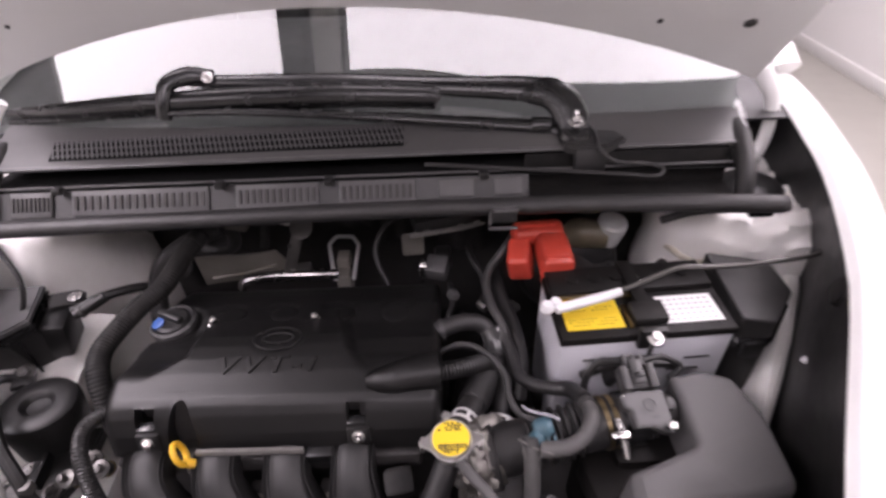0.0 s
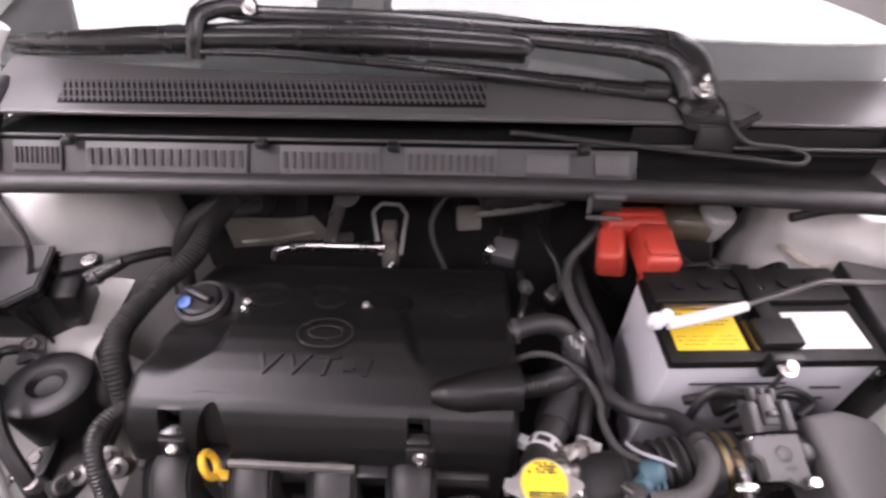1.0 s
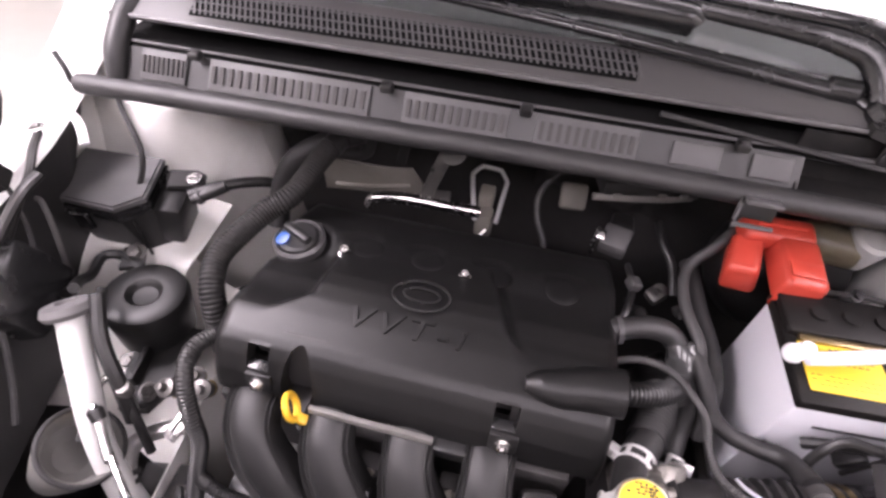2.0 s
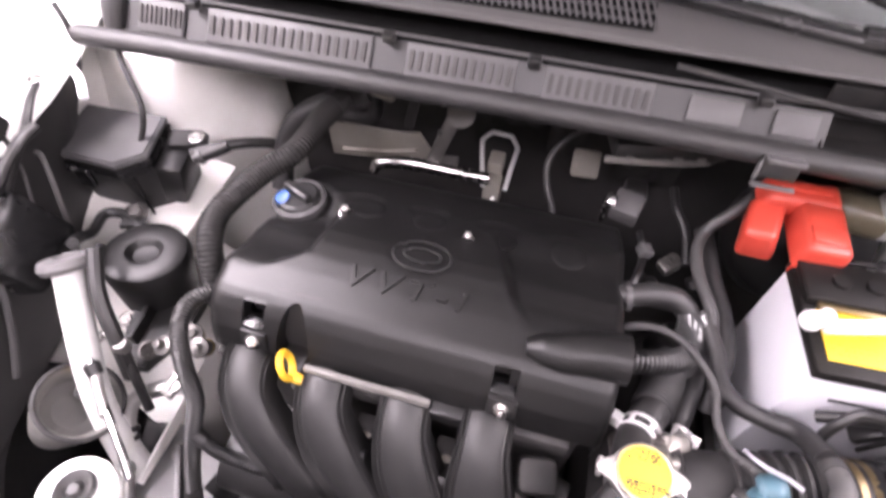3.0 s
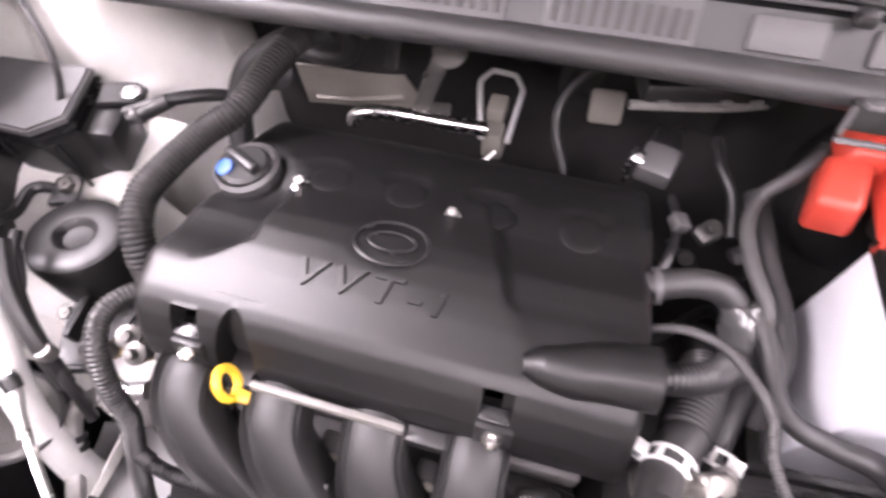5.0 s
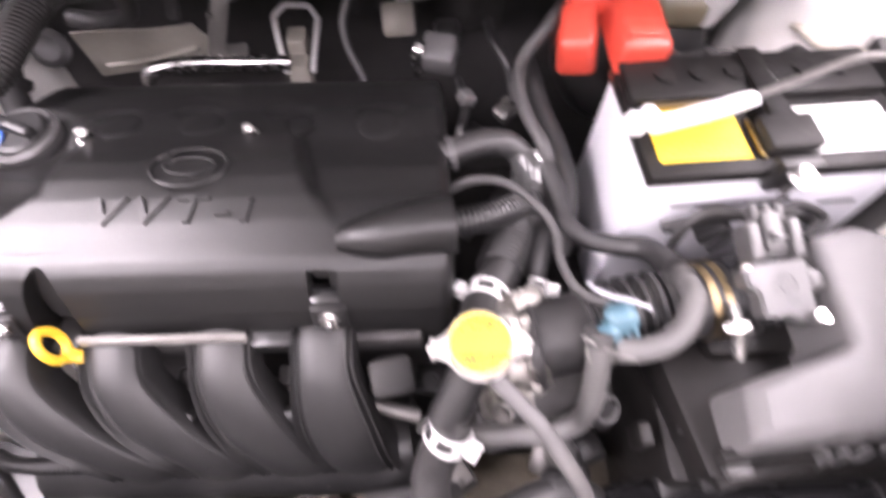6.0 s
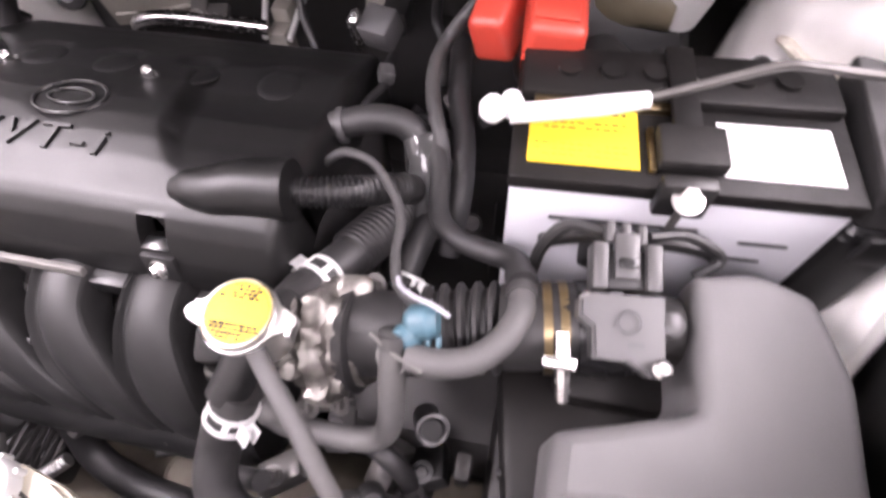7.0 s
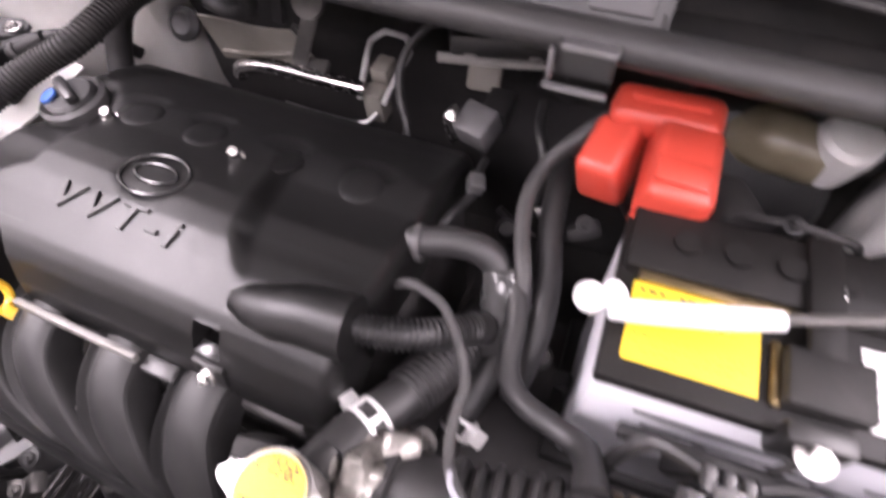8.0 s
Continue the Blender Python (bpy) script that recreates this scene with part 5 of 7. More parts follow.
    for dx in (-0.0165, 0.0165):
        part("pillar", rbox((0.216 + dx, 0.421 + dx * 0.1, 0.819), (0.010, 0.03, 0.022), 0.002, rot=(20, 0, 6)), SENSOR, con, "grey side pillar")
    part("latch", rbox((0.2155, 0.425, 0.828), (0.016, 0.03, 0.006), 0.002, rot=(20, 0, 6)), SENSOR, con)
    part("latch_bar", rbox((0.2162, 0.418, 0.8315), (0.012, 0.006, 0.004), 0.001, rot=(20, 0, 6)), GLOSS, con)
    for dx in (-0.010, 0.0, 0.010):
        part("boot_rib", rbox((0.214 + dx, 0.441, 0.828), (0.006, 0.014, 0.012), 0.002, rot=(20, 0, 6)), SENSOR, con)
    part("lead", tube([(0.205, 0.447, 0.818), (0.18, 0.455, 0.81), (0.165, 0.448, 0.79), (0.16, 0.44, 0.76)], 0.005, n=8), BLACK, sen)
    part("lead", tube([(0.232, 0.449, 0.818), (0.26, 0.458, 0.812), (0.285, 0.452, 0.80), (0.27, 0.44, 0.79)], 0.004, n=8), BLACK, sen)
    # snorkel under the box
    sn = thing("air_snorkel", (0.23, 0.24, 0.60), "glossy black air snorkel before the air box", "air snorkel")
    way = [(0.10, 0.235, 0.60), (0.15, 0.238, 0.625), (0.21, 0.24, 0.63), (0.28, 0.24, 0.63), (0.36, 0.245, 0.62)]
    part("pipe", tube(way, [0.03, 0.034, 0.036, 0.036, 0.034], n=24), GLOSS, sn)
    part("seam", tube([(x, y - 0.036, z + 0.006) for x, y, z in way[1:]], 0.0022, n=8), GLOSS, sn)
    part("mouth", tube([(0.345, 0.244, 0.622), (0.375, 0.247, 0.617)], 0.0385, n=24), BLACK, sn, "matt black mouth")
    part("bracket", rbox((0.165, 0.262, 0.655), (0.03, 0.02, 0.012), 0.003, rot=(20, 0, 10)), BLACK, sn)


air_intake()


# ---- battery ----
def battery():
    tilt = Matrix.Translation((0.248, 0.547, 0.62)) @ pose(0, 0, 0, 0, 0, 3.0)
    t = thing("battery", (0.248, 0.547, 0.62), "white and black car battery with yellow and white labels", "battery")

    def bx(c, s, bevel=0.003, bm=None, rot=(0, 0, 0), taper=1.0):
        b = rbox(c, s, bevel, rot, taper)
        bmesh.ops.transform(b, matrix=tilt, verts=b.verts)
        return b if bm is None else merge(bm, b)
    part("case", bx((0, 0, 0.092), (0.234, 0.130, 0.215), 0.006), CASE, t, "milky white case")
    lid = bx((0, 0, 0.204), (0.238, 0.133, 0.014), 0.003)
    bx((0, 0.037, 0.213), (0.232, 0.053, 0.014), 0.004, lid)
    part("lid", lid, LID, t, "dusty black lid")
    part("rear_ledge", bx((-0.055, 0.0075, 0.213), (0.10, 0.008, 0.006), 0.001), BRASS, t, "tan strip on the lid")
    for k in range(6):
        part("vent_cap", lathe([(0.009, 0), (0.009, 0.003), (0, 0.003)], tilt @ pose(-0.08 + 0.032 * k, 0.037, 0.220), 18), LID, t)
    yl = part("yellow_label", bx((-0.068, -0.024, 0.2115), (0.078, 0.055, 0.001), 0), LABEL_Y, t, "yellow caution label")
    ink = bmesh.new()
    for r, h in ((0, 0.0008), (1, 0.0008), (2, 0.0008), (5, 0.001), (6, 0.001), (8, 0.0022)):
        for k in range(11):
            if (k * 7 + r * 3) % 5:
                bx((-0.101 + 0.0062 * k, -0.044 + 0.0053 * r, 0.2122), (0.003 + 0.002 * ((k + r) % 2), h, 0.0003), 0, ink)
    part("print", ink, INK, yl, "small black print")
    wl = part("white_label", bx((0.066, -0.026, 0.2115), (0.078, 0.050, 0.001), 0), LABEL_W, t, "white paper label")
    ink = bmesh.new()
    for r in range(5):
        for k in range(8):
            bx((0.036 + 0.0085 * k, -0.045 + 0.009 * r, 0.2122), (0.0045, 0.0018, 0.0003), 0, ink)
    part("print", ink, INK_PALE, wl, "faint grey print")
    bars = bmesh.new()
    for x, z, w in ((-0.03, 0.165, 0.11), (-0.02, 0.142, 0.11), (0.075, 0.155, 0.035), (0.06, 0.132, 0.045)):
        bx((x, -0.0655, z), (w, 0.0008, 0.004), 0, bars)
    part("print", bars, INK_GREY, t, "faded printing on the case front")
    # clamp over the middle
    c = thing("battery_clamp", (0.245, 0.49, 0.83), "black battery hold-down bracket with a bright nut", "battery clamp")
    arm = bx((0.002, 0.008, 0.2225), (0.020, 0.112, 0.006), 0.0015)
    part("cap", bx((0.004, -0.036, 0.220), (0.046, 0.036, 0.012), 0.003), MATTE, c)
    part("lip", bx((0.0, -0.068, 0.207), (0.036, 0.012, 0.034), 0.003), BLACK, c)
    part("bracket", arm, LID, c)
    part("side_strip", bx((-0.021, -0.034, 0.2135), (0.005, 0.040, 0.005), 0.001), BRASS, c, "tan edge strip")
    p = tilt @ Vector((0.0, -0.076, 0.214))
    part("tab", bx((0.006, 0.026, 0.222), (0.014, 0.01, 0.006), 0.001), STEEL, c, "small bright tab")
    part("nut", hexbolt(p, (0, -0.35, 0.9), 0.0068, 0.010, 1.55), ALU, c, "bright flange nut")
    part("rod", tube([p, p + Vector((-0.006, -0.004, -0.05)), p + Vector((-0.02, 0.0, -0.12))], 0.003, n=8), DARK, c, "dark hook rod")
    tr = bmesh.new()
    bx((0, 0, -0.02), (0.26, 0.15, 0.02), 0.004, tr)
    tray = solid("battery_tray", tr, BLACK, "black plastic battery tray", "battery tray")
    foot = bmesh.new()
    rbox((0.205, 0.462, 0.772), (0.012, 0.02, 0.03), 0.003, rot=(0, 30, 0), bm=foot)
    tube([(0.165, 0.468, 0.765), (0.195, 0.462, 0.79), (0.235, 0.462, 0.794), (0.275, 0.464, 0.79), (0.295, 0.467, 0.775)], 0.006, n=8, bm=foot)
    solid("hold_down_hook", foot, BLACK, "black bent bracket before the battery", "bracket")

    # red boot on the positive post
    r = thing("terminal_cover", (0.125, 0.64, 0.81), "red rubber cover over the positive battery terminal", "terminal cover")
    part("boot", rbox((0.150, 0.634, 0.845), (0.052, 0.074, 0.036), 0.008, rot=(8, 5, 4), taper=0.88, seg=4), RED, r)
    part("side_boot", rbox((0.101, 0.646, 0.830), (0.040, 0.060, 0.046), 0.008, rot=(16, -12, -14), taper=0.84, seg=4), RED, r)
    part("neck", rbox((0.130, 0.674, 0.857), (0.084, 0.036, 0.028), 0.008, rot=(10, 0, 3), taper=0.9, seg=4), RED, r)
    part("ridge", rbox((0.150, 0.618, 0.8622), (0.036, 0.020, 0.004), 0.0015, rot=(8, 5, 4)), RED, r)
    part("ridge", rbox((0.130, 0.672, 0.8725), (0.054, 0.006, 0.004), 0.0015, rot=(10, 0, 3)), RED, r)
    part("skirt", rbox((0.150, 0.600, 0.826), (0.048, 0.006, 0.016), 0.002, rot=(4, 4, 4)), RED, r)
    for x in (0.136, 0.150, 0.164):
        part("tag", rbox((x, 0.597, 0.815), (0.003, 0.004, 0.010), 0.0008, rot=(10, 0, 4)), RED, r)



battery()

# bonnet stay with its white grip, lying across the battery
stay = thing("bonnet_stay", (0.30, 0.54, 0.86), "steel bonnet stay with a white plastic grip across the battery", "bonnet stay")
part("rod", tube([(0.20, 0.526, 0.859), (0.235, 0.534, 0.868), (0.27, 0.541, 0.880), (0.295, 0.545, 0.888), (0.315, 0.546, 0.888), (0.36, 0.549, 0.884), (0.43, 0.560, 0.879), (0.50, 0.575, 0.876), (0.53, 0.60, 0.88)], 0.0034, n=10), ROD, stay)
part("grip", tube([(0.128, 0.504, 0.860), (0.15, 0.509, 0.861), (0.19, 0.521, 0.861), (0.219, 0.530, 0.862)], [0.0068, 0.0068, 0.0072, 0.0058], n=16), GRIP, stay, "white plastic grip")
kn = lathe([(0.0, -0.009), (0.006, -0.008), (0.0095, -0.003), (0.0095, 0.003), (0.006, 0.008), (0, 0.009)], pose(0.116, 0.507, 0.860), 20)
lathe([(0.0, -0.009), (0.006, -0.008), (0.0085, -0.003), (0.0085, 0.003), (0.006, 0.008), (0, 0.009)], pose(0.128, 0.512, 0.861), 20, kn)
part("knob", kn, GRIP, stay, "white double knob")


# ---- right side: relay box, cup, sensor bits ----
rb = thing("relay_box", (0.44, 0.55, 0.64), "black plastic relay box beside the battery", "relay box")
RB = [(0.372, 0.492), (0.418, 0.488), (0.476, 0.555), (0.474, 0.622), (0.376, 0.630)]
part("lid", shell(RB, [0.008, 0.012, 0.014, 0.012, 0.010], lambda x, y: 0.838 - 0.16 * (x - 0.40), 0.806, 0.004), COWL, rb, "matt black lid with bevelled corners")
for z, k in ((0.7985, 0.004), (0.789, 0.002)):
    part("rim", shell(RB, [0.008, 0.012, 0.014, 0.012, 0.010], lambda x, y, z=z: z + 0.005, z, 0.0015, k), GLOSS, rb)
part("box", shell(RB, [0.008, 0.012, 0.014, 0.012, 0.010], lambda x, y: 0.786, 0.65, 0.002), BLACK, rb)
part("side_wall", rbox((0.362, 0.555, 0.76), (0.012, 0.12, 0.11), 0.004, rot=(0, 6, 0)), GLOSS, rb)
part("latch", rbox((0.395, 0.483, 0.79), (0.026, 0.008, 0.03), 0.003), BLACK, rb)
# black drum and lines added to keep the space behind the battery dark
bb = thing("dark_filler", (0.20, 0.70, 0.74), "black mass added to fill the dark behind the battery", "brake booster")
part("drum", lathe([(0.07, -0.05), (0.09, -0.03), (0.092, 0.0), (0.08, 0.02), (0.05, 0.032), (0, 0.034)], aim((0.20, 0.735, 0.735), (0, -0.9, 0.35)), 36), BLACK, bb)
part("cylinder", tube([(0.20, 0.70, 0.755), (0.21, 0.67, 0.765), (0.215, 0.655, 0.768)], 0.026, n=20), DARK, bb)
part("bolt", hexbolt((0.245, 0.655, 0.80), (0, -0.4, 0.9), 0.005), BLACK, bb)
part("line", tube([(0.21, 0.66, 0.79), (0.25, 0.655, 0.80), (0.29, 0.66, 0.79), (0.31, 0.68, 0.76)], 0.0035, n=8), DARK, bb)

cup = thing("brake_fluid_reservoir", (0.265, 0.73, 0.78), "brownish brake fluid reservoir with a white cap under the cowl", "reservoir")
part("tank", tube([(0.195, 0.748, 0.79), (0.222, 0.740, 0.80), (0.262, 0.732, 0.80)], [0.024, 0.028, 0.024], n=20), FLUID, cup, "brownish translucent tank")
part("collar", lathe([(0.023, -0.03), (0.0255, 0.0), (0.025, 0.012), (0.020, 0.016), (0, 0.016)], aim((0.268, 0.735, 0.815), (0.1, -0.2, 1)), 28), NECK, cup, "white cap")
hose("loom", [(0.30, 0.60, 0.80), (0.315, 0.625, 0.82), (0.325, 0.65, 0.80), (0.32, 0.68, 0.74)], 0.008, RUBBER, "black taped loom behind the battery", "cable")
hose("loom", [(0.31, 0.655, 0.885), (0.36, 0.66, 0.895), (0.42, 0.655, 0.90), (0.46, 0.65, 0.90)], 0.006, BLACK, "black cable on the strut tower", "cable")
solid("cable_plug", rbox((0.445, 0.645, 0.905), (0.035, 0.02, 0.016), 0.003), GLOSS, "black cable plug below the cowl", "plug")
sc = thing("seal_clip", (0.068, 0.618, 0.925), "black square clip with pale edges holding the cowl seal", "clip")
for nm, q, d, skin in (("top_bar", (0.072, 0.624, 0.937), (0.034, 0.014, 0.004), COWL_SLAT), ("bottom_bar", (0.068, 0.612, 0.914), (0.040, 0.006, 0.0035), COWL_SLAT), ("side_bar", (0.050, 0.618, 0.926), (0.003, 0.006, 0.020), COWL_SLAT)):
    part(nm, rbox(q, d, 0.001, rot=(-15, 0, 0)), skin, sc)
part("back_plate", rbox((0.070, 0.626, 0.926), (0.036, 0.006, 0.022), 0.001, rot=(-15, 0, 0)), BLACK, sc)


# ---- behind the engine ----
rod = thing("coolant_pipe", (-0.32, 0.79, 0.67), "bright bent metal pipe behind the engine", "pipe")
part("pipe", tube([(-0.416, 0.776, 0.664), (-0.405, 0.780, 0.680), (-0.36, 0.785, 0.687), (-0.28, 0.792, 0.681), (-0.230, 0.802, 0.672)], [0.0085, 0.0105, 0.0105, 0.0105, 0.010], n=12), STEEL, rod)
part("lower_pipe", tube([(-0.345, 0.770, 0.640), (-0.29, 0.775, 0.632), (-0.235, 0.785, 0.625), (-0.215, 0.80, 0.635)], 0.0035, n=10), ALU, rod)
hk = thing("lifting_hook", (-0.225, 0.84, 0.67), "bent wire loop round a sensor behind the engine", "hook")
part("loop", tube([(-0.236, 0.796, 0.66), (-0.247, 0.835, 0.673), (-0.256, 0.872, 0.683), (-0.256, 0.882, 0.686), (-0.246, 0.896, 0.690), (-0.240, 0.899, 0.690), (-0.214, 0.898, 0.689), (-0.208, 0.895, 0.688), (-0.197, 0.878, 0.684), (-0.196, 0.868, 0.682), (-0.198, 0.83, 0.673), (-0.20, 0.796, 0.66)], 0.0042, n=10, per=4), CLAMP, hk)
sb = rbox((-0.225, 0.85, 0.665), (0.026, 0.035, 0.03), 0.004)
rbox((-0.222, 0.815, 0.64), (0.03, 0.03, 0.05), 0.006, bm=sb)
part("sensor", sb, SHIELD, hk, "dull sensor body")
hs = thing("heat_shield", (-0.44, 0.85, 0.62), "dull grey exhaust heat shield behind the engine", "heat shield")
part("panel", sheet(lambda u, v: (Vector((-0.535, 0.862, 0.600)).lerp(Vector((-0.322, 0.838, 0.655)), u)).lerp(Vector((-0.522, 0.838, 0.695)).lerp(Vector((-0.356, 0.838, 0.708)), u), v) + Vector((0, -0.004 * math.sin(u * 3.1), 0.002 * math.sin(u * 6))), 24, 10, 0.003), SHIELD, hs)
part("crease", tube([(-0.50, 0.838, 0.640), (-0.43, 0.832, 0.655), (-0.36, 0.834, 0.672)], 0.0035, n=8), SHIELD, hs)
gr = thing("grommet", (-0.565, 0.85, 0.66), "black rubber grommet in the firewall", "grommet")
part("ring", lathe([(0.012, 0), (0.024, 0.002), (0.026, 0.012), (0.016, 0.018), (0.006, 0.014), (0, 0.014)], aim((-0.565, 0.85, 0.662), (0.1, -0.7, 0.6)), 28), RUBBER, gr)
dc = thing("firewall_duct", (-0.47, 0.88, 0.70), "bent dark duct on the firewall behind the engine", "duct")
part("bend", tube([(-0.54, 0.885, 0.685), (-0.49, 0.875, 0.685), (-0.45, 0.87, 0.70), (-0.445, 0.87, 0.735), (-0.47, 0.872, 0.76), (-0.52, 0.875, 0.765)], 0.013, n=12), DUSTY_D, dc)
part("strap", rbox((-0.37, 0.85, 0.745), (0.016, 0.008, 0.07), 0.002, rot=(-10, 12, 0)), DUSTY_D, dc)
part("hook", tube([(-0.34, 0.85, 0.77), (-0.315, 0.845, 0.768), (-0.30, 0.845, 0.782)], 0.004, n=8), ALU, dc)
for k, (x, z) in enumerate(((-0.10, 0.72), (0.02, 0.69), (-0.20, 0.76), (0.08, 0.76))):
    fl = thing("firewall_pad", (x, 0.90, z), "black quilted pad on the firewall", "pad", "firewall pads")
    part("pad", sheet(lambda u, v, x=x, z=z, k=k: Vector((x - 0.05 + 0.10 * u, 0.905 - 0.02 * math.sin(u * 3.14) * math.sin(v * 3.14) - 0.004 * math.sin(u * 14 + k), z - 0.05 + 0.10 * v)), 14, 10, 0.004), DARK, fl)
br = thing("steel_bracket", (-0.29, 0.81, 0.70), "pale steel bracket with a round eye", "bracket")
part("strip", rbox((-0.305, 0.812, 0.735), (0.022, 0.006, 0.10), 0.003, rot=(-20, 20, 0)), ROD, br)
part("eye", lathe([(0.010, -0.004), (0.021, -0.004), (0.021, 0.004), (0.010, 0.004)], aim((-0.280, 0.803, 0.788), (0, -0.8, 0.6)), 28), ROD, br, "round bracket eye")
part("foot", rbox((-0.30, 0.80, 0.69), (0.04, 0.024, 0.010), 0.003, rot=(20, 0, 10)), ROD, br)
part("hole", lathe([(0.004, 0), (0.004, 0.003), (0, 0.003)], aim((-0.312, 0.804, 0.745), (0, -0.9, 0.3)), 12), DARK, br)
for k, (x, y, z) in enumerate(((-0.42, 0.86, 0.775), (-0.36, 0.85, 0.79), (-0.47, 0.84, 0.77))):
    m = thing("valve_block", (x, y, z), "dark metal valve block behind the engine", "valve")
    q = rbox((x, y, z), (0.05, 0.04, 0.04), 0.008, rot=(10 * k, 15, 20 * k))
    lathe([(0.014, 0), (0.014, 0.02), (0.008, 0.026), (0, 0.026)], aim((x + 0.01, y - 0.01, z + 0.015), (0.2, -0.5, 0.8)), 16, q)
    part("block", q, SHIELD if k == 0 else BLACK, m)
    part("pipe", tube([(x, y, z), (x + 0.05, y - 0.02, z + 0.03), (x + 0.10, y + 0.02, z + 0.02)], 0.005, n=8), BLACK, m)
hose("fuel_hose", [(-0.118, 0.705, 0.70), (-0.122, 0.719, 0.72), (-0.137, 0.739, 0.745), (-0.141, 0.762, 0.77), (-0.121, 0.781, 0.80), (-0.084, 0.80, 0.815), (-0.04, 0.83, 0.82)],
     0.0048, RUBBER, "thin black hose curving behind the engine")
wp = thing("bracket_plate", (-0.09, 0.86, 0.69), "pale square plate on the firewall", "plate")
part("plate", rbox((-0.082, 0.862, 0.692), (0.045, 0.008, 0.045), 0.006, rot=(-35, 0, 5)), SHIELD, wp)
part("stub", rbox((-0.083, 0.905, 0.685), (0.02, 0.07, 0.02), 0.004), BLACK, wp)
bar = thing("cowl_box", (0.0, 0.75, 0.83), "black box with a worn metal edge under the cowl", "box")
part("body", rbox((-0.008, 0.762, 0.835), (0.13, 0.06, 0.03), 0.006, rot=(0, 0, 14)), BLACK, bar)
part("edge_strip", tube([(-0.075, 0.716, 0.826), (-0.035, 0.724, 0.8255), (0.01, 0.735, 0.8245), (0.052, 0.750, 0.824)], 0.0048, n=10), DULL, bar, "worn metal edge")
for x in (-0.045, 0.012, 0.04):
    part("clip", rbox((x, 0.722 + 0.27 * (x + 0.045), 0.829), (0.012, 0.008, 0.008), 0.002, rot=(0, 0, 14)), PALE, bar)
hose("cable", [(-0.05, 0.815, 0.81), (-0.024, 0.815, 0.805), (-0.003, 0.816, 0.803), (0.018, 0.798, 0.80), (0.04, 0.797, 0.80), (0.06, 0.80, 0.80)], 0.005, DUSTY, "grey cable waving along the firewall", "cable", n=10)
solid("cable_plug", rbox((-0.048, 0.811, 0.82), (0.022, 0.02, 0.016), 0.004, rot=(0, 0, 15)), PALE, "pale grey cable plug below the cowl", "plug")
rl = thing("relay", (-0.035, 0.70, 0.765), "black relay on a bright bracket at the engine's back", "relay")
part("body", rbox((-0.030, 0.702, 0.766), (0.036, 0.034, 0.034), 0.004, rot=(20, 0, -15)), COWL_GREY, rl)
part("tab", rbox((-0.052, 0.690, 0.786), (0.010, 0.012, 0.004), 0.001, rot=(30, 0, -15)), STEEL, rl, "bright tab")
part("bracket", rbox((-0.056, 0.70, 0.762), (0.006, 0.02, 0.045), 0.002, rot=(10, 0, -15)), STEEL, rl)
part("stem", rbox((-0.02, 0.735, 0.76), (0.03, 0.04, 0.03), 0.006), BLACK, rl)
hose("sensor_wire", [(-0.01, 0.67, 0.758), (-0.008, 0.645, 0.765), (-0.006, 0.622, 0.762), (-0.013, 0.59, 0.768), (-0.02, 0.57, 0.76)], 0.0045, BLACK, "black wire from the relay to the cover", "wire", n=8)
solid("sensor_tab", rbox((-0.005, 0.632, 0.768), (0.016, 0.018, 0.014), 0.003, rot=(0, 20, 20)), SENSOR, "grey sensor tab beside the cover", "sensor")
hose("cable", [(0.025, 0.74, 0.78), (0.03, 0.71, 0.775), (0.045, 0.68, 0.765), (0.05, 0.64, 0.75)], 0.0055, BLACK, "black cable behind the engine", "cable")
eng = thing("engine_block", (-0.24, 0.55, 0.40), "dark engine block under the cover", "engine")
b = bmesh.new()
rbox((-0.24, 0.55, 0.58), (0.42, 0.26, 0.29), 0.02, bm=b)
rbox((-0.24, 0.56, 0.40), (0.44, 0.34, 0.2), 0.02, bm=b)
part("block", b, DARK, eng)
part("gearbox", rbox((0.12, 0.48, 0.48), (0.28, 0.30, 0.22), 0.04), DARK, eng, "dark oily gearbox")
part("head_rim", rbox((-0.25, 0.548, 0.705), (0.425, 0.295, 0.03), 0.01), DARK, eng)


# ---- left side ----
hose("corrugated_loom", [(-0.43, 0.74, 0.83), (-0.445, 0.69, 0.822), (-0.457, 0.63, 0.812), (-0.482, 0.598, 0.803), (-0.501, 0.557, 0.796), (-0.512, 0.52, 0.789), (-0.505, 0.488, 0.78), (-0.495, 0.465, 0.755), (-0.49, 0.45, 0.70)],
     0.0155, MATTE, "thick black corrugated loom round the engine's corner", "cable sleeve", rib=(0.005, 0.0013), n=18)
hose("corrugated_loom", [(-0.452, 0.436, 0.765), (-0.468, 0.425, 0.776), (-0.478, 0.40, 0.782), (-0.473, 0.372, 0.772), (-0.463, 0.348, 0.74), (-0.458, 0.334, 0.70), (-0.464, 0.315, 0.66), (-0.47, 0.285, 0.60), (-0.46, 0.24, 0.54)],
     0.0098, BLACK, "black corrugated loom bending down beside the manifold", "cable sleeve", rib=(0.0042, 0.001), n=16)
hose("corrugated_loom", [(-0.464, 0.312, 0.655), (-0.434, 0.303, 0.64), (-0.394, 0.302, 0.63), (-0.356, 0.302, 0.62), (-0.317, 0.293, 0.60), (-0.26, 0.285, 0.58)],
     0.008, BLACK, "thin black corrugated loom under the manifold", "cable sleeve", rib=(0.004, 0.001), n=12)
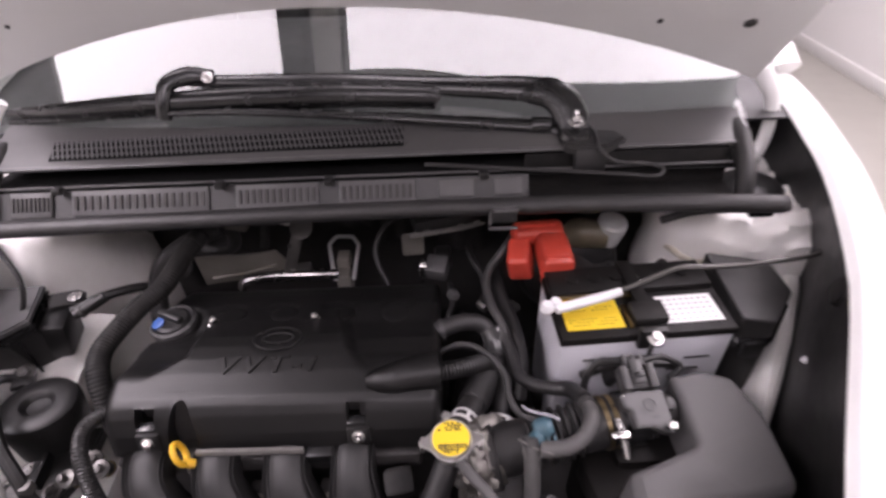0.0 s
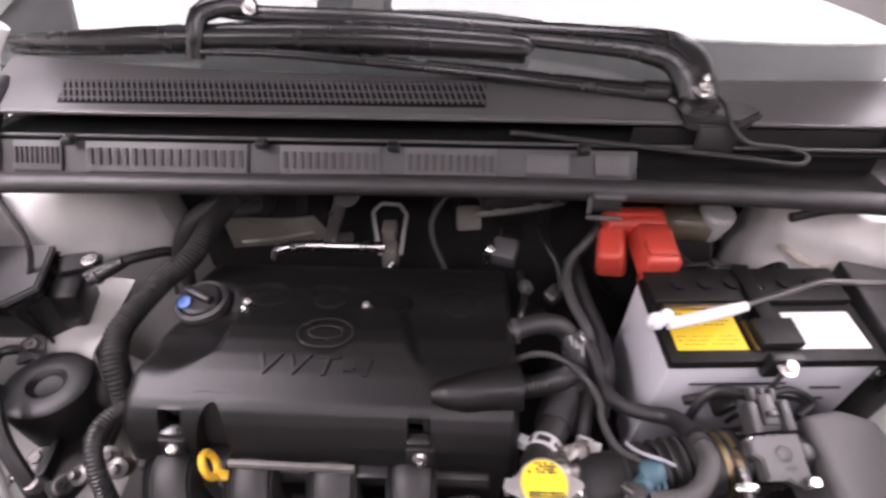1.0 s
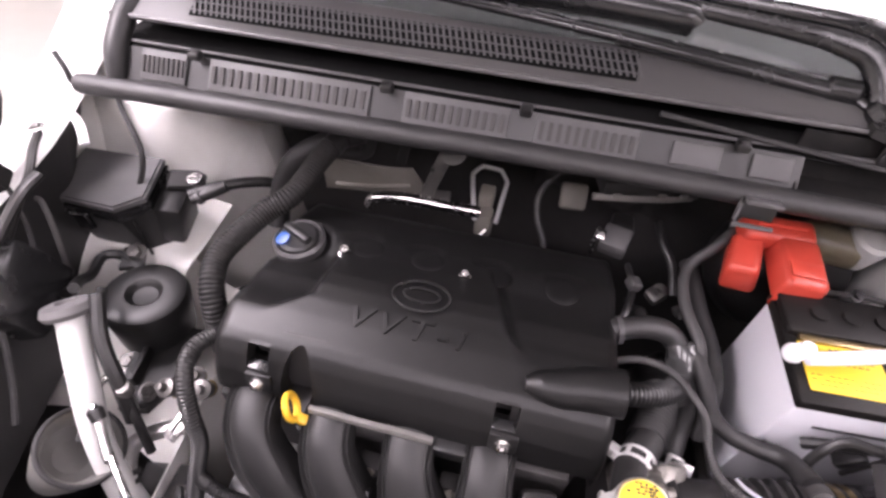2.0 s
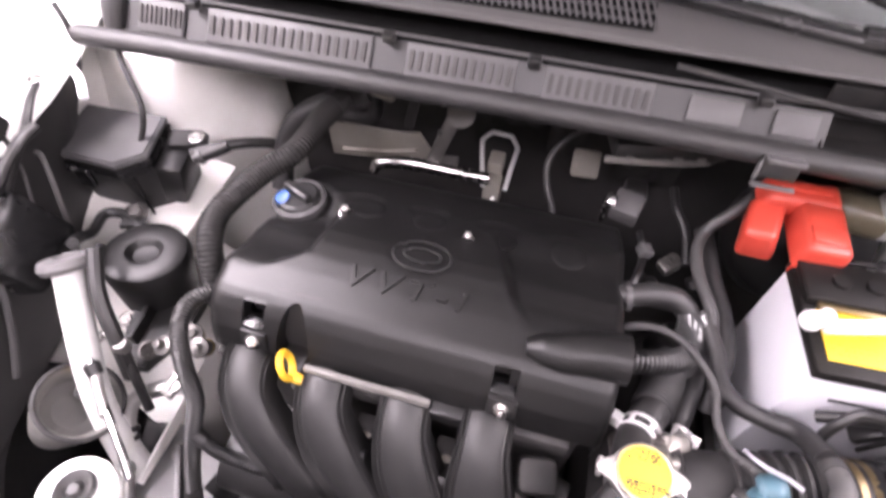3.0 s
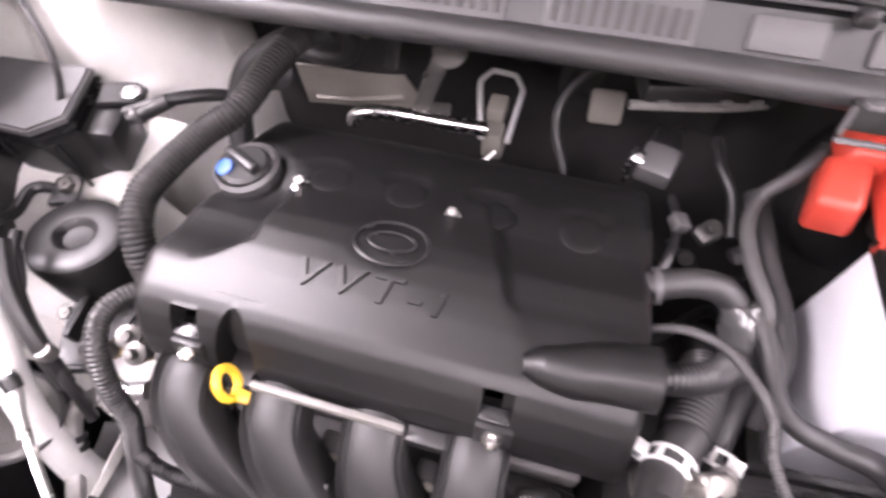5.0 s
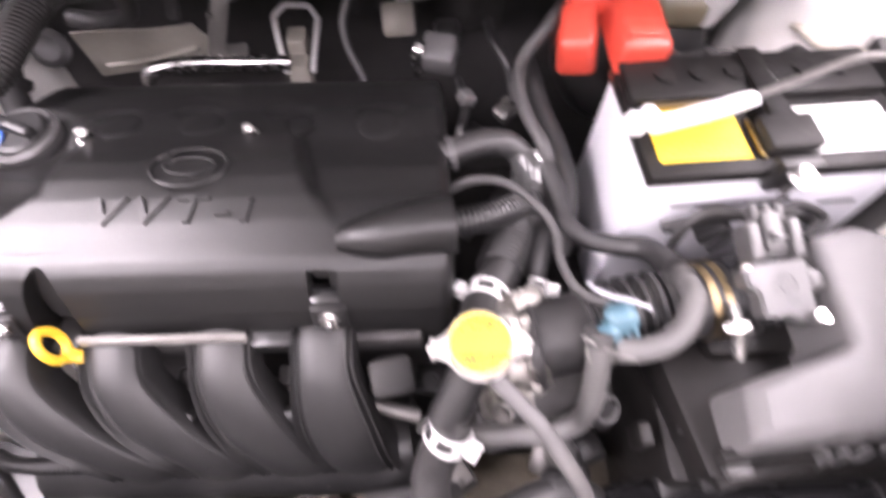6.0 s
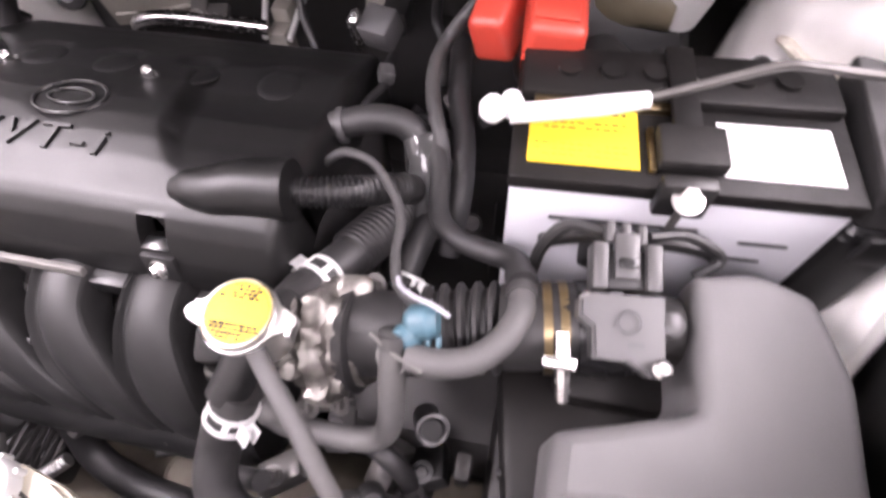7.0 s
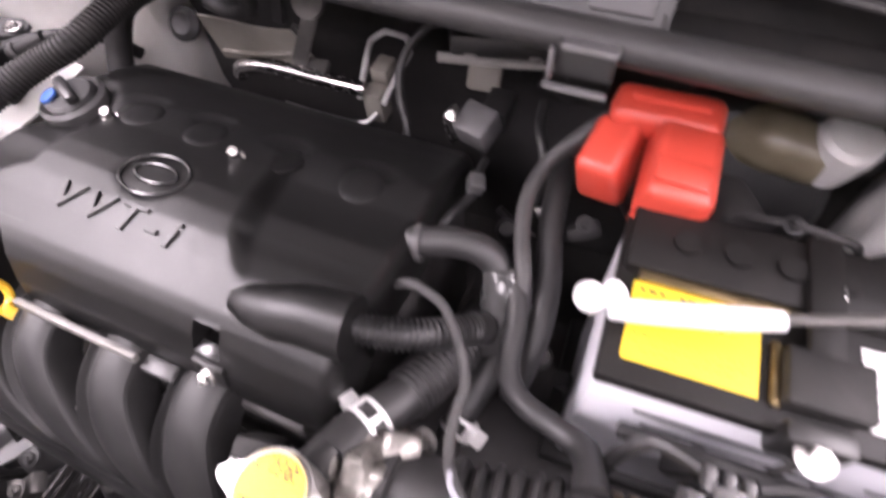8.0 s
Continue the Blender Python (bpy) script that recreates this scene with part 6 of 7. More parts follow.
hose("loom", [(-0.42, 0.76, 0.835), (-0.47, 0.80, 0.83), (-0.52, 0.82, 0.82), (-0.56, 0.80, 0.80)], 0.01, BLACK, "black loom under the cowl", "cable")

fb = thing("fuse_box", (-0.74, 0.62, 0.66), "black plastic fuse box with a matt lid on the inner apron", "fuse box")
FB = [(-0.812, 0.666), (-0.795, 0.564), (-0.692, 0.563), (-0.664, 0.593), (-0.687, 0.674)]
FBC = Vector((-0.735, 0.615))


def grown(k):
    return [tuple(FBC + (Vector(q) - FBC) * k) for q in FB]


lid = plate(grown(1.0), 0.010, pose(0, 0, 0.776), 0.003)
part("lid", lid, COWL_GREY, fb, "matt dark grey lid")
for z, k in ((0.7665, 1.015), (0.7575, 1.0)):
    part("rim", plate(grown(k), 0.0055, pose(0, 0, z), 0.0012), GLOSS, fb)
body = plate(grown(0.985), 0.085, pose(0, 0, 0.676), 0.0)
for v in body.verts:
    if v.co.z < 0.70:
        v.co.x, v.co.y = FBC.x + (v.co.x - FBC.x) * 0.86 + 0.012, FBC.y + (v.co.y - FBC.y) * 0.86 + 0.008
part("box", body, BLACK, fb)
part("front_latch", rbox((-0.748, 0.559, 0.752), (0.022, 0.008, 0.028), 0.002, rot=(0, 0, 1)), GLOSS, fb)
part("front_hook", tube([(-0.765, 0.558, 0.768), (-0.757, 0.552, 0.771), (-0.748, 0.556, 0.768)], 0.0025, n=8), GLOSS, fb)
part("rib", rbox((-0.679, 0.572, 0.722), (0.004, 0.006, 0.07), 0.001, rot=(0, 0, 40)), GLOSS, fb)
part("side_box", rbox((-0.664, 0.632, 0.722), (0.04, 0.07, 0.07), 0.008, rot=(0, 10, 14)), BLACK, fb)
part("tab", plate([(-0.030, -0.018), (0.012, -0.018), (0.021, -0.006), (0.021, 0.008), (0.010, 0.018), (-0.030, 0.02)], 0.006, pose(-0.648, 0.666, 0.756, 0, 8, 25), 0.001), BLACK, fb, "black bolted ear")
part("tab_bolt", hexbolt((-0.641, 0.667, 0.762), r=0.007), STEEL, fb, "bright bolt")
part("lead_boot", tube([(-0.635, 0.640, 0.745), (-0.612, 0.655, 0.752), (-0.59, 0.668, 0.76)], [0.008, 0.0095, 0.009], n=12), BLACK, fb)
part("lead_ring", lathe([(0.0088, -0.003), (0.0115, -0.003), (0.0115, 0.003), (0.0088, 0.003)], aim((-0.626, 0.646, 0.748), (0.8, 0.5, 0.25)), 18), SENSOR, fb)

mt = thing("engine_mount", (-0.63, 0.49, 0.62), "black rubber engine mount with a dished top", "engine mount")
part("bell", lathe([(0.05, -0.075), (0.054, -0.03), (0.056, -0.008), (0.052, 0.002), (0.045, 0.006), (0.024, 0.005), (0.019, 0.001), (0.016, -0.004), (0.008, -0.005), (0.0, -0.005)], pose(-0.632, 0.494, 0.705, -4, 4, 0), 44), BLACK, mt)
part("arm", plate([(-0.05, 0.05), (0.045, 0.05), (0.04, -0.02), (0.012, -0.075), (-0.02, -0.08), (-0.035, -0.03)], 0.02, pose(-0.605, 0.445, 0.62, 0, 6, 8), 0.004), BLACK, mt, "black bolted mount arm")
part("web", rbox((-0.612, 0.425, 0.645), (0.008, 0.06, 0.03), 0.002, rot=(0, 0, 8)), BLACK, mt)
part("ear", plate([(-0.016, -0.018), (0.016, -0.018), (0.014, 0.02), (0.0, 0.03), (-0.014, 0.02)], 0.008, pose(-0.685, 0.545, 0.70, 0, 5, 25), 0.001), BLACK, mt)
part("ear_bolt", hexbolt((-0.684, 0.552, 0.708), (0.1, -0.3, 0.95), 0.0095, 0.010), ROD, mt, "bright bolt")
for q in ((-0.640, 0.425, 0.638), (-0.585, 0.392, 0.642)):
    part("bolt", hexbolt(q, (0.1, -0.3, 0.95), 0.008, 0.009), ROD, mt, "bright bolt")
part("mark", rbox((-0.625, 0.441, 0.685), (0.012, 0.001, 0.006), 0), YELLOW, mt, "small yellow paint mark")

ap = thing("apron_ledge", (-0.60, 0.47, 0.62), "dusty white sheet metal rail beside the engine mount", "body rail", kind="structure")
b = bmesh.new()
sheet(lambda u, v: Vector((-0.80 + 0.24 * u, 0.62 - 0.26 * v + 0.02 * math.sin(u * 5), 0.645 - 0.06 * u - 0.10 * v + 0.006 * math.sin(v * 14))), 20, 24, 0.003, b)
sheet(lambda u, v: Vector((-0.55 + 0.02 * v, 0.62 - 0.36 * u, 0.60 - 0.05 * u - 0.2 * v)), 16, 8, 0.003, b)
part("rail", b, PRIMER, ap)
part("shelf", sheet(lambda u, v: Vector((-0.80 + 0.178 * u, 0.70 - 0.27 * v, 0.690 - 0.115 * smooth(0.58, 0.44, 0.70 - 0.27 * v) - 0.012 * u + 0.004 * math.sin(u * 9 + v * 6))), 24, 24, 0.003), PRIMER, ap, "bright white painted shelf under the fuse box")
part("ledge_web", sheet(lambda u, v: Vector((-0.83 + 0.20 * u, 0.585 + 0.02 * math.sin(u * 4) - 0.05 * (1 - v), 0.56 + 0.10 * v)), 12, 6, 0.003), PRIMER, ap)
wn = thing("washer_bottle", (-0.65, 0.33, 0.60), "white plastic washer filler neck with a black cap", "washer bottle")
part("neck", tube([(-0.650, 0.415, 0.765), (-0.640, 0.400, 0.752), (-0.622, 0.368, 0.72), (-0.603, 0.333, 0.68), (-0.588, 0.308, 0.64), (-0.575, 0.288, 0.585), (-0.568, 0.275, 0.53)], [0.0165, 0.0165, 0.0165, 0.016, 0.016, 0.018, 0.02], n=18), NECK, wn, "white filler neck")
part("cap", lathe([(0.027, -0.006), (0.030, 0.0), (0.027, 0.008), (0.012, 0.010), (0.010, 0.006), (0.0, 0.006)], aim((-0.652, 0.418, 0.768), (-0.3, 0.45, 0.8)), 28), GREY, wn, "grey translucent cap")
ac = thing("refrigerant_line", (-0.57, 0.33, 0.70), "bright bent refrigerant line with a white valve", "pipe")
part("line", tube([(-0.48, 0.245, 0.69), (-0.522, 0.281, 0.70), (-0.557, 0.308, 0.70), (-0.585, 0.330, 0.70), (-0.607, 0.353, 0.70), (-0.606, 0.376, 0.70), (-0.588, 0.376, 0.70), (-0.574, 0.367, 0.695), (-0.57, 0.36, 0.67)], 0.0045, n=10), STEEL, ac)
part("joint", lathe([(0.009, 0), (0.010, 0.008), (0.008, 0.014), (0.0, 0.015)], pose(-0.574, 0.367, 0.697), 16), ROD, ac)
part("valve", tube([(-0.575, 0.326, 0.705), (-0.56, 0.31, 0.702), (-0.54, 0.292, 0.70)], [0.007, 0.0055, 0.006], n=12), ALU, ac, "pale valve body")
part("valve_cap", lathe([(0.008, 0), (0.009, 0.012), (0.007, 0.015), (0, 0.015)], aim((-0.575, 0.327, 0.707), (-0.6, 0.5, 0.5)), 18), BLACK, ac)
hp = thing("hard_pipe", (-0.56, 0.30, 0.58), "dull metal hard pipe with a black rubber clip", "pipe")
part("pipe", tube([(-0.50, 0.37, 0.635), (-0.54, 0.357, 0.632), (-0.572, 0.338, 0.622), (-0.579, 0.318, 0.606), (-0.569, 0.285, 0.58), (-0.555, 0.239, 0.55), (-0.54, 0.199, 0.52), (-0.505, 0.18, 0.50)], 0.010, n=14), ALU, hp)
for y, z, x in ((0.306, 0.597, -0.576), (0.298, 0.59, -0.573)):
    part("clip", lathe([(0.010, -0.003), (0.014, -0.003), (0.014, 0.003), (0.010, 0.003)], aim((x, y, z), (0.25, -0.85, -0.6)), 20), RUBBER, hp, "black rubber clip")
hose("loom", [(-0.655, 0.465, 0.745), (-0.640, 0.440, 0.745), (-0.622, 0.415, 0.735), (-0.602, 0.392, 0.72), (-0.582, 0.372, 0.70), (-0.565, 0.352, 0.67), (-0.55, 0.33, 0.62)], 0.006, BLACK, "black wiring along the apron", "cable", n=10)
hose("loom", [(-0.625, 0.44, 0.78), (-0.605, 0.40, 0.75), (-0.58, 0.37, 0.71), (-0.57, 0.35, 0.66)], 0.009, BLACK, "black taped wiring beside the engine mount", "cable", n=10)
hn = thing("headlamp_back", (-0.61, 0.24, 0.66), "black plastic back of the headlamp", "headlamp")
part("plug", rbox((-0.608, 0.325, 0.662), (0.026, 0.03, 0.02), 0.004, rot=(20, 30, 20)), BLACK, hn, "black bulb plug")
part("tag", rbox((-0.622, 0.334, 0.672), (0.012, 0.006, 0.012), 0.001, rot=(30, 30, 40)), YELLOW, hn, "yellow tag")
part("bowl", lathe([(0.030, -0.09), (0.040, -0.04), (0.046, 0.0), (0.044, 0.008), (0.040, 0.004), (0.034, -0.02), (0.02, -0.03), (0.0, -0.03)], aim((-0.612, 0.305, 0.655), (0.6, 0.2, 0.7)), 36), PALE, hn, "pale grey moulded cup")
part("rim", ring((-0.6075, 0.3065, 0.660), 0.046, 0.003, aim((0, 0, 0), (0.6, 0.2, 0.7)), 40, 8), RUBBER, hn)
for xx, lab in ((-0.440, -1), (0.228, 1)):
    bs = thing("bonnet_stop", (xx, 0.18, 0.79), "white bracket with a grey rubber bonnet stop", "bonnet stop", "bonnet stops")
    o = [(0.031 * math.cos(a) * 1.05, 0.031 * math.sin(a)) for a in (math.pi * k / 14 for k in range(-2, 17))] + [(-0.045, -0.03), (-0.05, -0.08), (0.05, -0.08), (0.045, -0.03)]
    part("bracket", plate(o, 0.012, pose(xx, 0.205, 0.775, 8, 0, -lab * 18), 0.003), WHITE, bs, "white painted bracket")
    part("stopper", lathe([(0.0165, 0), (0.0165, 0.004), (0.015, 0.006), (0.012, 0.005), (0.007, 0.001), (0.0045, 0.005), (0, 0.006)], pose(xx, 0.208, 0.7885), 24), COWL, bs, "grey rubber stopper")
    part("slot", rbox((xx + lab * 0.008, 0.165, 0.7825), (0.03, 0.012, 0.003), 0.001, rot=(8, 0, -lab * 18)), DARK, bs, "dark slot")
    settle(bs, *((-0.012, 0.004, 0.010) if lab < 0 else (0.032, -0.008, -0.022)))


# ---- low front: belts, sensors and brackets seen past the hoses ----
def low_front():
    al = thing("alternator", (-0.40, 0.26, 0.52), "dull cast alternator low before the engine", "alternator")
    part("housing", lathe([(0.03, -0.05), (0.05, -0.045), (0.054, -0.02), (0.054, 0.03), (0.045, 0.045), (0.02, 0.05), (0, 0.05)], aim((-0.40, 0.262, 0.475), (-1, 0, 0)), 36), DARK, al)
    for k in range(7):
        part("fin", rbox((-0.372 + 0.01 * k, 0.262, 0.528), (0.003, 0.07, 0.008), 0.001), DARK, al)
    part("cover", rbox((-0.345, 0.262, 0.49), (0.05, 0.08, 0.05), 0.01), BLACK, al)
    cm = thing("corner_plate", (-0.51, 0.27, 0.56), "dusty grey sheet metal corner plate with a slot", "body plate", kind="structure")
    part("plate", plate([(-0.595, 0.335), (-0.535, 0.345), (-0.455, 0.315), (-0.41, 0.30), (-0.41, 0.262), (-0.44, 0.222), (-0.47, 0.205), (-0.565, 0.215)], 0.004, pose(0, 0, 0.535), 0.001), COWL_GREY, cm)
    part("fold", rbox((-0.50, 0.268, 0.546), (0.008, 0.11, 0.014), 0.003, rot=(0, 0, 32)), COWL_SLAT, cm)
    part("fold", rbox((-0.475, 0.250, 0.545), (0.006, 0.07, 0.012), 0.002, rot=(0, 0, 32)), COWL_SLAT, cm)
    part("slot", rbox((-0.447, 0.283, 0.541), (0.045, 0.026, 0.004), 0.001, rot=(0, 0, -18)), HOLE_SHADE, cm, "dark slot")
    part("bolt", hexbolt((-0.53, 0.31, 0.541), r=0.007), ROD, cm)
    fan = thing("cooling_fan", (-0.2, 0.15, 0.5), "black radiator fan shroud", "fan shroud")
    b = bmesh.new()
    rbox((-0.16, 0.165, 0.50), (0.72, 0.02, 0.36), 0.006, bm=b)
    rbox((-0.16, 0.18, 0.685), (0.72, 0.03, 0.012), 0.004, bm=b)
    part("shroud", b, BLACK, fan)
    part("motor", lathe([(0.05, 0), (0.05, 0.03), (0.04, 0.04), (0, 0.042)], aim((-0.2, 0.175, 0.55), (0, 1, 0)), 32), BLACK, fan)
    tt = thing("tank_bracket", (-0.20, 0.20, 0.65), "cream plastic bracket with slots on the radiator's top", "bracket")
    part("body", plate([(-0.240, 0.236), (-0.192, 0.226), (-0.150, 0.208), (-0.128, 0.186), (-0.128, 0.160), (-0.262, 0.160), (-0.262, 0.215)], 0.010, pose(0, 0, 0.648), 0.002), BEIGE, tt)
    for k in range(3):
        part("slot", rbox((-0.222 + 0.004 * k, 0.214 - 0.009 * k, 0.6585), (0.026, 0.003, 0.002), 0.0006, rot=(0, 0, -20)), DARK, tt, "dark slot")
    part("lip", rbox((-0.170, 0.212, 0.660), (0.07, 0.004, 0.006), 0.001, rot=(0, 0, -22)), BEIGE, tt)
    part("side_step", rbox((-0.135, 0.196, 0.652), (0.03, 0.03, 0.016), 0.003, rot=(0, 0, -30)), BEIGE, tt)
    plug = thing("drain_plug", (-0.25, 0.218, 0.66), "white round plug with a cross slot on the radiator", "plug")
    part("head", lathe([(0.027, -0.01), (0.028, 0.006), (0.025, 0.011), (0.012, 0.013), (0.0, 0.013)], pose(-0.252, 0.210, 0.662), 36), NECK, plug)
    for a in (20, 110):
        part("slot", rbox((-0.252, 0.210, 0.6750), (0.020, 0.0035, 0.002), 0.0006, rot=(0, 0, a)), DARK, plug, "dark cross slot")
    for k in range(8):
        part("tooth", rbox((-0.252 + 0.028 * math.cos(k * math.pi / 4), 0.210 + 0.028 * math.sin(k * math.pi / 4), 0.662), (0.006, 0.006, 0.014), 0.002, rot=(0, 0, 45 * k)), NECK, plug)
    sn = thing("temperature_sensor", (-0.11, 0.24, 0.66), "threaded brass sensor with a black lead", "sensor")
    part("thread", tube([(-0.305, 0.222, 0.553), (-0.288, 0.235, 0.557), (-0.272, 0.249, 0.562)], 0.008, rib=(0.004, 0.0014), n=14), ALU, sn)
    part("lead", tube([(-0.305, 0.222, 0.553), (-0.325, 0.208, 0.548), (-0.35, 0.20, 0.53)], 0.005, n=8), BLACK, sn)
    bt = thing("bracket", (-0.08, 0.29, 0.66), "bright stamped bracket below the manifold", "bracket")
    part("strip", rbox((-0.118, 0.289, 0.596), (0.055, 0.014, 0.018), 0.004, rot=(0, -4, 5)), CLAMP, bt)
    part("bolt", hexbolt((-0.155, 0.285, 0.598), (0, -0.4, 0.9), 0.006), STEEL, bt)
    part("sleeve", tube([(-0.175, 0.29, 0.594), (-0.19, 0.29, 0.593)], 0.010, n=12), ROD, bt)
    low = [(-0.305, 0.30, 0.58), (-0.30, 0.28, 0.535), (-0.285, 0.258, 0.502), (-0.235, 0.24, 0.485), (-0.15, 0.232, 0.478), (-0.05, 0.228, 0.47)]
    h = hose("coolant_hose", low, 0.016, RUBBER, "black hose low under the manifold")
    cuff(h, low, 0, 0.0182)
    cuff(h, low, -1, 0.0182)
    hose("drain_hose", [(0.05, 0.31, 0.66), (0.07, 0.30, 0.66), (0.085, 0.29, 0.63), (0.085, 0.28, 0.58)], 0.009, RUBBER, "short black hose below the throttle")
    md = thing("drain_valve", (0.108, 0.33, 0.71), "black and white valve cap under the intake duct", "valve")
    part("cap", lathe([(0.011, -0.03), (0.012, -0.004), (0.009, 0.0), (0, 0.0)], aim((0.103, 0.321, 0.70), (0.3, -0.5, 0.75)), 20), BLACK, md)
    part("ring", ring((0.104, 0.322, 0.701), 0.0115, 0.0022, aim((0, 0, 0), (0.3, -0.5, 0.75)), 24, 8), SENSOR, md, "grey ring")
    sub = thing("front_subframe", (-0.10, 0.25, 0.40), "brown dusty subframe below the engine", "subframe")
    part("beam", rbox((-0.12, 0.262, 0.425), (0.62, 0.13, 0.05), 0.012), DIRT, sub)
    part("boss", lathe([(0.03, 0), (0.03, 0.02), (0.022, 0.026), (0, 0.026)], pose(-0.19, 0.262, 0.448), 24), DIRT, sub)
    part("bolt", hexbolt((0.02, 0.25, 0.45), r=0.010, h=0.012), ROD, sub)
    # mixed castings, brackets and bolts in the depth
    rng = random.Random(7)
    zones = ((-0.50, -0.05, 0.23, 0.30, 0.50, 0.60), (-0.06, 0.12, 0.26, 0.42, 0.58, 0.66), (0.0, 0.12, 0.52, 0.72, 0.60, 0.70))
    for zi, (x0, x1, y0, y1, z0, z1) in enumerate(zones):
        for k in range(9):
            q = Vector((rng.uniform(x0, x1), rng.uniform(y0, y1), rng.uniform(z0, z1)))
            u = rng.random()
            if u < 0.45:
                m = rbox(q, (rng.uniform(0.02, 0.05), rng.uniform(0.015, 0.04), rng.uniform(0.015, 0.04)), 0.005, rot=(rng.uniform(-40, 40), rng.uniform(-40, 40), rng.uniform(0, 90)))
                hexbolt(q + Vector((0, -0.005, 0.018)), (0, -0.3, 1), 0.006, bm=m)
                solid("engine_bracket", m, rng.choice((ROD, BLACK, DARK)), "small cast bracket with a bolt, deep in the bay", "bracket", "deep brackets")
            elif u < 0.75:
                m = tube([q, q + Vector((rng.uniform(-0.05, 0.05), rng.uniform(-0.02, 0.02), -0.03)), q + Vector((rng.uniform(-0.09, 0.09), rng.uniform(-0.04, 0.04), -0.08))], rng.uniform(0.004, 0.009), n=10)
                solid("deep_hose", m, rng.choice((RUBBER, BLACK, DUSTY)), "small dark hose deep in the bay", "hose", "deep hoses")
            else:
                m = lathe([(0.012, -0.01), (0.012, 0.004), (0.008, 0.01), (0, 0.01)], aim(q, (rng.uniform(-0.5, 0.5), -0.4, 1)), 16)
                solid("deep_plug", m, rng.choice((ROD, BLACK)), "small round plug deep in the bay", "plug", "deep plugs")


low_front()

# black plastic by the headlamp and small zinc parts beside the mount
wing = thing("inner_wing_cover", (-0.70, 0.40, 0.70), "dark plastic cover on the inner wing by the headlamp", "panel")
part("panel", sheet(lambda u, v: Vector((-0.782 + 0.012 * math.sin(u * 4) + 0.07 * (1 - u) * (1 - v), 0.16 + 0.36 * u, 0.56 + 0.24 * v + 0.03 * math.sin(u * 3))), 20, 12, 0.003), COWL, wing)
part("strap", tube([(-0.760, 0.47, 0.80), (-0.735, 0.50, 0.85), (-0.72, 0.515, 0.875), (-0.738, 0.55, 0.885), (-0.752, 0.575, 0.885)], 0.008, n=10, flat=0.6), BLACK, wing)
part("strap_arm", tube([(-0.745, 0.45, 0.82), (-0.715, 0.49, 0.868), (-0.71, 0.52, 0.876)], 0.010, n=10, flat=0.6), BLACK, wing)
part("clip_nut", hexbolt((-0.752, 0.578, 0.892), r=0.006), STEEL, wing)
part("housing", rbox((-0.735, 0.43, 0.76), (0.05, 0.10, 0.09), 0.012, rot=(10, -20, 10)), GLOSS, wing, "shiny black housing")
part("wire", tube([(-0.79, 0.53, 0.80), (-0.765, 0.535, 0.81), (-0.744, 0.52, 0.80), (-0.735, 0.505, 0.77), (-0.735, 0.49, 0.72)], 0.0035, n=8), DUSTY, wing, "grey wire")
part("white_clip", tube([(-0.784, 0.640, 0.862), (-0.765, 0.638, 0.868), (-0.748, 0.628, 0.862), (-0.725, 0.603, 0.855)], 0.006, n=10, flat=0.5), GRIP, wing, "white plastic clip")
hose("loom", [(-0.715, 0.69, 0.90), (-0.719, 0.676, 0.87), (-0.680, 0.638, 0.83), (-0.685, 0.62, 0.79), (-0.70, 0.60, 0.76)], 0.004, RUBBER, "thin black tube down beside the fuse box", "cable", n=8)
hose("loom", [(-0.665, 0.53, 0.70), (-0.700, 0.545, 0.705), (-0.722, 0.535, 0.71), (-0.712, 0.50, 0.715), (-0.70, 0.475, 0.735), (-0.675, 0.45, 0.76)], 0.007, BLACK, "black taped wiring before the fuse box", "cable", n=10)
hose("loom", [(-0.535, 0.735, 0.70), (-0.548, 0.715, 0.735), (-0.57, 0.69, 0.752), (-0.60, 0.667, 0.757), (-0.64, 0.645, 0.75)], 0.008, BLACK, "taped loom down from the fuse box", "cable", n=14)
hose("loom", [(-0.41, 0.77, 0.82), (-0.47, 0.75, 0.80), (-0.51, 0.73, 0.775), (-0.53, 0.71, 0.73), (-0.53, 0.68, 0.68)], 0.016, RUBBER, "thick black taped loom under the cowl", "cable", n=14)
for q, a in (((-0.505, 0.405, 0.70), (0.3, -0.3, 0.9)), ((-0.487, 0.392, 0.70), (0.1, -0.5, 0.9)), ((-0.54, 0.39, 0.68), (-0.2, -0.4, 0.9))):
    z = thing("zinc_fitting", q, "bright zinc fitting beside the engine mount", "fitting", "zinc fittings")
    part("body", lathe([(0.009, -0.02), (0.009, 0.0), (0.012, 0.001), (0.012, 0.007), (0.006, 0.009), (0.005, 0.018), (0, 0.019)], aim(q, a), 16), ROD, z)
    part("collar", lathe([(0.0095, -0.016), (0.011, -0.014), (0.0095, -0.012)], aim(q, a), 16), BRASS, z)
bk = thing("zinc_bracket", (-0.505, 0.345, 0.66), "bright slotted zinc bracket beside the loom", "bracket")
part("plate", rbox((-0.507, 0.352, 0.672), (0.018, 0.034, 0.006), 0.002, rot=(25, 10, -20)), STEEL, bk)
part("slot", rbox((-0.507, 0.352, 0.6756), (0.004, 0.02, 0.002), 0.0005, rot=(25, 10, -20)), DARK, bk)
wire = hose("loom", [(-0.80, 0.69, 0.925), (-0.785, 0.68, 0.90), (-0.785, 0.67, 0.86), (-0.80, 0.655, 0.82), (-0.81, 0.64, 0.79)], 0.004, BLACK, "thin black cable down to the fuse box", "cable", n=8)

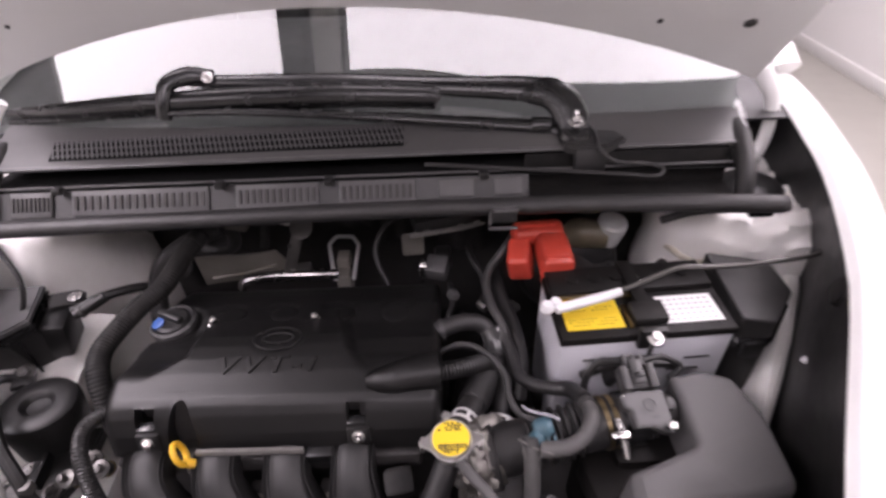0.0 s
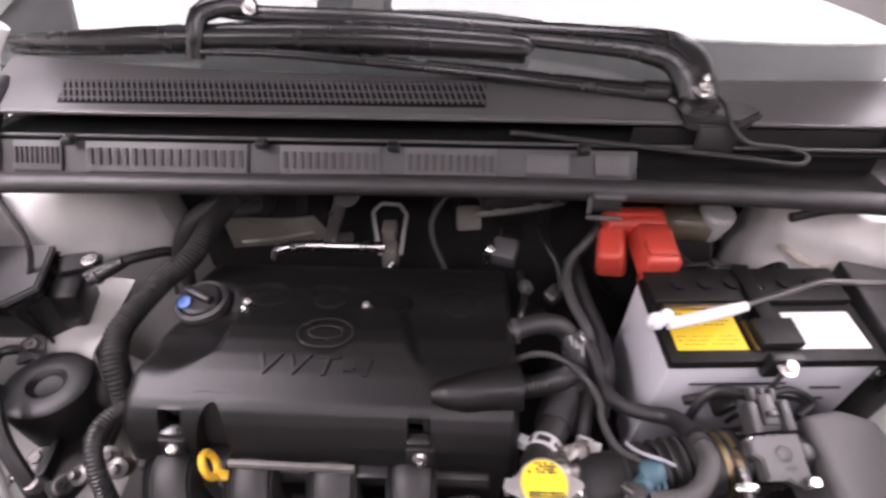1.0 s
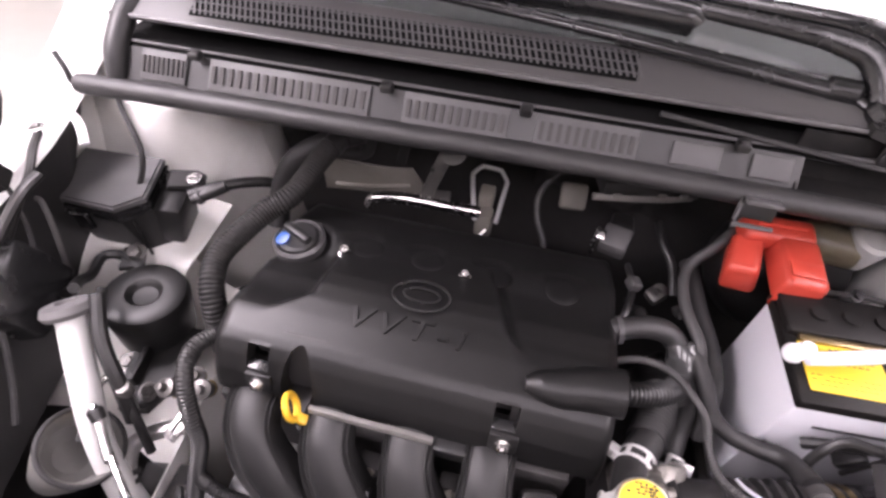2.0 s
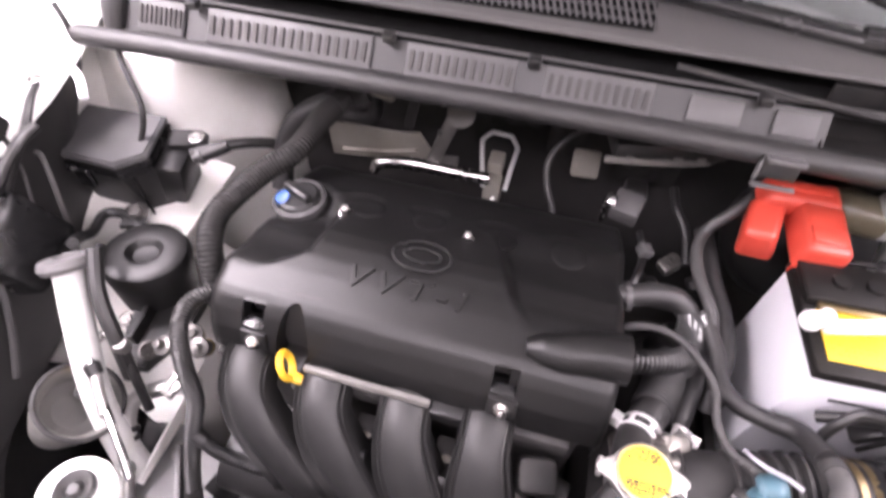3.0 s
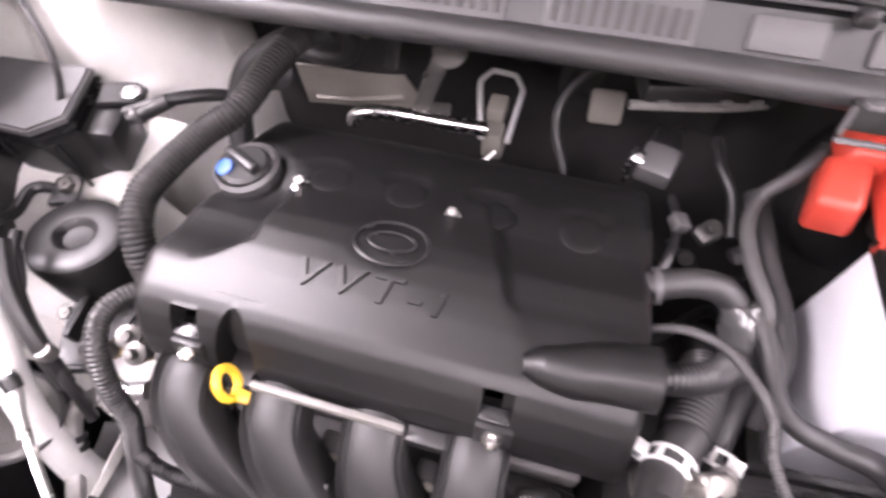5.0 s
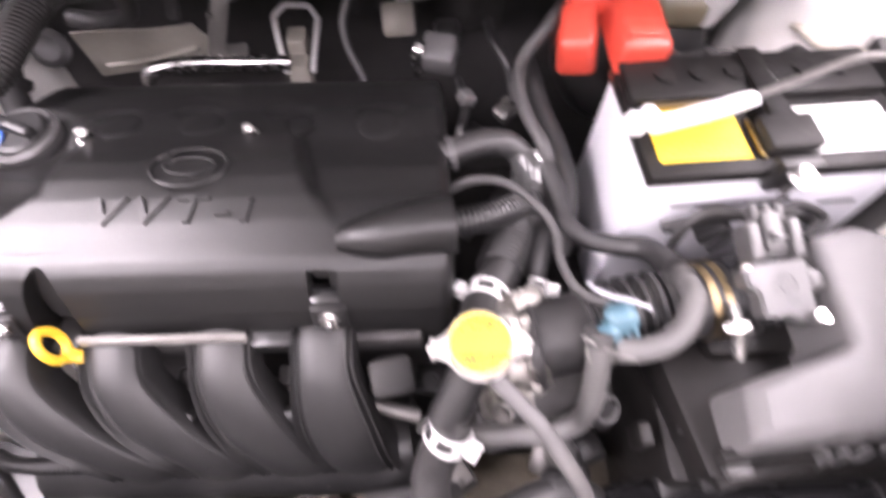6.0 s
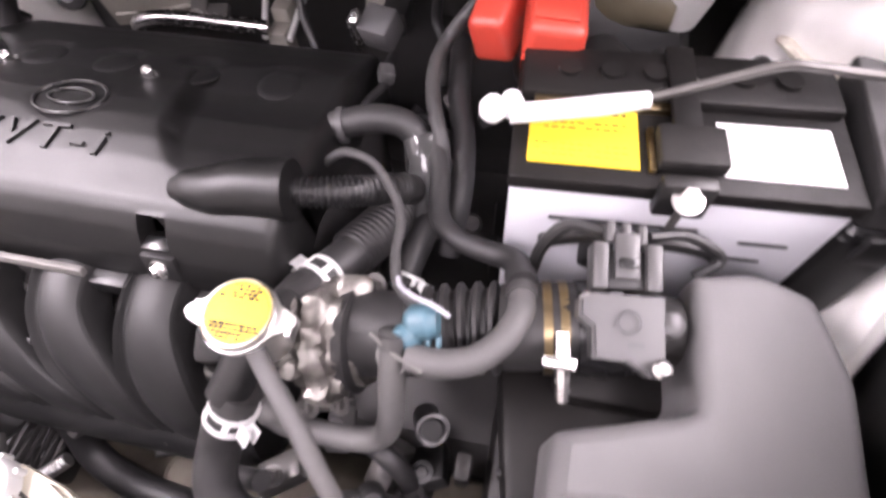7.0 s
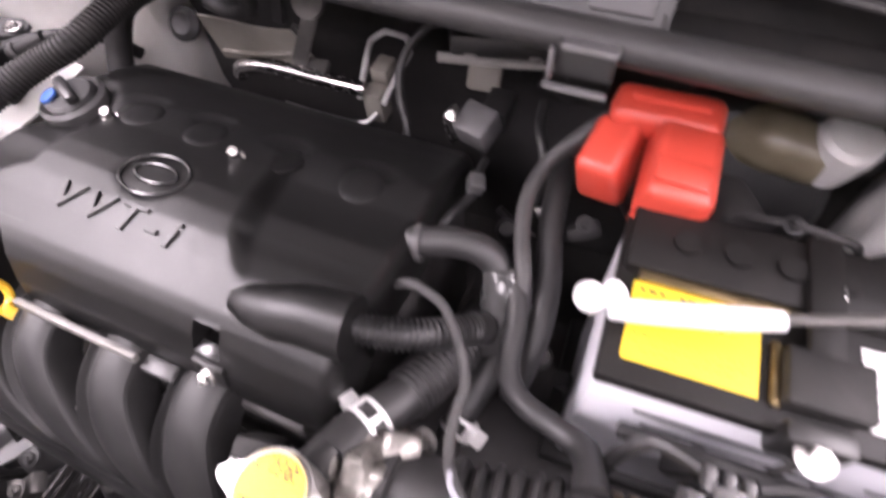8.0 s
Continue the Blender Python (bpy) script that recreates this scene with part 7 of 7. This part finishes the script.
def fender_bracket(x, y, z, side):
    t = thing("fender_bracket", (x, y, z), "black ribbed plastic bracket bolted to the fender edge", "bracket", "fender brackets")
    o = [(-0.022, -0.06), (0.020, -0.05), (0.024, 0.0), (0.012, 0.045), (0.004, 0.062), (-0.010, 0.062), (-0.016, 0.03), (-0.024, -0.02)]
    m = pose(x, y, z, 12, side * 18, -side * 20)
    part("plate", plate(o, 0.004, m, 0.001), MATTE, t)
    for k in range(3):
        part("rib", rbox((0, 0, 0), (0.0025, 0.075, 0.010), 0.0008), MATTE, t).matrix_basis = m @ pose(-0.014 + 0.012 * k, -0.008, 0.007, 0, 0, 6 - 6 * k)
    part("bolt", hexbolt((0, 0, 0), r=0.0055), STEEL, t, "bright bolt").matrix_basis = m @ pose(-0.002, 0.050, 0.004)
    part("foot", rbox((0, 0, 0), (0.05, 0.03, 0.03), 0.005), MATTE, t).matrix_basis = m @ pose(0.002, -0.065, -0.012)


fender_bracket(-0.785, 0.545, 0.905, -1)
fender_bracket(0.492, 0.512, 0.935, 1)
for pts, r in (([(-0.79, 0.49, 0.87), (-0.765, 0.475, 0.84), (-0.75, 0.45, 0.80), (-0.745, 0.42, 0.76)], 0.0035),
               ([(-0.78, 0.50, 0.88), (-0.752, 0.505, 0.865), (-0.738, 0.49, 0.82), (-0.728, 0.46, 0.76), (-0.70, 0.43, 0.70)], 0.003),
               ([(-0.80, 0.43, 0.80), (-0.765, 0.415, 0.79), (-0.735, 0.39, 0.75), (-0.715, 0.35, 0.70), (-0.70, 0.31, 0.66)], 0.0045)):
    hose("loom", pts, r, RUBBER, "thin black wire along the inner wing", "cable", n=8)

# wiring in the gutter beside the relay box and a standing hose behind the radiator cap
hose("loom", [(0.535, 0.62, 0.875), (0.522, 0.56, 0.845), (0.495, 0.49, 0.80), (0.475, 0.43, 0.765), (0.455, 0.36, 0.73), (0.43, 0.28, 0.68)], 0.008, BLACK, "black wiring along the fender gutter", "cable", n=12)
hose("loom", [(0.515, 0.52, 0.845), (0.482, 0.462, 0.79), (0.466, 0.425, 0.745), (0.452, 0.37, 0.725), (0.43, 0.32, 0.71), (0.412, 0.285, 0.70)], 0.0036, DUSTY, "thin grey wire along the fender gutter", "cable", n=8)
gp = thing("gutter_plug", (0.48, 0.45, 0.79), "black plug with pale clips in the fender gutter", "plug")
part("body", rbox((0.478, 0.452, 0.80), (0.032, 0.045, 0.026), 0.006, rot=(10, 20, 15)), GLOSS, gp)
part("clip", tube([(0.466, 0.462, 0.818), (0.474, 0.47, 0.822), (0.484, 0.467, 0.820), (0.488, 0.458, 0.816)], 0.0028, n=8), GRIP, gp, "pale clip")
part("clip", rbox((0.448, 0.455, 0.80), (0.012, 0.008, 0.005), 0.002, rot=(0, 10, 35)), GRIP, gp, "pale clip")
part("lower_clip", rbox((0.468, 0.418, 0.752), (0.014, 0.022, 0.010), 0.003, rot=(15, 10, 15)), GRIP, gp, "pale clip")
wk = thing("wire_plug", (0.408, 0.275, 0.69), "pale grey plug at the end of a thin wire", "plug")
part("body", rbox((0.408, 0.272, 0.695), (0.022, 0.032, 0.018), 0.004, rot=(10, 10, 12)), PALE, wk)
part("collar", lathe([(0.007, -0.006), (0.0085, -0.004), (0.0085, 0.004), (0.006, 0.006)], aim((0.411, 0.290, 0.70), (0.2, 1, 0.2)), 14), GRIP, wk)
hose("standing_hose", [(0.072, 0.55, 0.72), (0.066, 0.505, 0.725), (0.058, 0.470, 0.715), (0.050, 0.43, 0.695), (0.045, 0.40, 0.66)], [0.012, 0.013, 0.013, 0.0115, 0.0115], RUBBER, "black hose with a collar behind the radiator cap", n=16,
     clamps=(((0.0555, 0.447, 0.704), (0.053, 0.438, 0.700)),))
